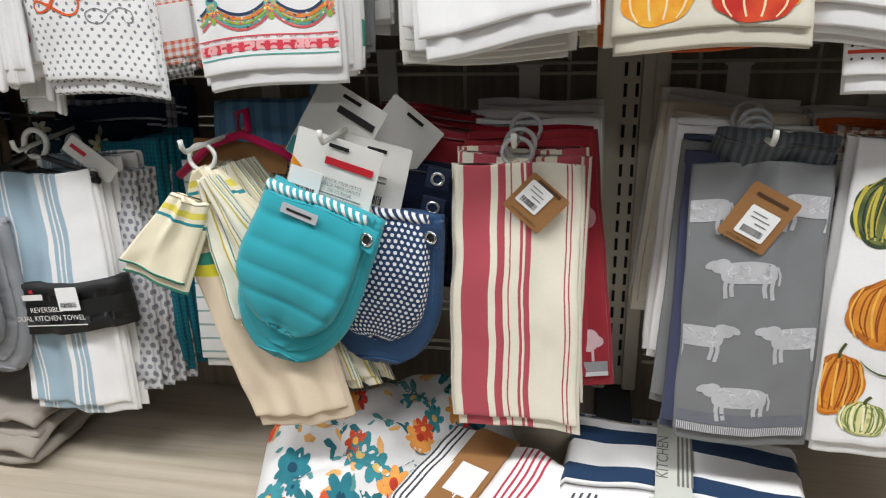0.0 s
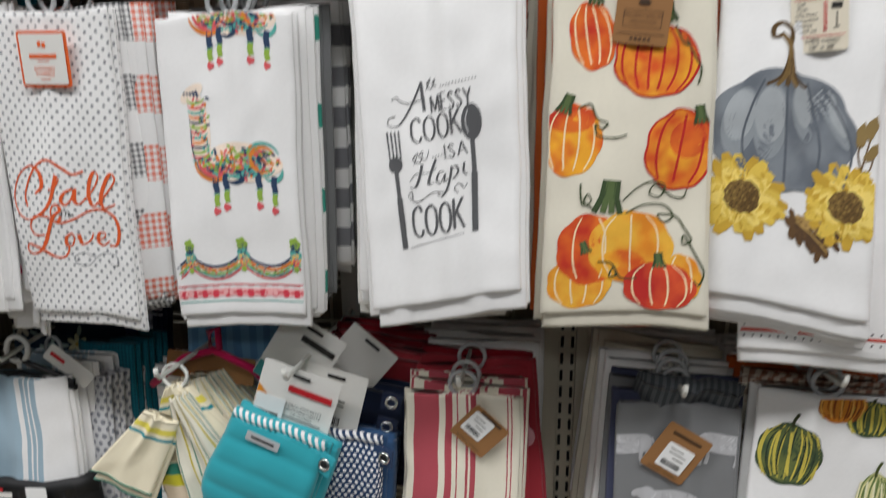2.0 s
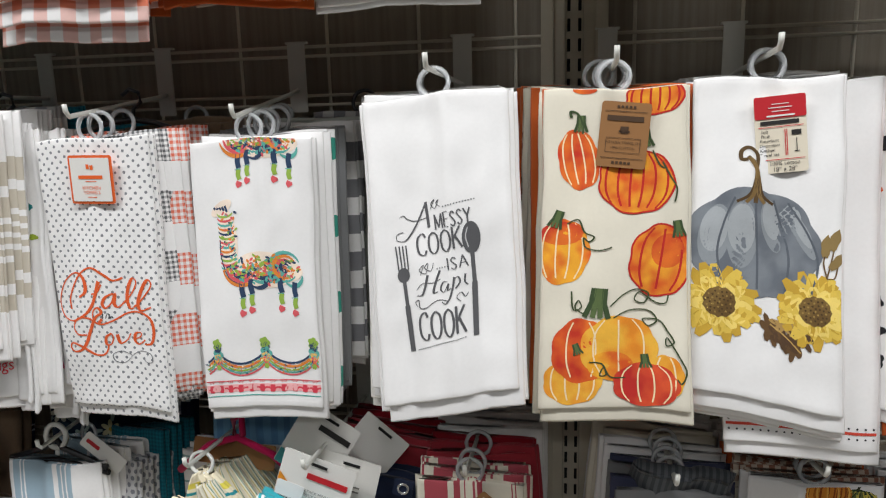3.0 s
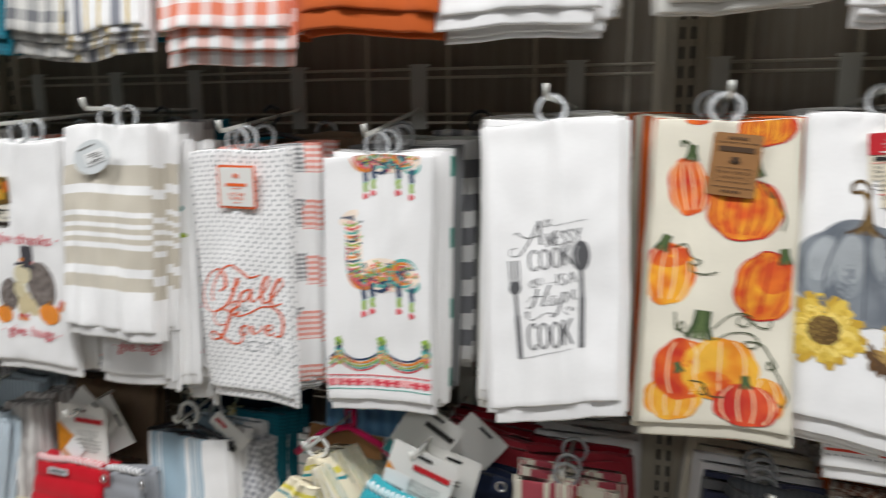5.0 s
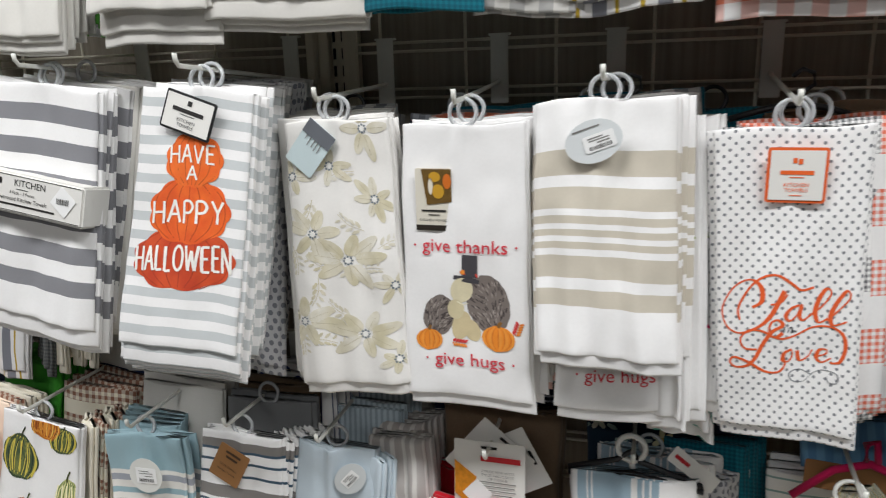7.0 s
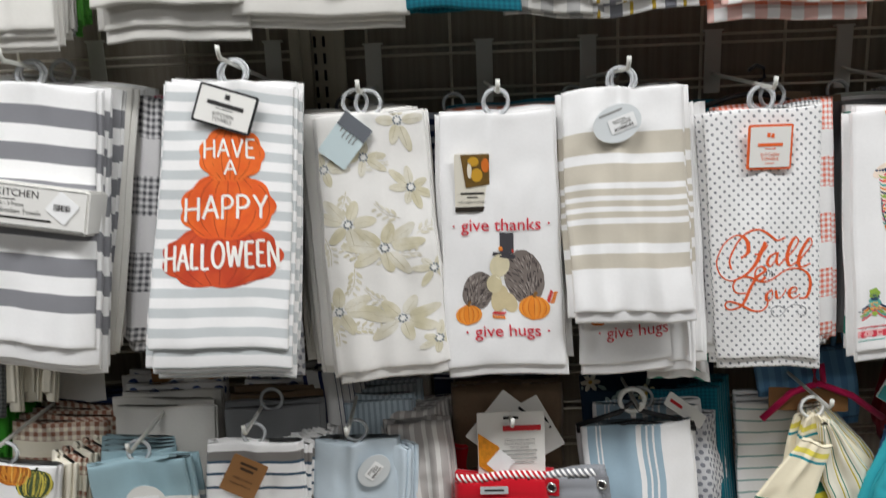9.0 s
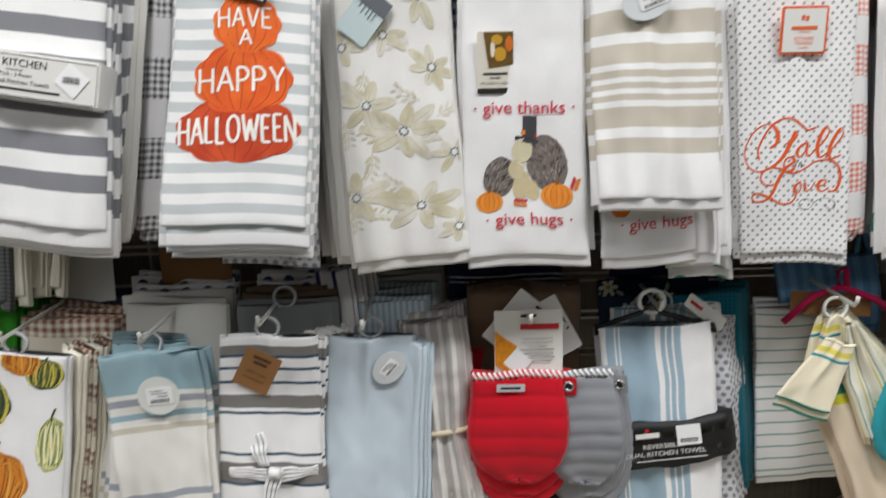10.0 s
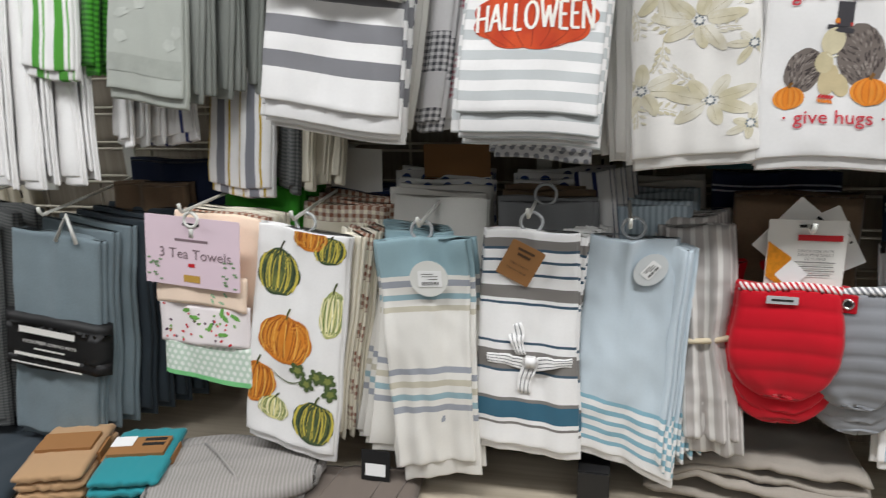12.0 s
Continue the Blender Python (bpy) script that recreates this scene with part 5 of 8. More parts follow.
sh = Sheet(0.075, 0.372, lambda t: 0.9 + 0.2 * t, 0.006, 1.6, 59, crumple=0.005)
towel(sh, C_TEALPR, fpose(-0.405, 1.36, 1.02, 3, -20), "white towel with a teal print, hanging low", 3, 0.016, None)

# tan banded towel
sh = Sheet(0.146, 0.282, lambda t: 1.0 + 0.04 * t, 0.005, 1.8, 61, sag=-0.004, crumple=0.005)
t = towel(sh, C_TANST, fpose(-0.493, 1.384, 0.925, 1.7), "white towel with soft tan bands, folded over its hook", 5, 0.026)
tag(t, sh, -0.010, 0.047, 0.062, 0.046, -18, card("grey_card", (214, 218, 218)), "oval", sticker=(0.006, -0.002, 0.034, 0.018), rows=[(None, -0.004, 0.015, (0.03, 0.0016))], ink=INKG, label="oval pale grey card tag")
rank(-0.493, 1.382, 0.925, ZT, [(3, 0.150, 0.285, C_TANST, "white towel with tan bands on the hook"), (1, 0.15, 0.33, C_WHITE, "white printed towel on the hook"), (2, 0.15, 0.33, C_CHECK2, "black and white checked towel on the hook"), (2, 0.14, 0.29, C_TEAL, "teal nubby cotton towel on the hook")], 3, dx=0.004, start=2)
sh = Sheet(0.15, 0.350, None, 0.002, 1, 62)
t = towel(sh, C_WHITE, fpose(-0.478, 1.372, 0.972, 2), "white towel with red lettering at its hem", 3, 0.012, None)
P = Print(sh)
P.text((214, 66, 76), "\u00b7 give hugs \u00b7", 0.0, 0.308, 0.0225, 0)
P.blob(OR, -0.052, 0.288, 0.012, 0.009, lobes=6)
P.done(t)

# give thanks towel
sh = Sheet(0.143, 0.331, lambda t: 1 + 0.08 * t, 0.0018, 1.1, 71)
t = towel(sh, C_WHITE, fpose(-0.651, 1.361, 0.922, 0.7, 0, -3), "white towel with give thanks lettering and autumn shapes", 4, 0.018)
P = Print(sh)
P.text((206, 54, 68), "\u00b7 give thanks \u00b7", 0.001, 0.143, 0.0225, bold=0.0001)
P.text((206, 54, 68), "\u00b7 give hugs \u00b7", 0.004, 0.284, 0.0225, bold=0.0001)
HG, HB = (122, 112, 106), (208, 192, 152)
P.blob(HG, 0.027, 0.212, 0.0245, 0.036, -8, lobes=22, depth=0.05, lift=1)
P.blob(HG, -0.030, 0.229, 0.0190, 0.026, 14, lobes=20, depth=0.05, lift=1)
rr = random.Random(7)
for i in range(110):
    a, q = rr.uniform(0, 6.28), math.sqrt(rr.random()) * 0.92
    for cx, cy, rx, ry, b0 in ((0.027, 0.212, 0.0235, 0.035, 68), (-0.030, 0.229, 0.018, 0.025, 118)):
        P.ribbon((70, 62, 60) if i % 3 else (160, 150, 142), [(cx + rx * q * math.cos(a) + k * 0.0028 * math.cos(radians(b0 + 30 * math.cos(a))), cy + ry * q * math.sin(a) + k * 0.0028 * math.sin(radians(b0 + 30 * math.cos(a)))) for k in (-1, 0, 1)], 0.0010, 4, True)
P.blob(HB, -0.004, 0.240, 0.0105, 0.018, 12, lift=6)
P.blob(HB, 0.008, 0.246, 0.009, 0.014, -20, lift=6)
P.blob((224, 214, 180), -0.003, 0.196, 0.0125, 0.0155, 10, lift=7)
P.blob((216, 204, 166), -0.010, 0.220, 0.0095, 0.0125, 0, lift=8)
P.stroke((236, 230, 204), [(-0.008, 0.210), (-0.002, 0.214), (0.004, 0.212)], 0.001, 0.0018, 9)
P.ribbon((66, 64, 68), [(0.0075, 0.1525), (0.007, 0.166), (0.0065, 0.180)], 0.0175, 10)
P.ribbon((66, 64, 68), [(-0.0115, 0.1795), (0.004, 0.1825), (0.017, 0.1855)], 0.0058, 10, True)
P.ribbon((200, 60, 44), [(-0.003, 0.1735), (0.006, 0.1755), (0.0155, 0.178)], 0.0042, 12)
P.blob((232, 140, 50), -0.001, 0.1735, 0.0032, 0.0032, n=12, lift=13)
for cx, cy, r in ((-0.043, 0.260, 0.0145), (0.038, 0.253, 0.0172)):
    pumpkin(P, cx, cy, r, r * 0.92, (238, 140, 40), (196, 90, 24), (246, 172, 80), (132, 92, 44), lift=14)
for ox, oy, a in ((-0.006, 0.262, 8), (0.060, 0.238, -72)):
    for k in range(5):
        for s_, col in ((-1, (206, 56, 56)), (1, (232, 134, 46))):
            ca, sa = math.cos(radians(a)), math.sin(radians(a))
            x, y = (k - 2) * 0.0032, s_ * 0.0026
            P.blob(col, ox + x * ca - y * sa, oy + x * sa + y * ca, 0.0030, 0.0014, a + s_ * 55, n=8, lift=16)
P.done(t)
tg = tag(t, sh, -0.033, 0.088, 0.044, 0.074, 1, card("pale_card", (228, 222, 206)), rows=[(None, 0, -0.013, (0.030, 0.0022)), (None, 0, -0.018, (0.014, 0.0012)), ("KITCHEN TOWELS", 0, -0.0245, 0.0042)], label="printed card with an autumn picture")
ph = part("picture", plate_mesh([(-0.008, -0.006), (0.022, -0.002), (0.022, 0.036), (-0.014, 0.036)], 0.0003), plain("autumn_picture", srgb(110, 84, 40), 0.4, scale=150, amount=0.9), tg, smooth=False)
ph.location = (0, -0.0006, 0)
for nm, col, ovs in (("gold_gourd", (206, 156, 44), ((0.006, 0.010, 0.015, 0.017), (0.002, 0.027, 0.014, 0.012))), ("orange_gourd", (214, 112, 34), ((0.017, 0.022, 0.010, 0.018),)), ("wicker", (232, 222, 204), ((-0.003, 0.016, 0.006, 0.020),))):
    bm = bmesh.new()
    for ox, oz, w_, h_ in ovs:
        bm.faces.new([bm.verts.new((ox + x, -0.0011, oz + z)) for x, z in oval(w_, h_, 16)])
    tagged(part(nm, bm, card(nm + "_ink", col), tg, smooth=False), kind="stuff")
writing(tg, "foot_band", card("dark_brown_ink", (40, 32, 24)), [(None, 0, -0.0335, (0.044, 0.0065))], -0.0006)
rank(-0.651, 1.361, 0.922, ZT, [(3, 0.148, 0.338, C_WHITE, "white printed towel folded on the hook"), (2, 0.15, 0.342, C_ORWH, "orange and white checked towel"), (2, 0.15, 0.34, C_GREY, "grey woven towel on the hook"), (3, 0.16, 0.31, C_TEAL, "teal nubby cotton towel on the hook")], 1.4, dx=0.003, tilt=-4, start=2)

# beige floral towel
sh = Sheet(0.136, 0.334, lambda t: 1 + 0.10 * t, 0.0035, 1.4, 81, slant=0.12)
C_FLO = cloth("off_white_figured", (0.84, 0.82, 0.78, 1))
t = towel(sh, C_FLO, fpose(-0.812, 1.367, 0.928, 2.4, 0, -4), "off-white towel printed with large beige flowers", 5, 0.026)
P = Print(sh)
BF = ("wash", (222, 216, 196), (204, 196, 166))
BF2 = ("wash", (230, 226, 212), (214, 207, 184))
BH = (112, 124, 132)
for i, (cx, cy, r, n) in enumerate(((0.035, 0.010, 0.036, 6), (0.045, 0.097, 0.030, 7), (-0.037, 0.139, 0.041, 7), (0.006, 0.173, 0.045, 8), (-0.058, 0.250, 0.044, 7), (0.018, 0.268, 0.043, 7), (-0.012, 0.056, 0.028, 6), (0.062, 0.205, 0.026, 6), (-0.062, 0.066, 0.030, 6), (0.060, 0.300, 0.026, 6))):
    for k in range(n):
        a = 360 * k / n + 17 * i + 14 * math.sin(k * 2.1 + i)
        q = r * (0.9 + 0.22 * math.sin(k * 1.7 + i))
        P.blob(BF if (k + i) % 3 else BF2, cx + 0.56 * q * math.cos(radians(a)), cy + 0.56 * q * math.sin(radians(a)), 0.44 * q, 0.185 * r, a, n=18, lift=2 + i * 0.4 + (k % 2), fn=lambda b_: 1 + 0.12 * math.cos(b_) + 0.05 * math.cos(3 * b_))
        P.stroke((186, 176, 144), [(cx + f * q * math.cos(radians(a + 3 * f)), cy + f * q * math.sin(radians(a + 3 * f))) for f in (0.2, 0.5, 0.85)], 0.0004, 0.0006, 9)
    for k in range(8):
        P.blob(BH, cx + 0.0048 * math.cos(k * 0.785), cy + 0.0048 * math.sin(k * 0.785), 0.0014, 0.0014, n=6, lift=11)
    P.blob((242, 240, 234), cx, cy, 0.0036, 0.0036, n=10, lift=10)
for k in range(15):
    cx, cy, a = rr.uniform(-0.066, 0.066), rr.uniform(0.03, 0.325), rr.uniform(0, 360)
    P.stroke((206, 198, 170), [(cx - 0.008 * math.cos(radians(a)), cy - 0.008 * math.sin(radians(a))), (cx + 0.012 * math.cos(radians(a + 8)), cy + 0.012 * math.sin(radians(a + 8))), (cx + 0.030 * math.cos(radians(a + 20)), cy + 0.030 * math.sin(radians(a + 20)))], 0.0006, 0.0009, 1)
    for j in range(4):
        b_ = radians(a + 5 * j)
        for s_ in (-1, 1):
            leafy(P, cx + (0.002 + 0.008 * j) * math.cos(b_) - s_ * 0.005 * math.sin(b_), cy + (0.002 + 0.008 * j) * math.sin(b_) + s_ * 0.005 * math.cos(b_), 0.0052 - 0.0005 * j, a + 38 * s_, BF2 if k % 2 else BF, 1)
P.done(t)
tg = tag(t, sh, -0.032, 0.034, 0.062, 0.042, 40, card("pale_blue_card", (206, 222, 224)), rows=[(None, -0.014, 0.010, (0.026, 0.0012)), (None, -0.014, 0.005, (0.028, 0.0012)), (None, -0.014, 0.000, (0.024, 0.0012)), (None, -0.014, -0.006, (0.026, 0.0012)), (None, -0.016, -0.012, (0.02, 0.0012))], ink=INKG, label="pale blue and grey card tag")
tg.matrix_basis = tg.matrix_basis @ pose(0, 0, 0, 0, 180 - 88, 0)
part("grey_end", plate_mesh([(-0.031, -0.021), (-0.012, -0.021), (-0.012, 0.021), (-0.031, 0.021)], 0.0003), card("slate_card", (104, 108, 114)), tg, smooth=False).location = (0, -0.0006, 0)
rank(-0.820, 1.367, 0.928, ZT, [(4, 0.145, 0.336, C_FLO, "off-white flowered towel folded on the hook"), (2, 0.150, 0.345, C_OFF, "off-white towel on the hook"), (3, 0.15, 0.32, C_CHECK2, "black and white window-check towel")], 2, dx=-0.0045, tilt=-5, start=2)

# halloween towel
sh = Sheet(0.150, 0.320, lambda t: 1 + 0.09 * t, 0.0024, 1.3, 91)
t = towel(sh, C_PALEST, fpose(-0.972, 1.410, 0.887, -4.5, 0, -12), "white and pale grey striped towel with stacked orange pumpkins and lettering", 6, 0.03, hang=0.007, spread=0.008)
P = Print(sh)
for cx, cy, rx, ry, c1, c2 in ((0.001, 0.209, 0.0665, 0.038, (190, 62, 30), (206, 78, 36)), (0.004, 0.150, 0.0535, 0.040, (222, 88, 32), (232, 104, 36)), (0.006, 0.088, 0.0375, 0.033, (230, 100, 34), (238, 116, 44))):
    P.blob(("wash", c1, c2), cx, cy, rx, ry, -3, lobes=9, depth=0.09, n=60, lift=1 + P.n)
    low = tuple(int(q * 0.84) for q in c1)
    for k in range(7):
        q = (k - 3) / 3.4
        P.stroke(low, [(cx + rx * q * math.sqrt(1 - 0.8 * f * f), cy + ry * f * 0.92) for f in (-1, -0.6, -0.2, 0.2, 0.6, 1)], 0.0006, 0.0013, 3 + P.n)
    P.n += 4
HW = (244, 240, 232)
word(P, HW, "HAVE", 0.004, 0.081, 0.0215, 0.058, 0.0024, 0.0027, -1, lift=26)
word(P, HW, "A", 0.006, 0.104, 0.017, 0.014, 0.0024, 0.0027, -1, lift=26)
word(P, HW, "HAPPY", 0.003, 0.151, 0.0275, 0.092, 0.0030, 0.0034, -2, lift=26)
word(P, HW, "HALLOWEEN", 0.001, 0.208, 0.0305, 0.124, 0.0032, 0.0036, -3, lift=26)
P.done(t)
tg = tag(t, sh, -0.001, 0.036, 0.072, 0.047, 14, CBLACK, label="white card tag with a black border", lift=0.009)
part("card_face", plate_mesh(rounded(0.066, 0.041, 0.001), 0.0003), CARDW, tg, smooth=False).location = (0, -0.0006, 0)
writing(tg, "lettering", INKB, [(None, 0, 0.0135, (0.006, 0.006)), (None, 0, 0.0035, (0.044, 0.0048)), (None, 0, -0.0015, (0.020, 0.0008)), ("KITCHEN", 0, -0.0085, 0.0062), ("TOWELS", 0, -0.0145, 0.0062)], -0.0011)
rank(-0.972, 1.410, 0.887, ZT + 0.01, [(3, 0.152, 0.330, C_PALEST, "white and pale grey striped towel"), (3, 0.160, 0.346, C_PALEST, "white and pale grey striped towel"), (3, 0.15, 0.372, C_SALLY, "grey figured towel on the hook"), (3, 0.15, 0.34, C_WIDE, "white towel with grey bands on the hook")], -4.5, dx=-0.0022, step=0.016, tilt=-11, start=2)
sh = Sheet(0.13, 0.385, None, 0.003, 1.5, 92)
towel(sh, C_SALLY, fpose(-0.985, 1.414, 1.0, -1.5), "grey figured cotton towel hanging lower", 4, 0.02, None)

# wide banded towel with a paper band
sh = Sheet(0.175, 0.325, lambda t: 1 + 0.12 * t, 0.004, 1.6, 101)
t = towel(sh, C_WIDE, fpose(-1.236, 1.42, 0.92, -6.5), "white towel with wide grey bands in a white paper sleeve", 6, 0.034, hang=0.007, spread=0.008)
bd = part("paper_sleeve", boxed(-0.099, 0.099, -0.004, 0.046, -0.056, 0.0, bevel=0.003), CARDW, t, "white paper sleeve with lettering", smooth=False)
bd.matrix_basis = pose(0.001, -0.019, -0.122, 0, 3, 0)
writing(bd, "lettering", INKB, [("KITCHEN", 0.012, -0.013, 0.0125), (None, -0.058, -0.013, (0.046, 0.008)), (None, 0.0, -0.021, (0.02, 0.0008)), ("3 Pack - 3 Pieces", 0.0, -0.0265, 0.0062), ("Oversized Kitchen Towels", 0.0, -0.035, 0.0078), (None, 0.0, -0.043, (0.11, 0.0026)), (None, 0.0, -0.0035, (0.19, 0.0008)), (None, 0.0, -0.0515, (0.19, 0.0008))], -0.0046)
st = part("price_sticker", plate_mesh(rounded(0.03, 0.03, 0.002), 0.0003), STICK, bd, smooth=False)
st.matrix_basis = pose(0.068, -0.0052, -0.025, 0, 35, 0)
barcode(bd, 0.068, -0.025, 0.02, 0.008, -0.0058, 4)
rank(-1.24, 1.42, 0.92, ZT + 0.02, [(3, 0.178, 0.335, C_WIDE, "white towel with wide grey bands, folded"), (2, 0.19, 0.35, C_OFF, "off-white towel folded on the hook"), (3, 0.18, 0.345, C_WIDE, "white towel with wide grey bands on the hook")], -8, dx=0.004)
for i in range(5):
    sh = Sheet(0.05, 0.335 - 0.004 * i, None, 0.003, 1.2, 110 + i)
    towel(sh, (C_CHECKR, C_CHECKRD, C_CHECKR, C_CHECKRD, C_SALLY)[i], fpose(-1.115 + 0.012 * i, 1.40, 0.985 + i * 0.014, -4 + 0.8 * i, -30), "white towel with woven red and black rows, folded narrow", 2, 0.012, None, fine=False)

# green-grey stack and further ones to the end of the row
sh = Sheet(0.115, 0.29, lambda t: 1 + 0.1 * t, 0.002, 1.2, 120, crumple=0.003)
t = towel(sh, C_SAGET, fpose(-1.545, 1.405, 0.95, -6), "pale sage terry towel with a woven floral relief", 4, 0.022)
P = Print(sh)
for k in range(16):
    P.blob((188, 192, 184), rr.uniform(-0.05, 0.05), rr.uniform(0.06, 0.225), rr.uniform(0.008, 0.014), rr.uniform(0.006, 0.01), rr.uniform(0, 180), lobes=5, depth=0.3, n=16, lift=2)
P.rect((166, 170, 162), 0, 0.25, 0.118, 0.026, lift=2, n=10)
P.done(t)
hook(-1.545, 0.95, 1.43, ZT + 0.02)
for i in range(9):
    sh = Sheet(0.075, 0.30, lambda t: 1 + 0.15 * t, 0.004, 1.4, 125 + i % 2)
    towel(sh, C_SAGE if i < 5 else C_CHAR, fpose(-1.49 + 0.016 * i, 1.41 + 0.002 * i, 0.975 + 0.014 * i, -5 + 0.8 * i, -48), "grey green waffle towel, folded narrow", 2, 0.013, None, fine=False, seed=i % 2)
for i, (mt, lb) in enumerate(((C_YEL, "white towel with grey and yellow stripes"), (C_CHAR, "charcoal ribbed towel on the hook"), (C_CREAMW, "cream waffle towel on the hook"), (C_CREAMW, "cream waffle towel on the hook"), (C_CREAMW, "cream waffle towel on the hook"))):
    sh = Sheet(0.115 if i == 0 else 0.05, 0.44 - 0.004 * i, lambda t: 0.85 + 0.2 * t, 0.004, 1.5, 140 + i)
    towel(sh, mt, fpose(-1.45 + (0.065 + 0.022 * i) * (i > 0), 1.40, 1.035 + 0.008 * i, -2, -14 if i == 0 else -35), lb, 3, 0.014, None)
sh = Sheet(0.12, 0.36, None, 0.004, 2, 150)
towel(sh, C_NVST, fpose(-1.62, 1.40, 1.05, 6, -20), "white towel with navy stripes", 3, 0.015, None)
sh = Sheet(0.085, 0.25, lambda t: 0.9 + 0.12 * t, 0.003, 1.5, 151)
towel(sh, C_GREENST, fpose(-1.715, 1.405, 0.95, -6), "white towel with green stripes", 4, 0.02)
hook(-1.70, 0.96, 1.43, ZT + 0.02)
for i in range(4):
    sh = Sheet(0.06, 0.25, None, 0.003, 1.2, 152)
    towel(sh, C_GREEN if i < 3 else C_CREAM, fpose(-1.665 + 0.016 * i, 1.405, 0.968 + 0.014 * i, -4, -40), "bright green ribbed towel, folded narrow", 2, 0.014, None, fine=False)
for i in range(4):
    sh = Sheet(0.055, 0.36, lambda t: 0.8 + 0.3 * t, 0.004, 1.2, 158)
    towel(sh, C_WAFFLE, fpose(-1.66 + 0.02 * i, 1.40, 1.02 + 0.012 * i, 5, -40), "white waffle towel, folded narrow", 2, 0.014, None, fine=False)
for i in range(5):
    sh = Sheet(0.11, 0.415, lambda t: 0.85 + 0.25 * t, 0.005, 2.0, 160 + i % 2)
    towel(sh, C_WAFFLE, fpose(-1.85 + 0.022 * i, 1.40, 0.955 + 0.015 * i, 1 + i, -25), "white waffle towel on the hook", 3, 0.016, None, fine=i == 0)
hook(-1.84, 0.97, 1.42, ZT)

# orange and white towels past the grey pumpkin one
rank(0.668, 1.37, 0.96, ZT, [(2, 0.14, 0.33, C_ORANGE, "burnt orange cotton towel on the hook"), (2, 0.14, 0.3, C_NAVY, "navy cotton towel on the hook"), (3, 0.14, 0.32, C_CHAR, "charcoal ribbed towel on the hook")], 0, dx=0.002, start=0)

# ---- upper row: only the hems show ----
C_SAND = cloth("sand_cotton", srgb(206, 194, 176))
UP = [
    (0.72, 0.155, C_WHITE, C_OFF, 1.51), (0.52, 0.16, C_WHITE, C_OFF, 1.51), (0.31, 0.155, C_OFF, C_WHITE, 1.515), (0.10, 0.165, C_WHITE, C_SAND, 1.500), (-0.08, 0.165, C_ORANGE, C_SAND, 1.508),
    (-0.29, 0.18, C_ORWH, C_ORANGE, 1.496), (-0.475, 0.12, C_YEL, C_TEAL, 1.502), (-0.575, 0.11, C_CHECK2, C_TANST, 1.502), (-0.695, 0.15, C_TEAL, C_TEALF, 1.498), (-0.865, 0.20, C_OFF, C_WHITE, 1.503), (-1.05, 0.17, C_OFF, C_NAVYCK, 1.496), (-1.255, 0.14, C_OFF, C_GREENST, 1.476), (-1.5, 0.14, C_SAGE, C_SAGET, 1.50), (-1.7, 0.14, C_WHITE, C_CREAM, 1.50),
]
for i, (x, w, a, b2, zb) in enumerate(UP):
    h = 0.33
    sh = Sheet(w, h, lambda t: 1 + 0.05 * t, 0.004, 1.6, 200 + i)
    towel(sh, a, fpose(x, zb + h + 0.004, 0.95, random.Random(i).uniform(-3, 3)), "folded kitchen towel hanging from the upper hooks", 6, 0.034, seed=i, spread=0.01, hang=0.004)
    rank(x, zb + h + 0.004, 0.95, 1.92, [(3, w, h + 0.006, a, "folded kitchen towel behind on the upper hooks"), (3, w * 0.97, h + 0.004, b2, "contrasting kitchen towel behind on the upper hooks")], 0, start=2, step=0.016)

# darker cloths and hangers at the backs of the middle hooks
for i, (x, z, w, mt, lb) in enumerate(((0.22, 1.415, 0.1, C_TANST, "white and tan towel at the back of the hook"), (0.0, 1.42, 0.13, C_CHECK2, "checked towel at the back of the hook"), (-0.12, 1.405, 0.12, C_SAGET, "pale grey towel at the back of the hook"), (-0.24, 1.405, 0.12, C_KHAKI, "brown oven cloth at the back of the hook"), (-0.37, 1.41, 0.13, C_TEAL, "teal nubby towel at the back of the hook"), (-0.52, 1.412, 0.12, C_TEALF, "teal cotton towel at the back of the hook"), (-0.70, 1.408, 0.13, C_NAVYCK, "navy checked towel at the back of the hook"), (-0.86, 1.41, 0.13, C_CHECK2, "checked towel at the back of the hook"), (-1.06, 1.42, 0.12, C_CHAR, "charcoal towel at the back of the hook"), (0.62, 1.41, 0.12, C_NAVY, "navy towel at the back of the hook"))):
    towel(Sheet(w, 0.24, None, 0.004, 1.5, 600 + i), mt, fpose(x, z - 0.045, 1.085 + 0.006 * (i % 3), (i % 3 - 1) * 3, 4), lb, 3, 0.03, BLACKP if i % 3 == 1 else CLEAR, fine=False)
for x in (-0.285, -0.47):
    bm = tube(bmesh.new(), [(-0.075, 0, -0.018), (-0.03, 0, -0.004), (0, 0, 0.0), (0.03, 0, -0.004), (0.075, 0, -0.018)], 0.0038, 8)
    tube(bm, [(0, 0, 0.0), (0.002, 0, 0.014), (0.012, 0, 0.022), (0.010, 0, 0.034), (-0.002, 0, 0.038), (-0.012, 0, 0.030)], 0.0026, 8)
    ob = tagged(mesh_ob("plastic_hanger", bm, BLACKP), "black plastic towel hanger on the hook", "hanger", "plastic hangers")
    ob.matrix_world = pose(x, 1.04, 1.372, 0, 2, 6)

# ---- lower row of hooks ----


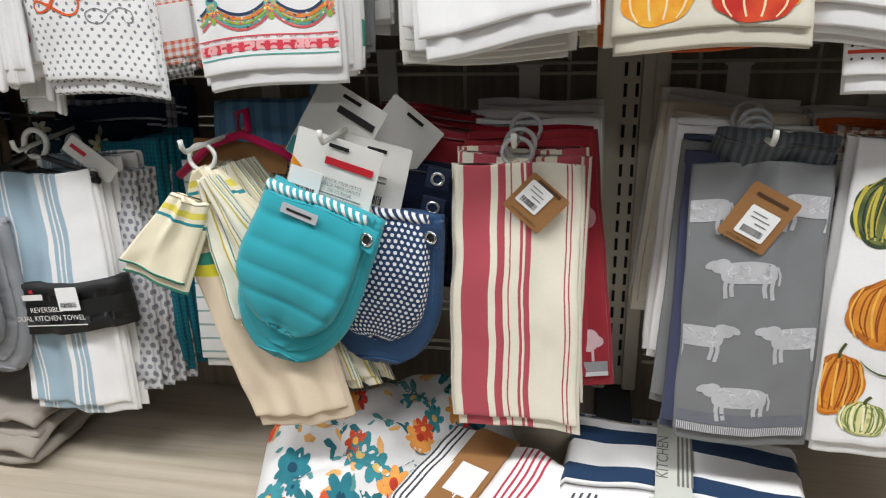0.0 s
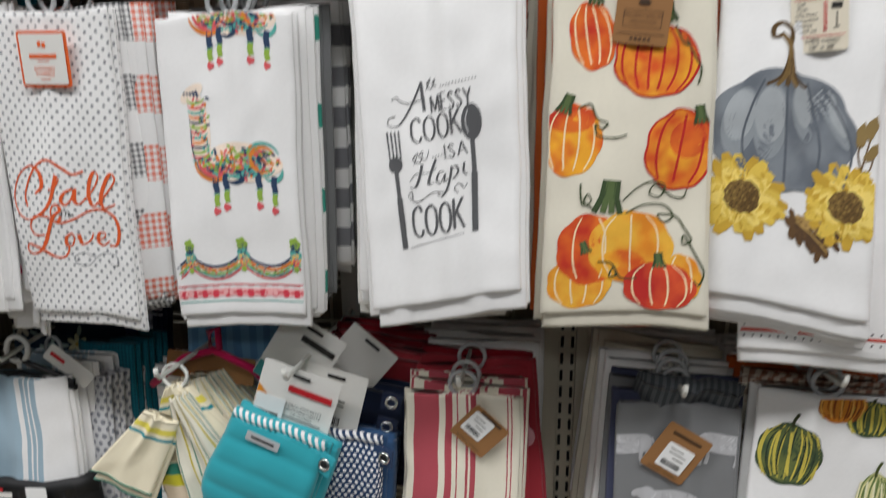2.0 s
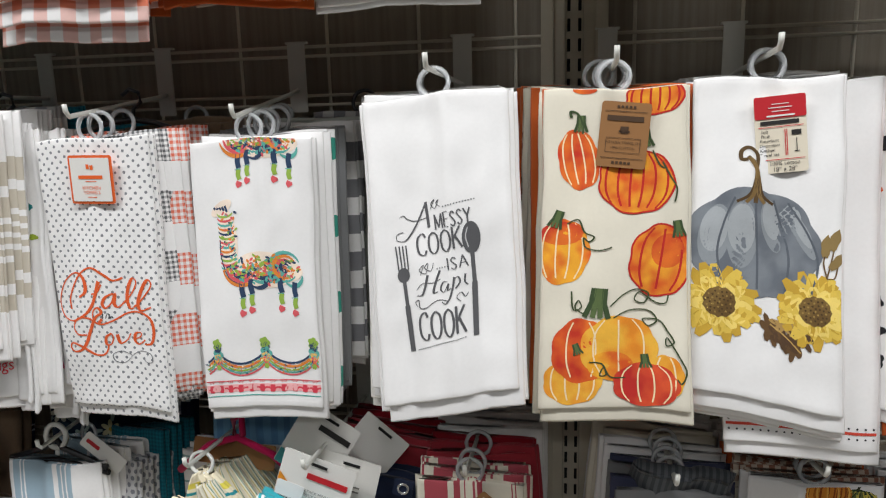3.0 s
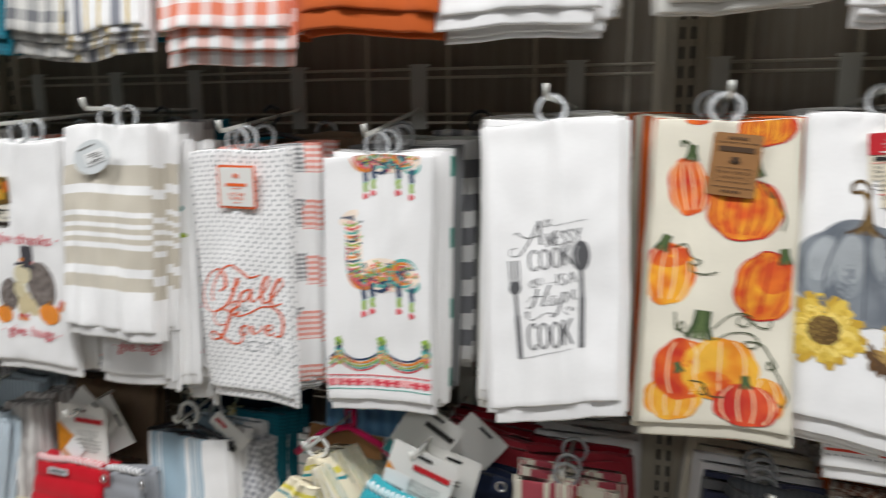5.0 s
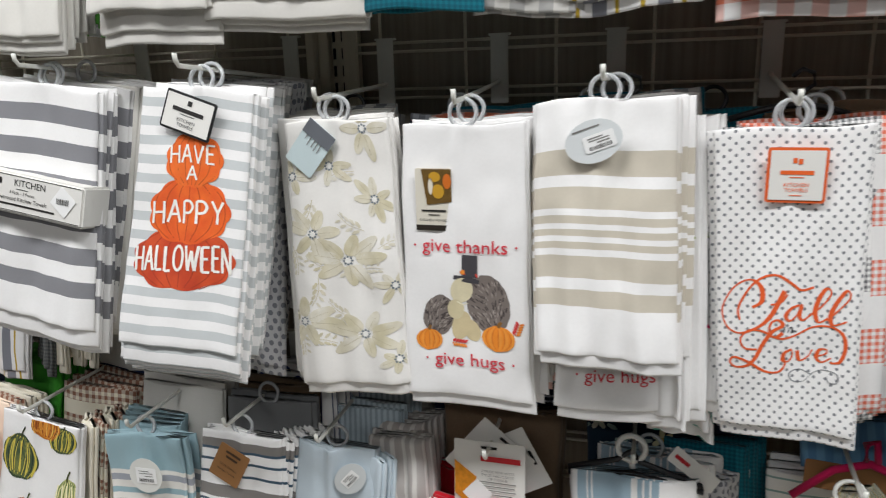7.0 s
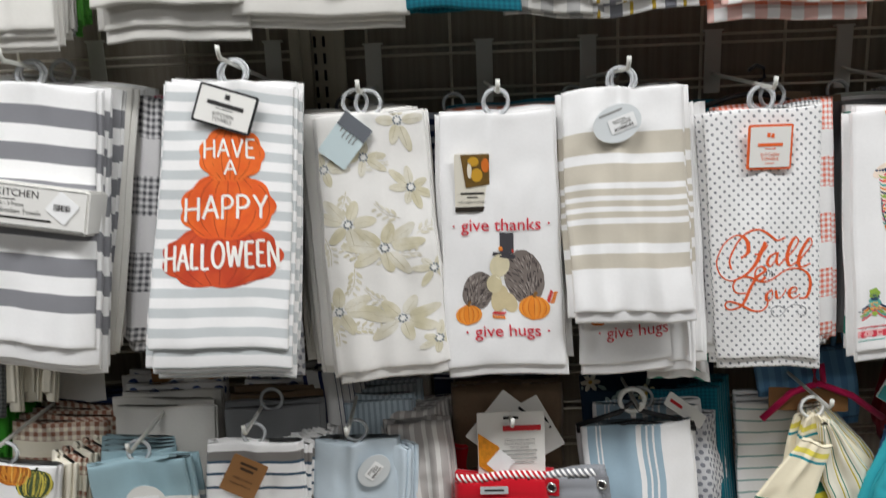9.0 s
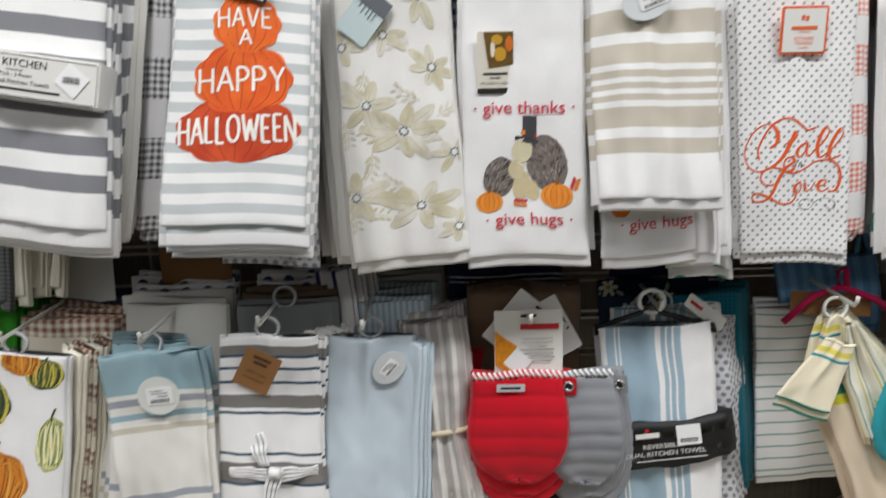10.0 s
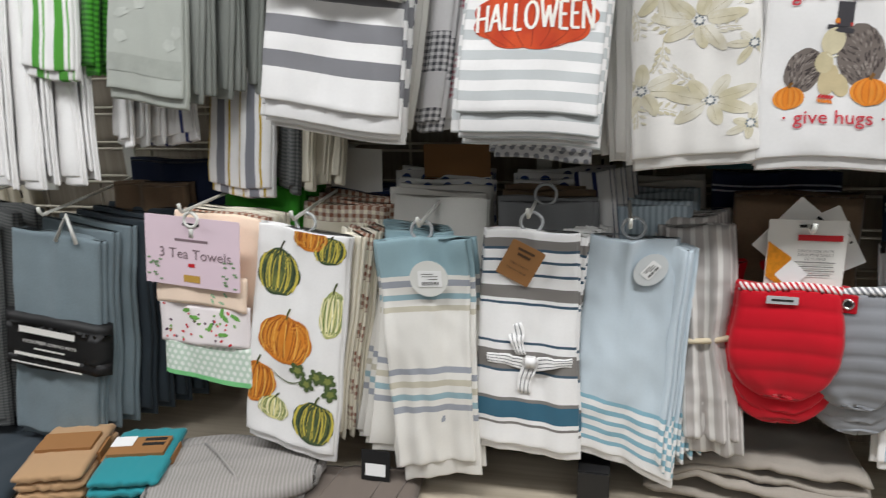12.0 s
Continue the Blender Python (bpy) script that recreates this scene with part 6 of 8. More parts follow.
def lpose(x, z, y, lean=0.0, yaw=0.0, tilt=-8.0, drop=0.94):
    """A cloth of the lower row, a little shorter than its pattern."""
    return fpose(x, z, y, lean, yaw, tilt) @ Matrix.Diagonal((1, 1, drop, 1))


PB, PD, PL, PST = (214, 130, 36), (150, 74, 20), (238, 182, 84), (70, 78, 34)
GB_, GD_, GL_ = (66, 84, 54), (34, 50, 34), (206, 190, 80)
CB_, CD_, CL_ = (224, 216, 150), (110, 130, 70), (244, 238, 200)


def gourds(P, s=1.0):
    """Orange, green and cream gourds with leaves."""
    for cx, cy, rx, ry, c, st in ((-0.032, 0.07, 0.032, 0.036, (GB_, GD_, GL_), (50, 54, 30)), (0.042, 0.024, 0.024, 0.02, (GB_, GD_, GL_), (50, 54, 30)), (0.012, 0.008, 0.024, 0.02, (PB, PD, PL), None), (-0.014, 0.172, 0.04, 0.038, (PB, PD, PL), PST), (0.052, 0.118, 0.018, 0.036, (CB_, CD_, CL_), PST), (-0.054, 0.252, 0.026, 0.034, (PB, PD, PL), PST), (-0.026, 0.288, 0.023, 0.019, (CB_, CD_, CL_), PST), (0.036, 0.292, 0.032, 0.034, (GB_, GD_, GL_), PST), (-0.022, 0.346, 0.034, 0.026, (GB_, GD_, GL_), PST), (0.058, 0.36, 0.016, 0.03, (CB_, CD_, CL_), None)):
        if cy * s + ry < P.sh.h + 0.02:
            y = min(cy * s, P.sh.h - ry * s - 0.002)
            base, dark, light = c
            wash_pumpkin(P, cx * s, y, rx * s, ry * s, ("wash", base, tuple((p + q) // 2 for p, q in zip(base, dark))), light if base == GB_ else dark, 5, 1 + P.n, False, 7)
            wash_pumpkin(P, cx * s + 0.001, y, rx * s * 0.9, ry * s * 0.9, ("wash", base, tuple((p * 2 + q) // 3 for p, q in zip(base, light))), dark, 5, 1.6 + P.n, False, 5)
            for k in range(5):
                q = (k - 2) * 0.36
                P.stroke(light, [(cx * s + rx * s * q * 1.0, y - ry * s * 0.7), (cx * s + rx * s * q * 1.25, y), (cx * s + rx * s * q, y + ry * s * 0.7)], 0.0008, 0.0030 if base == GB_ else 0.0020, 5 + P.n)
            if st:
                P.stroke(st, [(cx * s, y - ry * s * 0.86), (cx * s + 0.001, y - ry * s * 1.1), (cx * s + 0.005, y - ry * s * 1.35)], 0.0030, 0.0042, 7 + P.n)
            P.n += 3
    for cx, cy in ((0.02, 0.232), (0.036, 0.216), (0.052, 0.22), (0.056, 0.24), (0.006, 0.214)):
        P.blob((74, 92, 50), cx * s, cy * s, 0.011 * s, 0.011 * s, 20, lobes=5, depth=0.5, n=20, lift=34)
        P.blob((128, 136, 70), cx * s, cy * s, 0.005 * s, 0.005 * s, 20, lobes=5, depth=0.5, n=14, lift=36)
    P.curl((80, 92, 44), -0.01 * s, 0.208 * s, 0.03 * s, 30, 150, 0.0016, 0, 33)


sh = Sheet(0.138, 0.335, lambda t: 1 + 0.05 * t, 0.002, 1.2, 301)
t = towel(sh, C_WAFFLE, lpose(0.54, 0.952, 0.97, -1.5), "white waffle towel printed with orange and green gourds", 4, 0.02)
P = Print(sh)
gourds(P, 1.05)
P.done(t)
rank(0.54, 0.952, 0.97, ZB, [(3, 0.14, 0.335, C_BROWN, "cream towel with a rust print"), (2, 0.14, 0.33, C_ORANGE, "burnt orange towel on the hook"), (2, 0.14, 0.31, C_WIDE, "white towel with grey bands on the hook"), (3, 0.145, 0.3, C_WHITE, "white towel folded on the hook")], -1, dx=-0.001)
rank(0.70, 0.93, 0.98, ZB, [(4, 0.13, 0.3, C_GREY, "grey woven towel on the hook"), (4, 0.13, 0.3, C_WHITE, "white towel folded on the hook")], 0, start=0)

# grey jacquard towel with pale woven shapes
sh = Sheet(0.128, 0.308, lambda t: 1 + 0.0 * t, 0.0018, 1.0, 311)
t = towel(sh, C_GREY, lpose(0.387, 0.93, 0.97, 0.4), "grey jacquard towel with pale woven shapes and a fringed hem", 4, 0.018, CLEAR)
P = Print(sh)
PGY = (188, 188, 190)


def pale_block(P, cx, cy, s, flip=1):
    """A plain rounded block on four short bars."""
    P.blob(PGY, cx, cy, 0.027 * s, 0.0125 * s, flip * 3, n=36, lift=1, fn=lambda a: (abs(math.cos(a)) ** 4 + abs(math.sin(a)) ** 4) ** -0.22)
    P.blob(PGY, cx + flip * 0.027 * s, cy - 0.007 * s, 0.010 * s, 0.008 * s, flip * 20, lift=1)
    P.blob(PGY, cx + flip * 0.036 * s, cy - 0.0085 * s, 0.0075 * s, 0.0045 * s, flip * 25, lift=1)
    for q, l in ((-0.023, 0.029), (-0.016, 0.027), (0.015, 0.028), (0.021, 0.030)):
        P.ribbon(PGY, [(cx + q * s * flip, cy + 0.006 * s), (cx + (q + 0.001) * s * flip, cy + 0.017 * s), (cx + (q - 0.001) * s * flip, cy + l * s)], 0.0042 * s, 1)
    P.ribbon(PGY, [(cx - flip * 0.027 * s, cy - 0.008 * s), (cx - flip * 0.030 * s, cy + 0.002 * s), (cx - flip * 0.029 * s, cy + 0.013 * s)], 0.0024 * s, 1)
    for k in range(26):
        P.rect((204, 204, 206) if k % 2 else (170, 170, 173), cx + rr.uniform(-0.02, 0.02) * s, cy + rr.uniform(-0.009, 0.009) * s, 0.006 * s, 0.0012, rr.uniform(0, 180), 2, 2)


for cx, cy, f in ((-0.048, 0.05, -1), (0.046, 0.044, 1), (-0.004, 0.118, -1), (-0.046, 0.192, 1), (0.044, 0.190, -1), (-0.002, 0.262, -1)):
    pale_block(P, cx * 1.08, cy, 0.98, f)
P.rect((112, 114, 122), 0, 0.289, 0.127, 0.014, lift=1, n=10)
for i in range(60):
    P.rect((208, 208, 212), -0.062 + i * 0.0021, 0.302, 0.010, 0.001, 90, 2, 2)
P.done(t)
tag(t, sh, 0.0, 0.058, 0.052, 0.064, 30, KRAFT, sticker=(0.002, -0.006, 0.031, 0.033), rows=[(None, 0, 0.022, (0.034, 0.0034)), ("KITCHEN TOWELS", 0.0, -0.028, 0.0042)], label="brown kraft tag with a price sticker", turn=0, lift=0.008)
rank(0.387, 0.93, 0.97, ZB, [(1, 0.135, 0.31, C_NAVYW, "slate blue waffle towel on the hook"), (1, 0.135, 0.30, C_GREY, "grey jacquard towel on the hook"), (1, 0.135, 0.31, C_NAVYW, "slate blue waffle towel on the hook"), (2, 0.14, 0.27, C_WHITE, "white figured towel folded on the hook"), (2, 0.14, 0.25, C_CREAM, "cream towel folded on the hook"), (3, 0.14, 0.24, C_WHITE, "white figured towel folded on the hook")], 0, dx=-0.0008, dlean=-0.7, lift=0.004)
bm = bmesh.new()
uvl = bm.loops.layers.uv.new("UVMap")
sh = Sheet(0.10, 0.05, None, 0.006, 1.3, 315)
leaf(bm, uvl, sh, 0.02, 0, 14, 8)
ob = mesh_ob("folded_towel", bm, C_GREYDK)
ob.matrix_world = pose(0.40, 0.985, 0.955, 20, 4, 0)
tagged(ob, "dark grey towel bunched on the hook", "kitchen towel", TOWELS)

# cream towel with red stripes
sh = Sheet(0.130, 0.31, lambda t: 1 + 0.05 * t, 0.0022, 1.3, 321)
t = towel(sh, C_REDST, lpose(0.148, 0.925, 0.97, 0.4), "cream towel with woven red stripes and a kraft tag", 4, 0.02, CLEAR)
tag(t, sh, 0.02, 0.044, 0.05, 0.05, 42, KRAFT, sticker=(-0.006, 0.004, 0.028, 0.03), rows=[("KITCHEN TOWELS", 0.0, -0.02, 0.004), (None, 0.0, 0.021, (0.03, 0.004))], label="brown kraft tag with a price sticker", lift=0.008)
rank(0.148, 0.925, 0.97, ZB, [(2, 0.133, 0.31, C_REDSTH, "cream towel with red stripes on the hook"), (2, 0.135, 0.295, C_RED, "red jacquard towel with a pale hem"), (1, 0.135, 0.26, C_REDDK, "deep red towel on the hook"), (4, 0.14, 0.25, C_WHITE, "white towel folded on the hook")], 0.5, dx=0.002, lift=0.004)
sh = Sheet(0.125, 0.30, None, 0.002, 1, 325)
t = towel(sh, C_RED, lpose(0.162, 0.945, 1.02, 6), "red jacquard towel with a pale figure and a grey hem", 3, 0.014, None)
P = Print(sh)
P.blob((222, 190, 194), 0.043, 0.252, 0.014, 0.013, 10, lobes=4, depth=0.3)
P.blob((222, 190, 194), 0.032, 0.238, 0.006, 0.014, -30)
P.rect((222, 190, 194), 0.046, 0.272, 0.014, 0.003, 90)
P.blob((206, 150, 158), 0.045, 0.10, 0.014, 0.022, 10, lobes=4, depth=0.3)
P.rect((150, 152, 156), 0, 0.286, 0.124, 0.013, n=10)
P.rect((214, 214, 216), 0, 0.296, 0.124, 0.006, n=10)
P.done(t)


# oven mitts
def mitt_prof(t):
    return 0.94 + 0.1 * min(1, t / 0.4) if t < 0.5 else 1.04 * math.sqrt(max(0.0005, 1 - ((t - 0.5) / 0.5) ** 2.3))


def mini_mitt(m, mat, rim, w, h, label, eye=1, quilt=0.03, thumb=True, badge=True, back=None):
    t = empty("oven_mitt", m, label, "oven mitt", "oven mitts on hooks")
    sh = Sheet(w * (0.93 if thumb else 1), h * (0.84 if thumb else 1), mitt_prof, 0.001, 1, 7, bow=0.012, quilt=quilt)
    bm = bmesh.new()
    uvl = bm.loops.layers.uv.new("UVMap")
    leaf(bm, uvl, sh, 0.014, 0, 20, 44)
    part("front_pad", bm, mat, t)
    s2 = Sheet(w * 1.03, h * 1.06, mitt_prof, 0.001, 1, 8, bow=0.004, quilt=0.009, crumple=0.001)
    bm = bmesh.new()
    uvl = bm.loops.layers.uv.new("UVMap")
    leaf(bm, uvl, s2, 0.016, 0.016, 14, 40, du=0.006)
    part("back_pad", bm, back or mat, t)
    if thumb:
        edge = [sh.at(-sh.w / 2, sh.h * (0.55 + 0.43 * i / 14)) for i in range(15)] + [sh.at(sh.w / 2, sh.h * (0.98 - 0.43 * i / 14)) for i in range(15)]
        part("lip_piping", tube(bmesh.new(), [p + Vector((0, 0.004, 0)) for p in edge], 0.0022, 6), mat, t)
    if thumb:
        s3 = Sheet(w * 0.97, h * 0.97, mitt_prof, 0.001, 1, 8, bow=0.006, quilt=quilt * 0.35)
        bm = bmesh.new()
        uvl = bm.loops.layers.uv.new("UVMap")
        leaf(bm, uvl, s3, 0.006, 0.0115, 14, 40, du=0.004)
        part("inner_pad", bm, back or mat, t)
    bm = bmesh.new()
    pts = [sh.at(-w / 2 + w * i / 14, 0.002) + Vector((0, 0.004, 0.001)) for i in range(15)]
    tube(bm, pts, 0.0062, 8)
    part("striped_rim", bm, rim, t, "striped bound rim")
    if badge:
        p = sh.at(-0.012 * eye, 0.017)
        bd = part("woven_badge", plate_mesh(rounded(0.04, 0.011, 0.001), 0.0006), card("grey_badge", (190, 192, 194)), t, "grey woven badge", smooth=False)
        bd.location = (p.x, p.y - 0.0035, p.z)
        writing(bd, "badge_bar", INKB, [(None, 0, 0, (0.028, 0.0028))], -0.0005)
    bm = boxed(-0.014, 0.014, -0.0015, 0.0015, -0.013, 0.013, bevel=0.0012)
    lp = part("hanging_loop", bm, mat, t, smooth=False)
    lp.matrix_basis = pose(eye * w * 0.5, 0.002, -0.018, 0, 0, -20 * eye)
    bm = bmesh.new()
    tube(bm, [(0.0062 * math.cos(a), 0, 0.0062 * math.sin(a)) for a in (6.28318 * i / 18 for i in range(18))], 0.0019, 6, True)
    ey = part("eyelet", bm, CHROME, lp, "chrome eyelet")
    ey.location = (0.003 * eye, -0.0024, 0)
    bm = plate_mesh(oval(0.009, 0.009, 14), 0.0004)
    part("eyelet_hole", bm, SLOT, lp, smooth=False).location = (0.003 * eye, -0.002, 0)
    return t, sh


C_AQUA = cloth("aqua_quilted", srgb(52, 164, 176), thread=0.0014, bump=0.5)
C_MITTR = cloth("red_quilted", srgb(190, 16, 34), thread=0.0014, bump=0.5)
C_MITTG = cloth("grey_quilted", srgb(140, 142, 146), thread=0.0014, bump=0.5)
C_SPOT = cloth("navy_white_spotted", srgb(40, 62, 96), dots=(0.0072, 0.0062, 0.0021, (0.8, 0.8, 0.8, 1)))
C_MITTN = cloth("navy_quilted", srgb(52, 84, 124), thread=0.0014)


def rim_mat(name, col):
    m, nt, b = nodes_of(name)
    tc = nt.nodes.new("ShaderNodeTexCoord")
    sp = put(nt, "ShaderNodeSeparateXYZ", [(0, tc.outputs["Object"])])
    f = calc(nt, "FRACT", calc(nt, "ADD", calc(nt, "MULTIPLY", calc(nt, "ADD", sp.outputs[0], calc(nt, "MULTIPLY", sp.outputs[2], 0.7)), 130.0), 40.0))
    worn(nt, b, blend(nt, calc(nt, "LESS_THAN", f, 0.5), WHITE, col), 30, 0.1, 0.3)
    b.inputs["Roughness"].default_value = 0.9
    return m


RIM_A, RIM_R = rim_mat("aqua_white_rim", srgb(52, 164, 176)), rim_mat("red_white_rim", srgb(190, 16, 34))
RIM_N = rim_mat("navy_rim", srgb(40, 62, 96))
mini_mitt(pose(-0.052, 0.935, 0.897, -6, 22, 0), C_AQUA, RIM_A, 0.118, 0.19, "aqua quilted mini oven mitt with a striped rim")
mini_mitt(pose(-0.004, 0.972, 0.872, 0, 6, 0), C_SPOT, RIM_N, 0.124, 0.188, "navy oven mitt with white spots", quilt=0.0, badge=False, back=C_MITTN)
mini_mitt(pose(-0.008, 1.003, 0.862, 2, 10, 0), C_MITTN, RIM_N, 0.13, 0.205, "navy ribbed mini oven mitt", quilt=0.012, badge=False)
hook(-0.03, 0.945, 0.958, ZB + 0.02, -0.012)


def header_card(m, w, h, label, brand, photo=True, rows=(), cut=0.0, foot=None):
    """A hanging header card with a punched slot."""
    ob = mesh_ob("header_card", plate_mesh(rounded(w, h, 0.002), 0.001, bend=0.03), CARDW, smooth=False)
    ob.matrix_world = m
    tagged(ob, label, "product card", "header cards")
    writing(ob, "slot", SLOT, [(None, 0, h * 0.42, (0.022, 0.004))], -0.0006)
    if brand:
        writing(ob, "brand_bar", brand, [(None, w * 0.16, h * 0.26, (w * 0.56, 0.008))], -0.0006)
    if rows:
        writing(ob, "lettering", INKG, rows, -0.0006)
    if photo:
        p = part("picture", plate_mesh([(-w / 2 + 0.001, -h * 0.3), (-w * 0.22, -h * 0.48), (-w * 0.18, -h * 0.02), (-w / 2 + 0.001, h * 0.2)], 0.0003), plain("fruit_picture", srgb(214, 136, 30), 0.4, scale=120, amount=0.9), ob, "orange fruit picture", smooth=False)
        p.location = (0, -0.0006, 0)
    if foot:
        p = part("foot_band", plate_mesh([(-w / 2 + 0.001, -h * 0.49), (w / 2 - 0.001, -h * 0.49), (w / 2 - 0.001, -h * 0.28), (-w / 2 + 0.001, -h * 0.28)], 0.0003), foot, ob, smooth=False)
        p.location = (0, -0.0006, 0)
    return ob


ROWS3 = [("2 PACK MINI MITTS", 0.012, 0.0075, 0.0052), ("DEUX MINI GANTS", 0.012, 0.002, 0.0052), ("DE CUISINE", 0.012, -0.0035, 0.0052), (None, 0.012, -0.008, (0.05, 0.0016)), (None, 0.012, -0.014, (0.046, 0.0016)), (None, 0.012, -0.02, (0.05, 0.0016)), (None, 0.012, -0.026, (0.04, 0.0016))]
hc = header_card(pose(-0.048, 0.962, 0.905, -4, 18, 0), 0.095, 0.105, "white header card of the aqua mitts", INKR, rows=ROWS3)
st = part("price_sticker", plate_mesh(rounded(0.036, 0.03, 0.002), 0.0003), STICK, hc, smooth=False)
st.location = (-0.028, -0.0012, -0.004)
barcode(hc, -0.028, -0.012, 0.026, 0.007, -0.0018, 9)
hc = header_card(pose(-0.012, 0.985, 0.892, -4, 14, 0), 0.075, 0.115, "white and orange header card of the navy mitts", None, False, rows=[(None, -0.004, 0.02, (0.04, 0.002)), (None, -0.004, 0.014, (0.04, 0.002))], foot=CORANGE)
writing(hc, "foot_lettering", CARDW, [("ISOLANT", 0.002, -0.044, 0.0145)], -0.0012)
barcode(hc, 0.0, -0.006, 0.03, 0.01, -0.0012, 10)
hc = header_card(pose(-0.05, 1.0, 0.955, -6, 32, 0), 0.08, 0.095, "white and teal header card on the hook", INKB, False, foot=card("teal_card", (60, 150, 150)))
header_card(pose(0.005, 1.03, 0.93, -6, 40, 0), 0.07, 0.10, "white header card with an orange foot", None, False, foot=CORANGE)
# red and navy mitts and holders behind
for x, y, z, rot, mt, lb in ((0.03, 1.05, 0.95, -20, C_RED, "bright red oven mitt lying on the hook"), (0.035, 1.085, 0.96, -12, C_REDDK, "deep red pot holder on the hook"), (0.055, 1.03, 0.905, -14, C_NAVY, "navy oven mitt on the hook"), (0.06, 1.065, 0.905, -10, C_NAVY, "navy oven mitt on the hook")):
    sh = Sheet(0.13, 0.15, mitt_prof, 0.002, 1, 9, bow=0.01, quilt=0.02)
    t = towel(sh, mt, pose(x, y, z, 10, rot * -0.5, 0), lb, 2, 0.026, None, "oven mitt", name="oven_mitt")
for x, z in ((0.062, 0.905), (0.055, 0.872)):
    lp = boxed(-0.013, 0.013, -0.0015, 0.0015, -0.012, 0.012, bevel=0.001)
    ob = tagged(mesh_ob("hanging_loop", lp, C_NAVY, smooth=False), "navy loop with a chrome eyelet", "loop")
    ob.matrix_world = pose(x, 1.0, z, 0, 12, 0)
    bm = bmesh.new()
    tube(bm, [(0.0065 * math.cos(a), -0.002, 0.0065 * math.sin(a)) for a in (6.28318 * i / 18 for i in range(18))], 0.002, 6, True)
    part("eyelet", bm, CHROME, ob, "chrome eyelet")

# pinched linen towel with coloured bands
sh = Sheet(0.12, 0.315, lambda t: 0.16 + 0.95 * min(1, t / 0.3) ** 0.9 - 0.16 * t, 0.005, 1.3, 331, skew=0.088, crumple=0.006, slant=0.1)
t = towel(sh, C_LIN, lpose(-0.205, 0.918, 0.955, 3), "natural linen towel with teal and yellow bands, pinched on its hook", 4, 0.026, RINGW, spread=0.007)
for i in range(4):
    sh = Sheet(0.10, 0.30, lambda t: 0.3 + 0.75 * min(1, t / 0.3), 0.006, 2.0, 335 + i, skew=0.05 + 0.012 * i)
    towel(sh, C_LINST, lpose(-0.195 + 0.006 * i, 0.915, 0.985 + 0.013 * i, 6), "cream towel with green and gold lines", 2, 0.014, None, fine=False)
sh = Sheet(0.15, 0.28, None, 0.002, 1.2, 339)
for i in range(3):
    towel(sh, C_STRIPC, lpose(-0.205 + 0.004 * i, 0.905 + 0.004 * i, 1.04 + 0.014 * i, 1), "white towel with thin green lines", 2, 0.012, None, fine=False)
hook(-0.19, 0.955, 0.944, ZB, -0.012)
towel(Sheet(0.062, 0.175, lambda t: 0.25 + 0.8 * min(1, t / 0.5), 0.006, 1.6, 345, skew=0.02, crumple=0.006), C_LINST, lpose(-0.195, 0.912, 0.94, 13), "cream towel with green and gold lines pinched on the hook", 3, 0.02, None)
towel(Sheet(0.075, 0.105, lambda t: 0.55 + 0.5 * t, 0.003, 0.8, 346, crumple=0.004, skew=-0.03), C_LIN, lpose(-0.210, 0.890, 0.93, -16), "linen towel corner with teal and yellow lines folded out", 2, 0.012, None)
bm = tube(bmesh.new(), [(-0.085, 0, -0.05), (-0.04, 0, -0.012), (0, 0, 0.0), (0.05, 0, -0.02), (0.095, 0, -0.055)], 0.0052, 8)
tube(bm, [(-0.004, 0, 0.0), (-0.006, 0, 0.024), (0.006, 0, 0.028), (0.008, 0, 0.002)], 0.0045, 8)
ob = tagged(mesh_ob("hanger", bm, cloth("raspberry_binding", srgb(186, 22, 78))), "raspberry bound holder edge looped on the hook", "pot holder")
ob.matrix_world = pose(-0.175, 1.03, 0.945, -10, 0, 0)
sh = Sheet(0.15, 0.12, None, 0.003, 1, 341, bow=0.008)
t = towel(sh, cloth("sky_blue_quilted", srgb(120, 170, 206), [(0, srgb(120, 170, 206)), (0.01, srgb(100, 148, 190))], "u", period=0.02), lpose(-0.165, 0.975, 1.075, 3, 0), "sky blue quilted pot holder with a hanging loop", 2, 0.02, None, "pot holder", name="pot_holder")
part("loop", tube(bmesh.new(), [(0.05, 0.01, -0.01), (0.055, 0.01, 0.03), (0.066, 0.01, 0.03), (0.072, 0.01, -0.01)], 0.004, 6), paint((110, 160, 200)), t)
tagged(mesh_ob("backing_card", plate_mesh(rounded(0.12, 0.034), 0.001), KRAFT, smooth=False), "brown backing card behind the towels", "card").matrix_world = pose(-0.185, 1.035, 0.918, -15, 4, 0)

# light blue striped towel with a black sleeve
sh = Sheet(0.155, 0.33, lambda t: 1 + 0.02 * t, 0.005, 1.5, 351, sag=0.002)
t = towel(sh, C_BLUEST, lpose(-0.452, 0.900, 0.99, 4.5, -6), "light blue and white striped towel in a black card sleeve", 5, 0.03, None)
bm = bmesh.new()
uvl = bm.loops.layers.uv.new("UVMap")
leaf(bm, uvl, Sheet(0.164, 0.068, None, 0.004, 1.5, 351, crumple=0.001), 0.042, 0, 20, 6, soft=False)
bd = part("card_sleeve", bm, CBLACK, t, "black card sleeve with white lettering")
bd.matrix_basis = pose(0.006, -0.012, -0.150, 0, -4, 0)
writing(bd, "lettering", CARDW, [(None, -0.03, -0.016, (0.034, 0.008)), ("REVERSIBLE", -0.012, -0.034, 0.0105), ("DUAL KITCHEN TOWEL", -0.008, -0.046, 0.0105), (None, 0, -0.056, (0.1, 0.0015))], -0.0055)
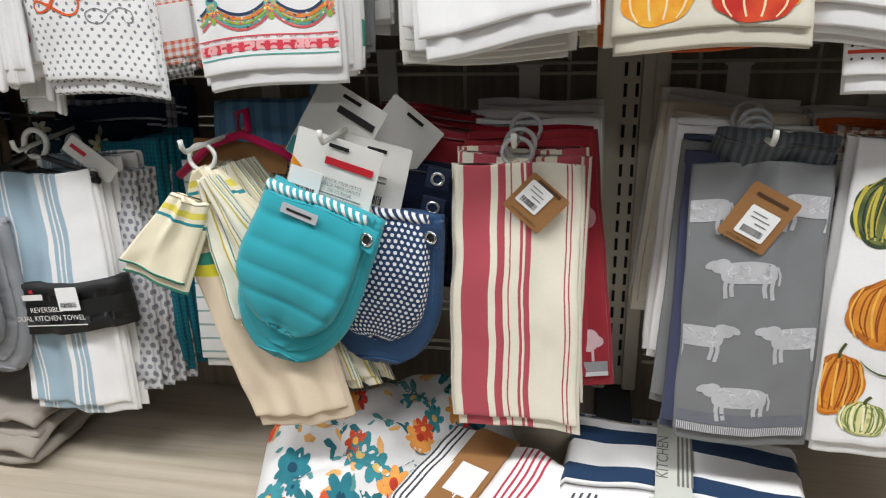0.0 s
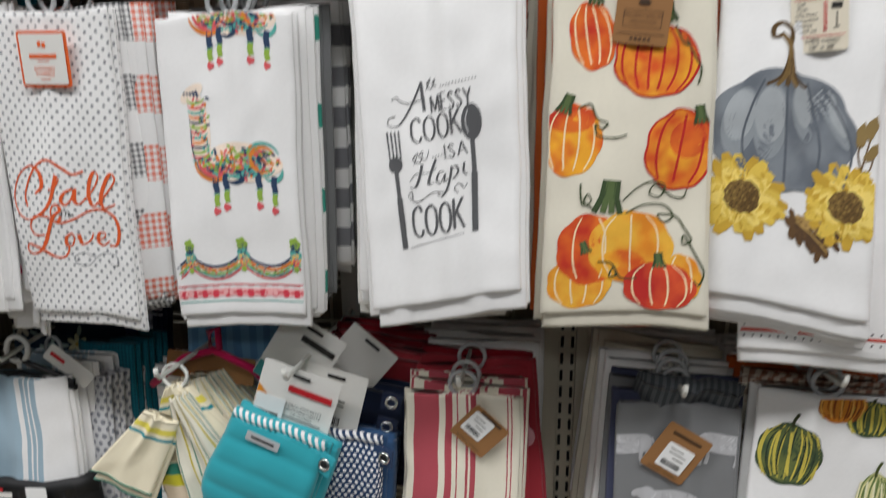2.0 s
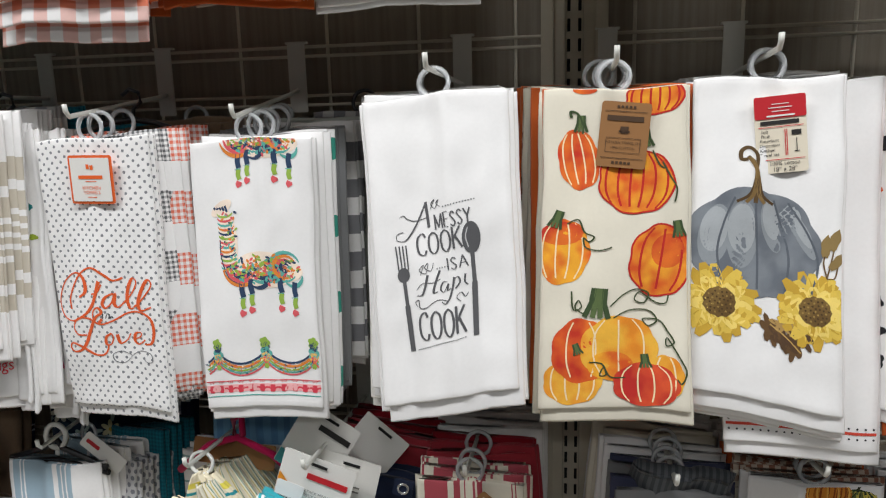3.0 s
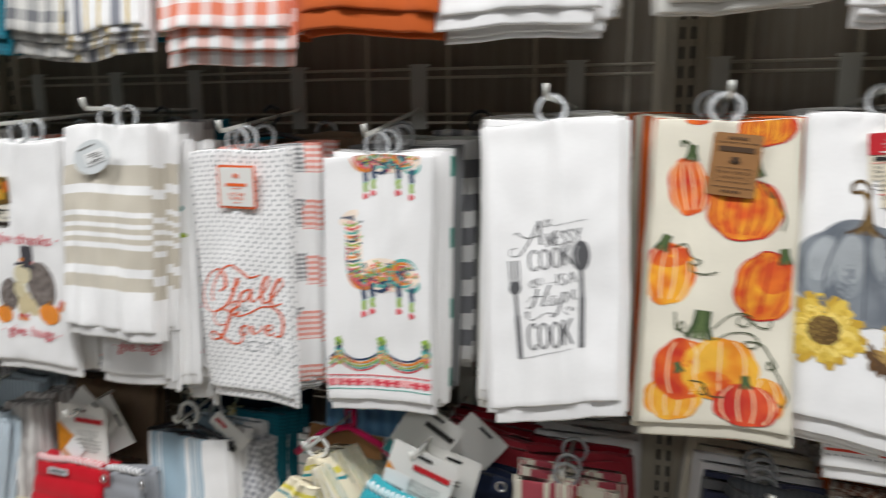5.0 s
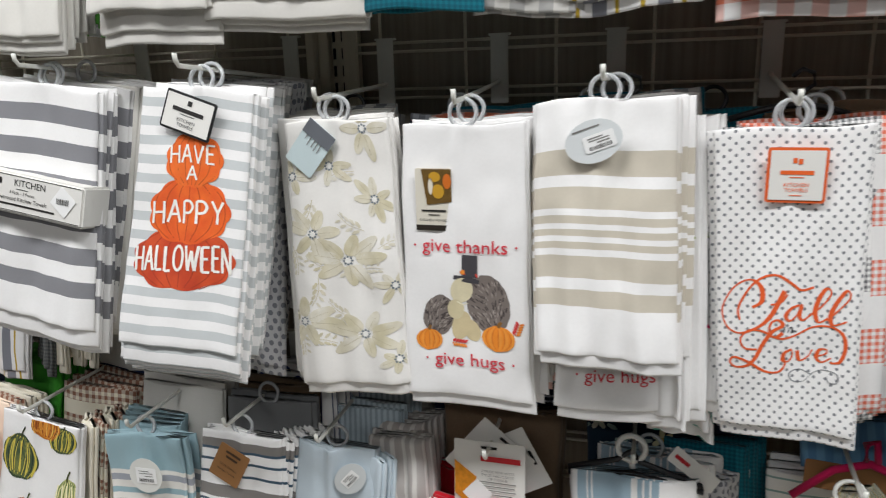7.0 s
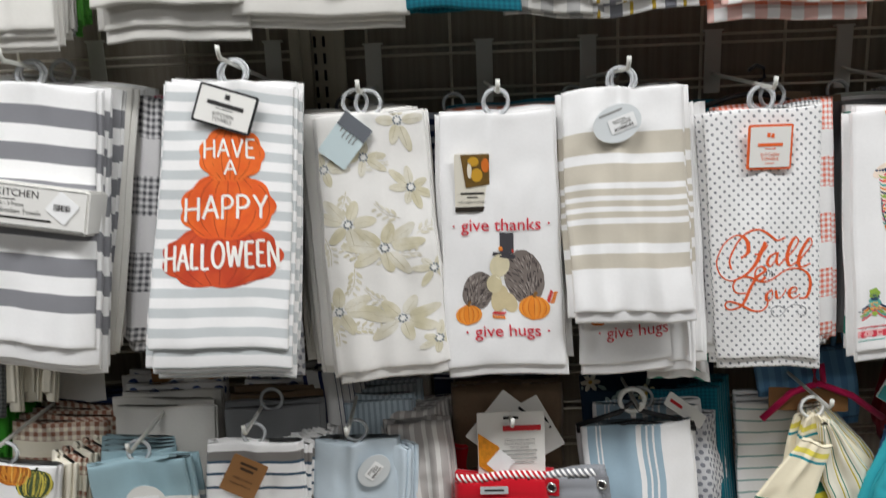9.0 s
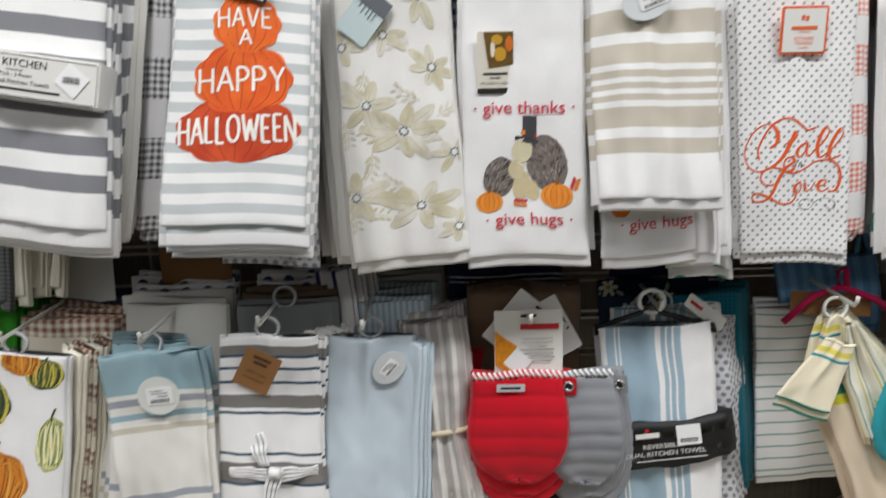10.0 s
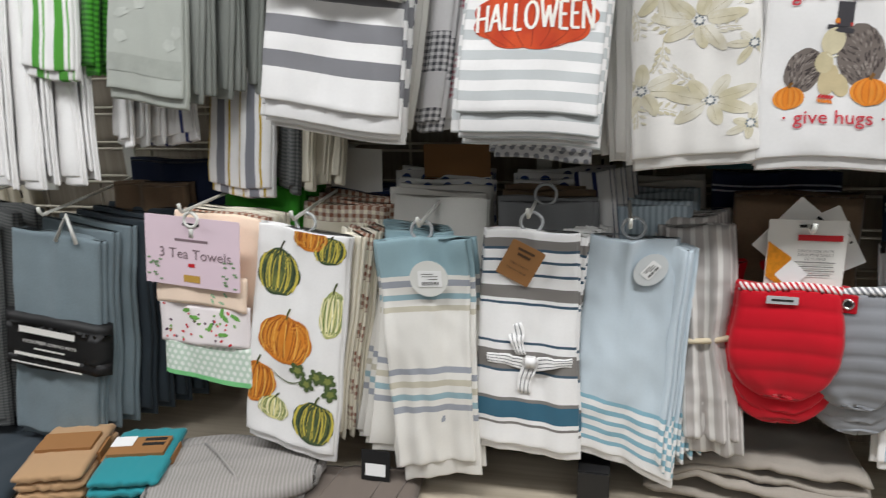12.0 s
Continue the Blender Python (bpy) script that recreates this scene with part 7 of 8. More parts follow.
writing(bd, "red_mark", INKR, [(None, -0.03, -0.008, (0.006, 0.005))], -0.0056)
st = part("price_sticker", plate_mesh(rounded(0.034, 0.032, 0.002), 0.0003), STICK, bd, smooth=False)
st.location = (0.028, -0.0062, -0.02)
barcode(bd, 0.028, -0.028, 0.024, 0.007, -0.0068, 6)
bm = tube(bmesh.new(), [(-0.085, 0, -0.012), (-0.02, 0, 0.006), (0.0, 0, 0.02), (0.01, 0, 0.006), (0.085, 0, -0.02), (0.088, 0, -0.028), (0.0, 0, -0.012), (-0.085, 0, -0.02)], 0.0042, 8)
hg = part("clip_hanger", bm, BLACKP, t, "black plastic clip hanger")
hg.location = (0, 0.012, 0.012)
bm = ring_mesh(0.018, 0.004)
part("hanger_ring", bm, RINGW, t).location = (0.0, 0.012, 0.036)
rank(-0.45, 0.905, 1.0, ZB, [(3, 0.15, 0.31, C_BLUEST, "light blue and white striped towel folded on the hook")], 5, dx=0.008, start=3, step=0.012, yaw=-14)
for i in range(4):
    sh = Sheet(0.07, 0.30, None, 0.004, 1.3, 360)
    towel(sh, C_SALLY, lpose(-0.372 + 0.010 * i, 0.895, 1.025 + 0.012 * i, 6.5, -28), "white towel with grey figures, folded narrow", 2, 0.012, None, fine=False)
for i in range(3):
    sh = Sheet(0.10, 0.315, None, 0.004, 1.3, 365)
    towel(sh, C_TEAL, lpose(-0.362 + 0.012 * i, 0.925 + 0.004 * i, 1.055 + 0.014 * i, 5, -15), "teal nubby cotton towel on the hook", 2, 0.014, None, fine=False)
sh = Sheet(0.17, 0.20, None, 0.003, 1.2, 368)
t = towel(sh, cloth("dark_navy_cotton", srgb(24, 42, 58)), lpose(-0.43, 0.945, 1.075, 1, 0), "navy towel with pale blossoms", 3, 0.016, None)
P = Print(sh)
for k in range(9):
    cx, cy = -0.07 + 0.14 * (k * 0.618 % 1), 0.012 + 0.02 * k
    flower(P, cx, cy, 0.016, 6, ((216, 214, 196), (196, 190, 150), (150, 168, 160))[k % 3], (190, 160, 70), 25 * k, 0.24, 1, 0.2)
    for a_ in (30, 150, 260):
        leafy(P, cx + 0.021 * math.cos(radians(a_ + 20 * k)), cy + 0.021 * math.sin(radians(a_ + 20 * k)), 0.008, a_ + 20 * k, (150, 166, 160), 1)
P.done(t)
for i in range(4):
    sh = Sheet(0.165, 0.2, None, 0.003, 1.2, 369)
    towel(sh, (C_NAVYST, C_NAVYCK, C_NAVYST, C_NAVY)[i], lpose(-0.41 + 0.01 * i, 0.965 + 0.006 * i, 1.09 + 0.010 * i, 2, -6), "navy and white woven towel", 2, 0.012, None, fine=False)
ob = tagged(mesh_ob("product_card", plate_mesh(rounded(0.07, 0.022), 0.001), CARDW, smooth=False), "white product card poking from the towels", "card")
ob.matrix_world = pose(-0.375, 1.02, 0.915, -20, 38, 0)
writing(ob, "red_bar", INKR, [(None, -0.018, 0, (0.022, 0.005))], -0.0006)

# red and grey mitts with their card
mini_mitt(pose(-0.653, 0.975, 0.845, -7, 1, 0), C_MITTR, RIM_R, 0.138, 0.195, "red quilted mini oven mitt with a striped rim")
mini_mitt(pose(-0.572, 0.985, 0.838, -7, -6, -8), C_MITTG, rim_mat("grey_rim", srgb(120, 122, 126)), 0.12, 0.2, "grey quilted mini oven mitt", quilt=0.022, badge=False)
hc = header_card(pose(-0.637, 0.99, 0.885, -3, 0, 0), 0.098, 0.10, "white header card of the red mitts", INKR, rows=ROWS3)
st = part("price_sticker", plate_mesh(rounded(0.03, 0.03, 0.002), 0.0003), STICK, hc, smooth=False)
st.matrix_basis = pose(-0.016, -0.0012, -0.026, 0, 42, 0)
header_card(pose(-0.64, 1.005, 0.9, -3, 40, 0), 0.09, 0.09, "white header card turned on the hook", None, False)
header_card(pose(-0.615, 1.012, 0.89, -3, 62, 0), 0.09, 0.09, "white header card turned on the hook", None, False)
hook(-0.637, 0.975, 0.925, ZB)
sh = Sheet(0.16, 0.15, None, 0.003, 1, 371, crumple=0.005)
towel(sh, C_KHAKI, lpose(-0.635, 0.955, 1.045, 0), "brown fleecy cloth on the hook", 2, 0.03, None, "cloth")
towel(Sheet(0.17, 0.2, None, 0.003, 1, 372), C_NAVYST, lpose(-0.66, 0.975, 1.085, 0), "navy towel with thin white stripes", 3, 0.02, None)
towel(Sheet(0.1, 0.19, mitt_prof, 0.003, 1, 373), C_MITTR, lpose(-0.70, 0.86, 1.03, 0), "red striped oven mitt on the hook", 2, 0.02, None, "oven mitt", name="oven_mitt")
ob = tagged(mesh_ob("product_card", plate_mesh(rounded(0.2, 0.03), 0.001), card("teal_green_card", (20, 82, 84)), smooth=False), "dark teal card hanging under the upper towels", "card")
ob.matrix_world = pose(-0.66, 1.10, 0.995, 0, 0, 0)

# crinkled bundle tied with twine
def waist(t):
    return 0.95 - 0.22 * math.exp(-((t - 0.5) / 0.12) ** 2) + 0.12 * t


sh = Sheet(0.085, 0.335, waist, 0.007, 2.4, 381, crumple=0.006, quilt=0.0115)
t = towel(sh, C_CRINK, lpose(-0.775, 0.917, 0.985, 5, -6), "grey and white crinkled cloth bundle tied in the middle", 4, 0.04, None, "cloth bundle", spread=0.012)
bm = tube(bmesh.new(), [(0.046 * math.cos(a) + 0.002, 0.022 * math.sin(a) + 0.016, 0.004 * math.sin(a + 1)) for a in (6.28318 * i / 24 for i in range(24))], 0.0045, 6, True)
part("tie", bm, plain("cream_twine", srgb(206, 192, 164), 0.9), t, "cream twine").location = (0, 0, -0.172)
for i in range(3):
    sh = Sheet(0.085, 0.33, waist, 0.006, 2.2, 383, crumple=0.006, quilt=0.0115)
    towel(sh, C_CRINK, lpose(-0.79 + 0.012 * i, 0.92, 1.02 + 0.022 * i, 6, -8), "grey and white crinkled cloth bundle", 2, 0.028, None, "cloth bundle", fine=False)

# pale blue towel
sh = Sheet(0.122, 0.362, lambda t: 0.95 + 0.22 * t, 0.006, 1.3, 391, sag=0.004, crumple=0.006, slant=-0.34)
t = towel(sh, C_BLUE, lpose(-0.862, 0.905, 0.965, -1.5, 2), "pale blue towel with white stripes at its hem", 4, 0.024)
tag(t, sh, 0.028, 0.045, 0.055, 0.042, -52, card("silver_card", (206, 210, 210)), "oval", sticker=(0, 0, 0.028, 0.016), label="oval silver grey card tag", lift=0.01)
for i in range(6):
    sh = Sheet(0.06, 0.34 - 0.002 * i, lambda t: 0.8 + 0.3 * t, 0.004, 1.3, 393)
    towel(sh, C_BLUE if i > 2 else C_BLUE, lpose(-0.812 + 0.010 * i, 0.892, 0.972 + 0.013 * i, 1.0 + 0.8 * i, -40), "pale blue ribbed towel, folded narrow", 2, 0.012, None, fine=False)
rank(-0.868, 0.905, 0.955, ZB, [(4, 0.13, 0.30, C_BLUER, "pale blue ribbed towel on the hook"), (5, 0.14, 0.2, C_OFF, "off-white towel folded on the hook")], 1, start=5, dx=0.004, lift=0.005)

# banded towel tied with a bow
sh = Sheet(0.135, 0.352, lambda t: 0.95 + 0.22 * t, 0.004, 1.5, 401)
t = towel(sh, C_AROMA, lpose(-1.005, 0.915, 0.945, -0.8), "white towel with grey and navy bands tied with a bow", 4, 0.026)
tag(t, sh, -0.012, 0.05, 0.052, 0.06, 26, KRAFT, rows=[(None, 0, 0.020, (0.026, 0.004)), (None, 0, 0.012, (0.02, 0.004)), ("100% Cotton", 0, -0.004, 0.0055), ("Kitchen Towels", 0, -0.013, 0.005)], label="brown kraft tag", lift=0.009)
BOW = cloth("white_grey_ribbon", WHITE, [(0, WHITE), (0.003, srgb(90, 92, 96)), (0.0042, WHITE)], "v", period=0.0055)
for sx, a, ln in ((-1, 4, 0.065), (1, -6, 0.06), (-0.35, 80, 0.05), (0.2, 100, 0.06)):
    bm = bmesh.new()
    uvl = bm.loops.layers.uv.new("UVMap")
    s5 = Sheet(ln, 0.019, None, 0.002, 1.0, int(a) + 410)
    leaf(bm, uvl, s5, 0.002, 0, 10, 4)
    rb = part("ribbon_end", bm, BOW, t)
    p = sh.at(0.006, 0.205)
    ca, sa = math.cos(radians(a)), math.sin(radians(a))
    ox, oz = (sx * ln / 2, 0) if abs(sx) == 1 else (sx * 0.03, 0.028 if a < 90 else -0.032)
    rb.matrix_basis = pose(p.x + ox, p.y - 0.006, p.z + oz + 0.008, 0, a, 0)
bm = boxed(-0.011, 0.011, -0.004, 0.004, -0.011, 0.011, bevel=0.004)
part("knot", bm, BOW, t).location = (p.x, p.y - 0.008, p.z)
for i in range(5):
    sh = Sheet(0.06, 0.34 - 0.003 * i, lambda t: 0.75 + 0.35 * t, 0.005, 1.3, 403)
    towel(sh, C_AROMA, lpose(-0.955 + 0.008 * i, 0.908, 0.965 + 0.013 * i, -0.5 + 0.7 * i, -36), "white banded towel, folded narrow", 2, 0.012, None, fine=False)
rank(-1.005, 0.918, 0.945, ZB, [(2, 0.14, 0.30, C_GREY, "grey woven towel on the hook"), (2, 0.15, 0.25, C_KHAKI, "brown cloth on the hook"), (5, 0.15, 0.22, C_TILE, "white towel with blue figures on the hook")], 1, start=4, dx=0.004, lift=0.005)
sh = Sheet(0.06, 0.26, None, 0.005, 1.4, 409)
for i in range(3):
    towel(sh, C_NVST, lpose(-0.93 + 0.016 * i, 0.98, 1.05 + 0.014 * i, 12, -30), "white towel with navy stripes, folded narrow", 2, 0.012, None, fine=False)

# cream towel with blue and grey bands and a round tag
sh = Sheet(0.138, 0.378, lambda t: 0.98 - 0.10 * t, 0.005, 1.6, 411, slant=0.12, crumple=0.005)
t = towel(sh, C_STRIPEB, lpose(-1.165, 0.902, 0.93, 3.6), "cream towel with blue, grey and tan bands", 5, 0.03, spread=0.012)
tag(t, sh, 0.012, 0.062, 0.058, 0.058, 0, card("pale_round_card", (222, 222, 216)), "oval", sticker=(0.002, 0, 0.036, 0.026), label="round pale grey card tag", lift=0.009)
for i in range(4):
    sh = Sheet(0.12, 0.365, lambda t: 0.8 + 0.45 * t, 0.006, 1.8, 413)
    towel(sh, C_STRIPEB, lpose(-1.175 - 0.006 * i, 0.905, 0.955 + 0.014 * i, -1.5 - 1.6 * i, 6), "cream banded towel folded on the hook", 3, 0.014, None, fine=False)
rank(-1.158, 0.905, 0.93, ZB, [(3, 0.15, 0.28, C_OFF, "off-white towel folded on the hook"), (5, 0.155, 0.22, C_TILE, "white towel with blue figures on the hook")], -2, start=6, lift=0.0055)
tagged(mesh_ob("backing_card", plate_mesh(rounded(0.11, 0.06), 0.001), KRAFT, smooth=False), "brown backing card behind the towels", "card").matrix_world = pose(-1.14, 1.10, 0.985, 0, 0, 0)

# gourd towel
sh = Sheet(0.145, 0.372, lambda t: 1.0 + 0.03 * t, 0.003, 1.2, 421, slant=-0.1)
t = towel(sh, C_WAFFLE, lpose(-1.345, 0.912, 0.92, -7), "white waffle towel printed with orange and green gourds", 4, 0.022)
P = Print(sh)
gourds(P, 1.1)
P.done(t)
for i in range(5):
    sh = Sheet(0.05, 0.36, None, 0.004, 1.3, 423)
    towel(sh, C_BROWN if i % 2 else C_CREAM, lpose(-1.282 + 0.008 * i, 0.905, 0.945 + 0.013 * i, -6 + i, -38), "cream towel with a rust print, folded narrow", 2, 0.012, None, fine=False)
rank(-1.345, 0.912, 0.92, ZB, [(2, 0.14, 0.3, C_BROWN, "cream towel with a rust print"), (2, 0.14, 0.28, C_BROWN, "cream and rust printed towel on the hook"), (3, 0.14, 0.25, C_NAVYST, "navy striped towel on the hook")], -4, start=6, dx=0.006, lift=0.002)
tagged(mesh_ob("product_card", plate_mesh(rounded(0.09, 0.08), 0.001), CARDW, smooth=False), "pale printed card on the hook behind", "card").matrix_world = pose(-1.31, 1.09, 0.97, 0, 3, 0)

# three tea towels on a printed card
t = empty("tea_towel_set", lpose(-1.525, 0.925, 0.92, -2.5, -4), "three folded tea towels under a pale pink card", "tea towel set", TOWELS)
cd = part("card", plate_mesh(rounded(0.172, 0.118, 0.002), 0.0015), card("pale_pink_card", (226, 204, 214)), t, "pale pink card with script lettering", smooth=False)
cd.location = (0, -0.012, -0.055)
writing(cd, "lettering", card("mauve_ink", (130, 110, 116)), [("3 Tea Towels", 0.006, -0.004, 0.024), (None, 0.0, 0.02, (0.06, 0.004))], -0.0006)
writing(cd, "emblem", card("gold_leaf", (190, 150, 70)), [(None, 0, -0.045, (0.03, 0.012))], -0.0006)
writing(cd, "red_mark", INKR, [(None, 0, -0.022, (0.012, 0.006))], -0.0006)
writing(cd, "slot", SLOT, [(None, 0, 0.047, (0.03, 0.005))], -0.0006)
lv = card("sprig_ink", (120, 150, 110))
writing(cd, "sprigs", lv, [(None, sx * rr.uniform(0.055, 0.08), rr.uniform(-0.055, -0.01), (0.006, 0.003)) for sx in (-1, 1) for k in range(12)], -0.0006)
C_PEACH = cloth("peach_cotton", srgb(244, 220, 198))
C_BERRY = cloth("white_berry_print", srgb(240, 232, 232))
C_MINT = cloth("mint_lattice", srgb(196, 214, 198), dots=(0.012, 0.010, 0.0036, srgb(232, 238, 230)))
for i, (mt, z0, hh, lb) in enumerate(((C_PEACH, -0.09, 0.06, "peach cotton tea towel"), (C_BERRY, -0.145, 0.075, "white tea towel with berries"), (C_MINT, -0.215, 0.068, "mint lattice tea towel"))):
    sh = Sheet(0.158, hh, None, 0.0015, 1.2, 430 + i)
    bm = bmesh.new()
    uvl = bm.loops.layers.uv.new("UVMap")
    leaf(bm, uvl, sh, 0.012, 0, 14, 8)
    q = part("tea_towel", bm, mt, t, lb)
    q.location = (0.006 + 0.004 * i, -0.008 + 0.004 * i, z0)
    P = Print(sh)
    if i == 1:
        for k in range(46):
            P.blob(rr.choice(((196, 40, 50), (214, 80, 80), (90, 60, 80), (120, 170, 80))), rr.uniform(-0.074, 0.074), rr.uniform(0.008, 0.068), rr.uniform(0.0018, 0.004), 0.0022, rr.uniform(0, 180), n=8)
        for k in range(7):
            leafy(P, rr.uniform(-0.07, 0.07), rr.uniform(0.01, 0.066), 0.009, rr.uniform(0, 180), (110, 170, 80))
    if i == 2:
        P.rect((120, 196, 130), 0, 0.063, 0.158, 0.008, n=10)
    if i == 0:
        for k in range(5):
            leafy(P, rr.uniform(-0.02, 0.06), rr.uniform(0.02, 0.05), 0.005, rr.uniform(0, 180), (150, 190, 150))
    P.done(q)
part("hanger_loop", ring_mesh(0.012, 0.003), RINGW, t).location = (0, -0.012, 0.0)
hook(-1.525, 0.915, 0.945, ZB)
for i in range(4):
    sh = Sheet(0.165, 0.27, None, 0.003, 1.2, 440)
    towel(sh, (C_PEACH, C_BROWN, C_CREAM, C_CREAM)[i], lpose(-1.51 + 0.008 * i, 0.925, 0.948 + 0.014 * i, -2, -8), "folded tea towel set behind on the hook", 2, 0.012, None, fine=False)
C_LIME = cloth("lime_green_terry", srgb(60, 150, 44), thread=0.003, bump=0.9)
for i in range(3):
    towel(Sheet(0.15, 0.12, None, 0.005, 1, 445, crumple=0.005), C_LIME, lpose(-1.47 + 0.01 * i, 0.955 + 0.004 * i, 1.03 + 0.02 * i, 0, -10), "lime green terry cloth on the hook", 2, 0.02, None, "cloth", fine=False)
for i in range(3):
    towel(Sheet(0.07, 0.34, None, 0.004, 1, 447), (C_CREAM, C_CHECKR, C_CREAM)[i], lpose(-1.475 + 0.02 * i, 0.93, 1.04 + 0.013 * i, 0, -10), "cream and black woven towel on the hook", 2, 0.012, None, fine=False)

# plush drying mats in a black sleeve
sh = Sheet(0.165, 0.39, lambda t: 1.0 - 0.03 * t, 0.004, 1.2, 451)
t = towel(sh, C_MICRO, lpose(-1.80, 0.89, 0.92, -6.5), "slate blue plush drying mat in a black sleeve", 3, 0.03, None, "drying mat", name="drying_mat")
bm = bmesh.new()
uvl = bm.loops.layers.uv.new("UVMap")
leaf(bm, uvl, Sheet(0.176, 0.098, None, 0.004, 1.2, 451, crumple=0.001), 0.042, 0, 20, 6, soft=False)
bd = part("card_sleeve", bm, CBLACK, t, "black card sleeve with pale lettering")
bd.location = (0.002, -0.012, -0.155)
writing(bd, "lettering", CARDW, [(None, 0.0, -0.024, (0.11, 0.012)), ("MICROFIBER DRYING MATS", 0.005, -0.046, 0.0085), (None, 0.005, -0.058, (0.06, 0.003)), (None, 0.0, -0.072, (0.13, 0.006)), (None, 0.0, -0.089, (0.14, 0.003))], -0.006)
for i in range(6):
    sh = Sheet(0.16, 0.375, None, 0.004, 1.3, 455)
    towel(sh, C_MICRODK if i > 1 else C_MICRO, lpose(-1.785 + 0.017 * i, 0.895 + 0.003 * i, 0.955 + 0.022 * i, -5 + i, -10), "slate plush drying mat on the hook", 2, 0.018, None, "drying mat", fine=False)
part("tag_pin", tube(bmesh.new(), [(-0.02, 0, -0.02), (0, 0, 0.03), (0.02, 0, -0.02)], 0.0035, 6), RINGW, t).location = (0.03, -0.004, 0.01)
hook(-1.79, 0.925, 0.93, ZB)
towel(Sheet(0.14, 0.12, None, 0.004, 1, 458, crumple=0.006), C_KHAKI, lpose(-1.70, 0.95, 1.05, 0), "brown fleecy cloth on the hook", 2, 0.03, None, "cloth")
towel(Sheet(0.2, 0.16, None, 0.004, 1, 459), C_NAVY, lpose(-1.66, 0.985, 1.09, 0), "navy cloth on the hook", 2, 0.03, None, "cloth")
for i in range(3):
    towel(Sheet(0.13, 0.40, None, 0.005, 1.6, 462), C_CHAR, lpose(-1.99 + 0.02 * i, 0.92, 0.93 + 0.03 * i, -4, -10), "charcoal ribbed towel on the hook", 3, 0.02, None, fine=False)
hook(-1.98, 0.95, 0.945, ZB)

# ---- things lying on the shelf deck ----


def folded(name, label, m, w, d, h, mat, layers=4, cat="folded towel", seed=0, crumple=0.004, taper=0.0):
    """Cloth folded flat: round-edged layers on one another, w by d, h high."""
    bm = bmesh.new()
    uvl = bm.loops.layers.uv.new("UVMap")
    r, last = random.Random(seed), None
    for i in range(layers):
        sh = Sheet(w * (1 - 0.02 * r.random()), d * (1 - 0.03 * r.random()), lambda t: 1 - taper * t, 0.002, 1.3, seed + i, crumple=crumple)
        got = leaf(bm, uvl, sh, h / layers * 0.95, 0, 22, 16, r.uniform(-0.003, 0.003))
        if last:
            bm.faces.new((last[2], last[3], got[0], got[1]))
        last = got
        k = len(bm.verts)
        bm.verts.ensure_lookup_table()
        n = k // (i + 1)
        for v in bm.verts[k - n:]:
            v.co.y -= h / layers * (i + 1)
    # lay it down: front to the top
    for v in bm.verts:
        x, y, z = v.co
        v.co = Vector((x, z + d / 2, -y))
    low = min(v.co.z for v in bm.verts)
    for v in bm.verts:
        v.co.z -= low
    bmesh.ops.recalc_face_normals(bm, faces=bm.faces[:])
    ob = mesh_ob(name, bm, mat)
    ob.matrix_world = m
    return tagged(ob, label, cat, "cloths on the shelf deck")


Z = DECK_Z + 0.001
folded("folded_towel", "warm grey gauze towels folded on the shelf", pose(-0.665, 1.05, Z, 0, 0, -4), 0.31, 0.18, 0.034, C_BEIGE, 2, seed=501, crumple=0.016)
folded("folded_towel", "warm grey gauze towels folded on the shelf", pose(-0.66, 1.055, Z + 0.034, 0, 0, -2), 0.29, 0.17, 0.032, C_BEIGE, 2, seed=503, crumple=0.014)

# floral cushion-like pouch slumped on the shelf
bm = bmesh.new()
bmesh.ops.create_grid(bm, x_segments=44, y_segments=36, size=0.5)
C_POUCH = cloth("white_satin_cotton", (0.78, 0.77, 0.76, 1), bump=0.15, rough=0.6)


def pouch_at(u, v):
    a, c = u * 2, v * 2
    e = max(0.0, 1 - abs(a) ** 3) * max(0.0, 1 - abs(c) ** 3)
    z = 0.004 + 0.105 * e ** 0.55 * (0.65 + 0.5 * c)
    z += 0.022 * noise.noise(Vector((u * 7, v * 6, 2.2))) * e + 0.008 * noise.noise(Vector((u * 20, v * 18, 5))) * e
    return Vector((u * 0.36 * (1 + 0.1 * a * c), v * 0.23, max(0.002, z)))


uvl = bm.loops.layers.uv.new("UVMap")
for f in bm.faces:
    for lp in f.loops:
        lp[uvl].uv = (lp.vert.co.x * 0.36 + 1, lp.vert.co.y * 0.23 + 1)
for v in bm.verts:
    v.co = pouch_at(v.co.x, v.co.y)
low = bmesh.ops.extrude_face_region(bm, geom=bm.faces[:])
for g in low["geom"]:
    if isinstance(g, bmesh.types.BMVert):
        g.co.z = 0.0
bmesh.ops.recalc_face_normals(bm, faces=bm.faces[:])
pouch = mesh_ob("floral_apron", bm, C_POUCH)
PM = pose(-0.025, 1.03, Z, 0, 0, 24)
pouch.matrix_world = PM
tagged(pouch, "white folded apron with coral and teal flowers lying on the shelf", "apron", "cloths on the shelf deck")


class Top:
    """The upper side of something that lies down, for prints on it."""

    def __init__(s, fn, w, d):
        s.fn, s.w, s.h = fn, w, d


class Print2(Print):
    def pt(s, u, v, lift):
        p = s.sh.fn(u / s.sh.w, v / s.sh.h)
        return Vector((p.x, p.y, p.z + 0.0008 + 0.00008 * lift))


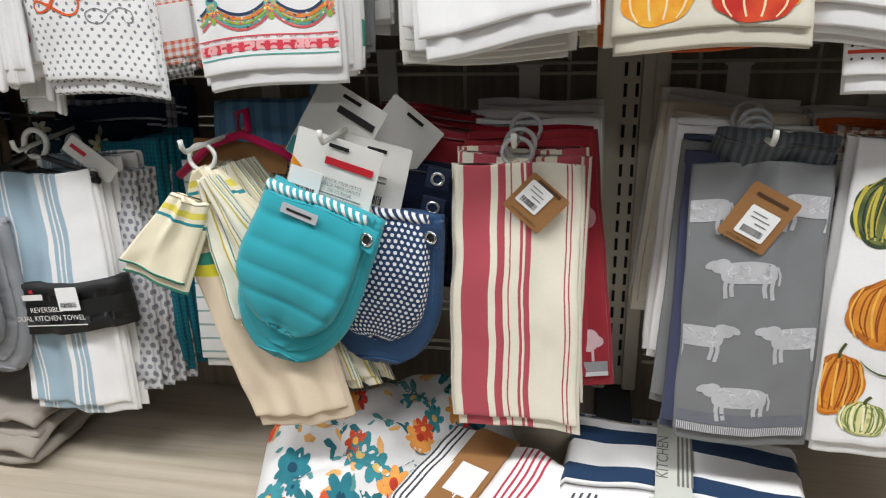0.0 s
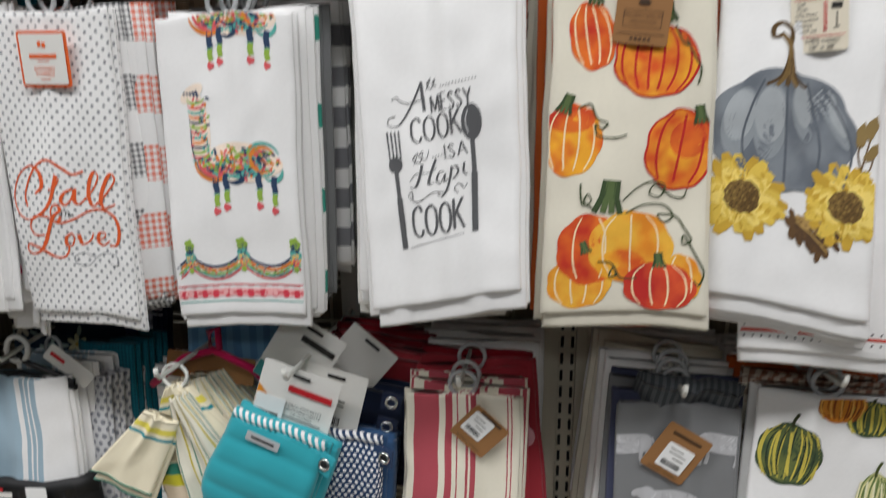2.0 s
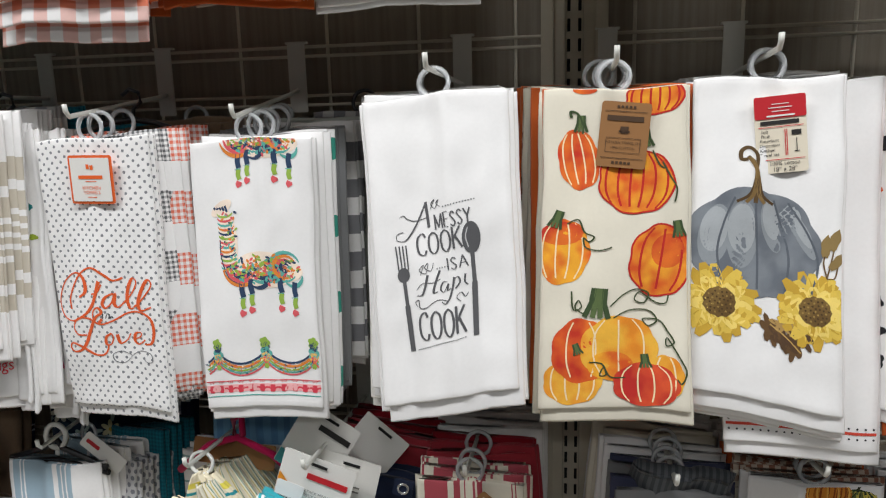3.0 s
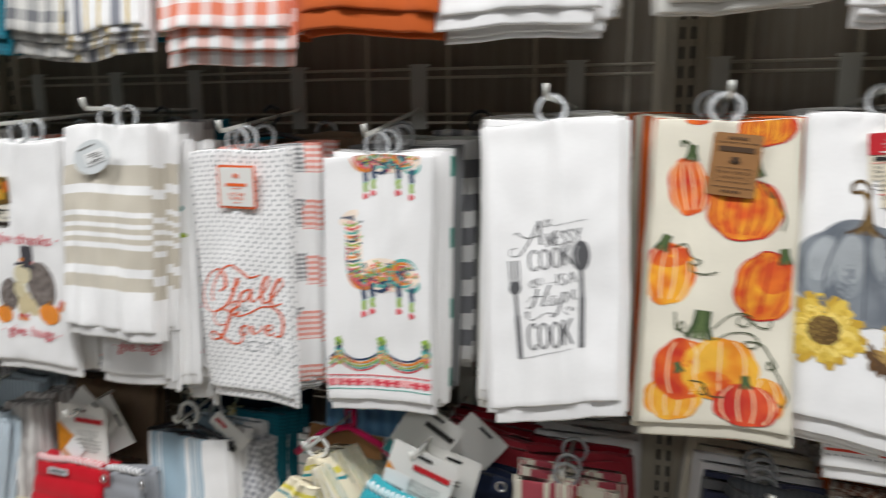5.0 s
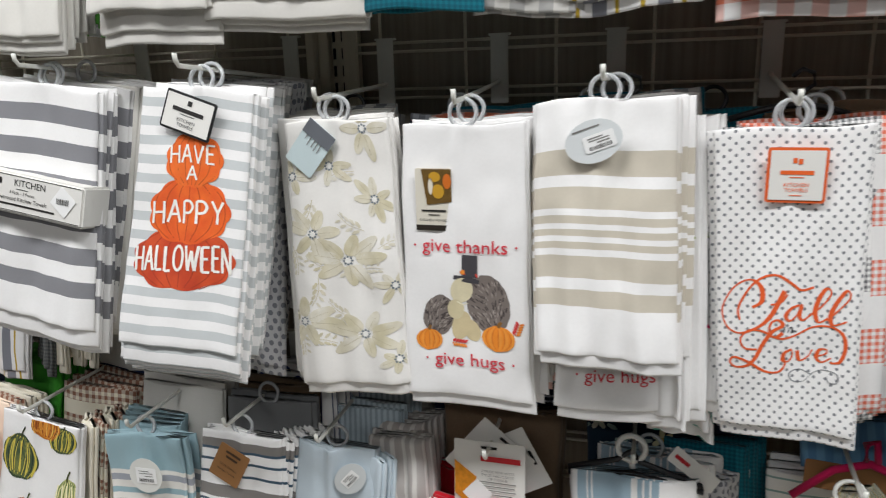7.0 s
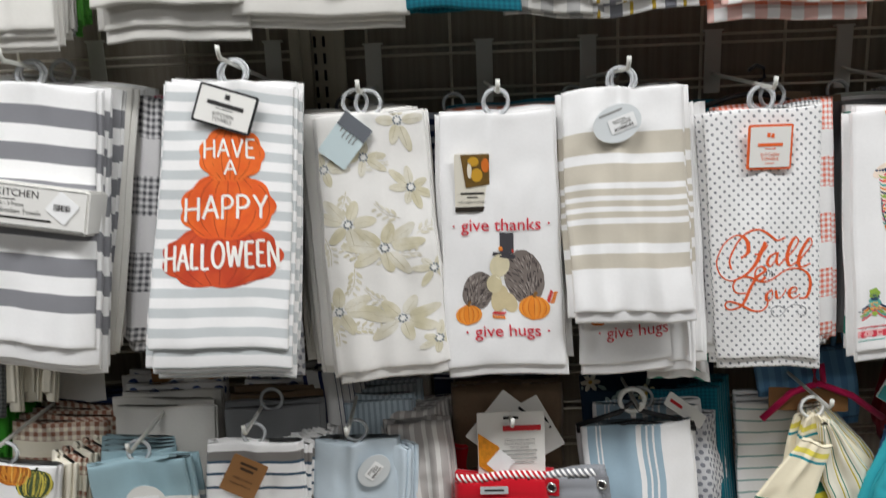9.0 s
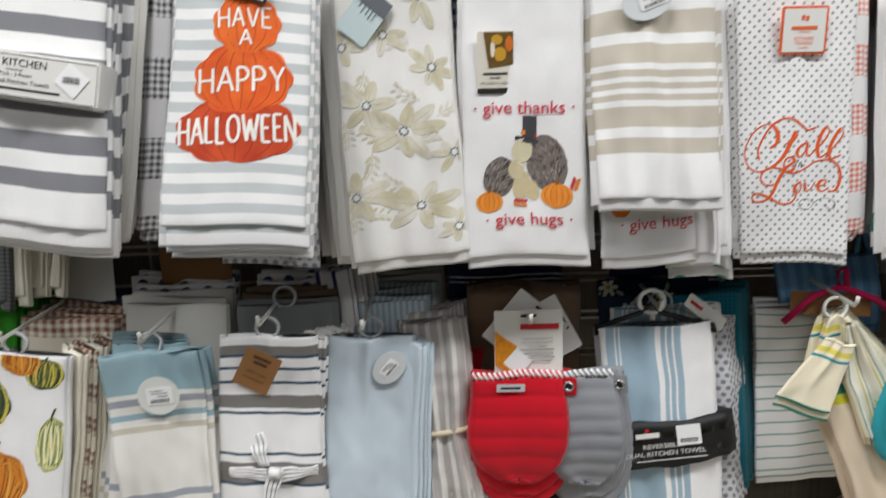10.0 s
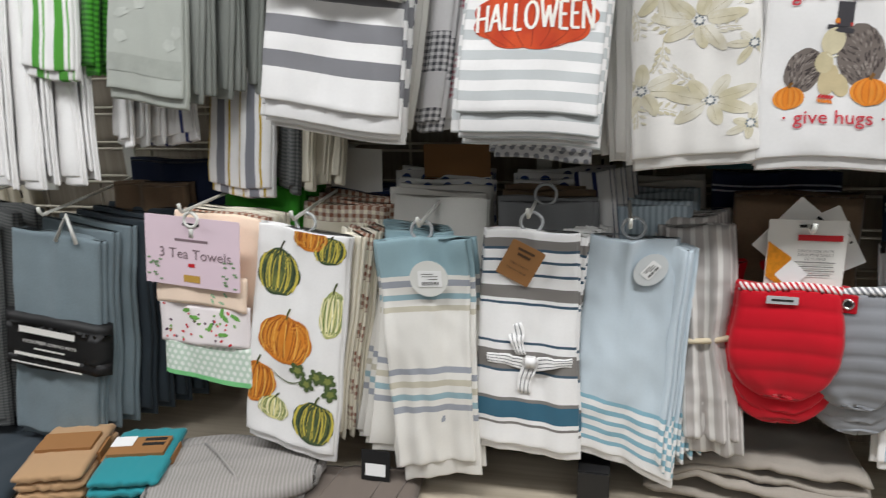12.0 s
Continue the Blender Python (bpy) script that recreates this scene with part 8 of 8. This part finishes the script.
P = Print2(Top(pouch_at, 0.36, 0.23))
for k in range(46):
    cx, cy, r = rr.uniform(-0.16, 0.16), rr.uniform(-0.1, 0.1), rr.uniform(0.009, 0.024)
    pc, hc_ = rr.choice((((222, 84, 50), (250, 190, 90)), ((240, 164, 80), (190, 60, 40)), ((40, 120, 134), (20, 70, 90)), ((214, 60, 48), (60, 60, 70)), ((60, 140, 150), (230, 200, 120))))
    flower(P, cx, cy, r, rr.choice((6, 7, 9)), pc, hc_, rr.uniform(0, 60), 0.28, 2 + P.n % 8, 0.26)
    P.n += 3
for k in range(130):
    leafy(P, rr.uniform(-0.165, 0.165), rr.uniform(-0.1, 0.1), rr.uniform(0.006, 0.011), rr.uniform(0, 180), rr.choice(((40, 110, 120), (90, 150, 150), (236, 180, 110))), 1)
P.done(pouch)

RDS, GYS = srgb(186, 60, 78), srgb(70, 72, 80)
C_ARO2 = cloth("white_red_grey_stripes", WHITE, [(0, WHITE), (0.008, RDS), (0.011, WHITE), (0.016, RDS), (0.019, WHITE), (0.024, RDS), (0.027, WHITE), (0.032, RDS), (0.035, WHITE), (0.04, RDS), (0.043, WHITE), (0.085, GYS), (0.088, WHITE), (0.093, GYS), (0.096, WHITE), (0.101, GYS), (0.104, WHITE), (0.109, GYS), (0.112, WHITE), (0.15, RDS), (0.152, WHITE), (0.156, RDS), (0.158, WHITE), (0.162, RDS), (0.164, WHITE)], "u", period=0.19)
ob = folded("folded_towel", "white towel with red and grey stripes in a kraft sleeve", pose(0.175, 0.925, Z + 0.01, 6, 3, -22), 0.30, 0.15, 0.05, C_ARO2, 4, seed=511, crumple=0.006)
bm = bmesh.new()
box(bm, -0.032, 0.032, -0.08, 0.08, -0.003, 0.061, 0.006)
sl = part("kraft_sleeve", bm, KRAFT, ob, "brown kraft sleeve with a price sticker", smooth=False)
sl.location = (-0.085, 0, 0)
st = part("price_sticker", boxed(-0.018, 0.018, -0.024, 0.024, 0.0, 0.0006), STICK, sl, smooth=False)
st.location = (0.002, -0.012, 0.0615)
ob = folded("folded_towel", "white towel with wide navy stripes in a paper sleeve", pose(0.345, 1.0, Z, 0, 0, -6), 0.26, 0.15, 0.075, cloth("white_wide_navy_bands", WHITE, [(0, WHITE), (0.026, srgb(34, 60, 92)), (0.055, WHITE), (0.1, srgb(34, 60, 92)), (0.128, WHITE)], "v", length=0.16), 4, seed=521, crumple=0.003)
bm = bmesh.new()
box(bm, -0.026, 0.026, -0.082, 0.082, -0.0005, 0.084, 0.006)
sl = part("paper_sleeve", bm, card("sage_white_paper", (206, 208, 198)), ob, "pale paper sleeve with lettering", smooth=False)
sl.location = (-0.01, 0, 0)
vs, fs = letters("KITCHEN", 0.019)
bm = bmesh.new()
mv = [bm.verts.new((-y - 0.012, x + 0.0, 0.0845)) for x, y in vs]
for f in fs:
    bm.faces.new([mv[i] for i in f])
for k in range(4):
    a = [bm.verts.new((0.004 + 0.005 * k + q, w2, 0.0845)) for q, w2 in ((0, -0.05), (0.0025, -0.05), (0.0025, 0.05), (0, 0.05))]
    bm.faces.new(a)
part("lettering", bm, INKG, sl, smooth=False)
folded("folded_towel", "pale grey linen towel under the striped ones", pose(0.27, 0.965, Z, 0, 0, -14), 0.28, 0.12, 0.012, C_SAGET, 1, seed=525)
folded("folded_towel", "navy and white checked towel folded on the shelf", pose(0.35, 1.08, Z, 0, 0, -3), 0.25, 0.06, 0.06, C_NAVYCK, 4, seed=527)

# left end of the shelf
def slab(bm, w, d, th, z0, seed):
    """A soft round-edged fold, lofted across its width."""
    r, rings = random.Random(seed), []
    ox, oy = r.uniform(-0.004, 0.004), r.uniform(-0.005, 0.005)
    for i in range(25):
        a = -1 + 2 * i / 24
        k = (1 - abs(a) ** 8) ** 0.5 if abs(a) < 1 else 0.15
        ring = []
        for j in range(36):
            q = 6.28318 * j / 36
            cy, cz = math.cos(q), math.sin(q)
            y = d / 2 * math.copysign(abs(cy) ** 0.35, cy) * (0.96 + 0.04 * k)
            z = th / 2 * math.copysign(abs(cz) ** 0.6, cz) * (0.35 + 0.65 * k)
            n = noise.noise(Vector((a * 4 + seed, y * 40, z0 * 90)))
            ring.append(bm.verts.new((w / 2 * a + ox + 0.004 * n, y + oy + 0.004 * noise.noise(Vector((a * 6, q, seed))), z0 + th / 2 + z + 0.0022 * n)))
        rings.append(ring)
    for a, c in zip(rings, rings[1:]):
        for j in range(36):
            bm.faces.new((a[j], a[(j + 1) % 36], c[(j + 1) % 36], c[j]))
    bm.faces.new(rings[0])
    bm.faces.new(rings[-1][::-1])


def gauze_block(x, y, rz, col, label, seed):
    t = empty("gauze_cloth_pack", pose(x, y, Z, 0, 0, rz), label, "cloth pack", "cloths on the shelf deck")
    for i in range(4):
        bm = bmesh.new()
        slab(bm, 0.108, 0.15, 0.0185, 0.0172 * i + 0.0022, seed + i)
        bmesh.ops.recalc_face_normals(bm, faces=bm.faces[:])
        part("folded_layer", bm, col, t)
    bm = bmesh.new()
    box(bm, -0.058, 0.058, -0.036, 0.036, 0.0, 0.0775, 0.012)
    sl = part("kraft_sleeve", bm, KRAFT, t, "brown kraft sleeve", smooth=False)
    sl.location = (0, 0.012, 0)
    return sl


gauze_block(-1.762, 0.832, 17, cloth("tan_gauze", srgb(180, 146, 110), bump=1.0, thread=0.004), "tan gauze cloths folded in a kraft sleeve", 531)
g = gauze_block(-1.632, 0.842, 15, cloth("teal_gauze", srgb(44, 136, 144), bump=1.0, thread=0.004), "teal gauze cloths folded in a kraft sleeve", 533)
part("price_sticker", boxed(-0.018, 0.018, -0.014, 0.014, 0.0777, 0.0783), STICK, g, smooth=False).location = (-0.03, 0.012, 0)
writing_bm = bmesh.new()
for k in range(2):
    box(writing_bm, 0.004, 0.04, 0.012 - 0.014 * k, 0.02 - 0.014 * k, 0.0777, 0.0781)
part("lettering_bar", writing_bm, INKB, g, smooth=False)
C_CORD = cloth("grey_corduroy", srgb(158, 154, 150), [(0, srgb(158, 154, 150)), (0.003, srgb(140, 136, 132))], "v", period=0.006)
C_QUILT = cloth("taupe_quilted", srgb(112, 102, 94), bump=0.5)
for i, (x, y, rz) in enumerate(((-1.475, 0.825, 118), (-1.463, 0.852, 110))):
    t = empty("oven_mitt", pose(x, y, Z + 0.026 * i, 0, 0, rz), "grey corduroy oven mitt lying on the shelf", "oven mitt", "cloths on the shelf deck")
    for name, sh, th, du, dv in (("pad", Sheet(0.155, 0.28, mitt_prof, 0.002, 1, 541 + i, bow=0.010), 0.024, 0, 0), ("thumb", Sheet(0.07, 0.13, mitt_prof, 0.002, 1, 545, bow=0.006), 0.02, 0.078, 0.05)):
        bm = bmesh.new()
        uvl = bm.loops.layers.uv.new("UVMap")
        leaf(bm, uvl, sh, th, 0.0, 20, 36, du=du, dv=dv)
        for v in bm.verts:
            a, c, d = v.co
            v.co = Vector((a, d + 0.14, 0.028 - c if name == "pad" else 0.024 - c))
        low = min(v.co.z for v in bm.verts)
        for v in bm.verts:
            v.co.z -= low
        bmesh.ops.recalc_face_normals(bm, faces=bm.faces[:])
        part(name, bm, C_CORD, t)
    if i:
        part("seam_piping", tube(bmesh.new(), [(-0.074, -0.02, 0.034), (-0.03, -0.005, 0.041), (0.03, 0.03, 0.041), (0.074, 0.06, 0.034)], 0.0026, 6), C_CORD, t)
        lb = part("kraft_label", boxed(-0.022, 0.022, -0.03, 0.03, 0, 0.001), KRAFT, t, "brown kraft label", smooth=False)
        lb.matrix_basis = pose(0.07, -0.105, 0.036, 0, 8, 10)
ob = folded("pot_holder", "taupe quilted pot holder lying on the shelf", pose(-1.262, 0.862, Z, 0, 0, 8), 0.17, 0.17, 0.022, C_QUILT, 1, "pot holder", 551, 0.003)
for k in range(4):
    q = -0.06 + 0.04 * k
    part("quilt_seam", tube(bmesh.new(), [(q - 0.02, -0.075, 0.0225), (q, 0, 0.0245), (q + 0.02, 0.075, 0.0225)], 0.0014, 5), C_QUILT, ob)
ob = tagged(mesh_ob("swing_tag", boxed(-0.024, 0.024, -0.001, 0.001, 0, 0.05), CBLACK, smooth=False), "black swing tag with a price sticker on the pot holder", "tag")
ob.matrix_world = pose(-1.247, 0.905, Z + 0.024, -14, 0, 0)
part("price_sticker", boxed(-0.017, 0.017, -0.0016, -0.0011, 0.008, 0.028), STICK, ob, smooth=False)
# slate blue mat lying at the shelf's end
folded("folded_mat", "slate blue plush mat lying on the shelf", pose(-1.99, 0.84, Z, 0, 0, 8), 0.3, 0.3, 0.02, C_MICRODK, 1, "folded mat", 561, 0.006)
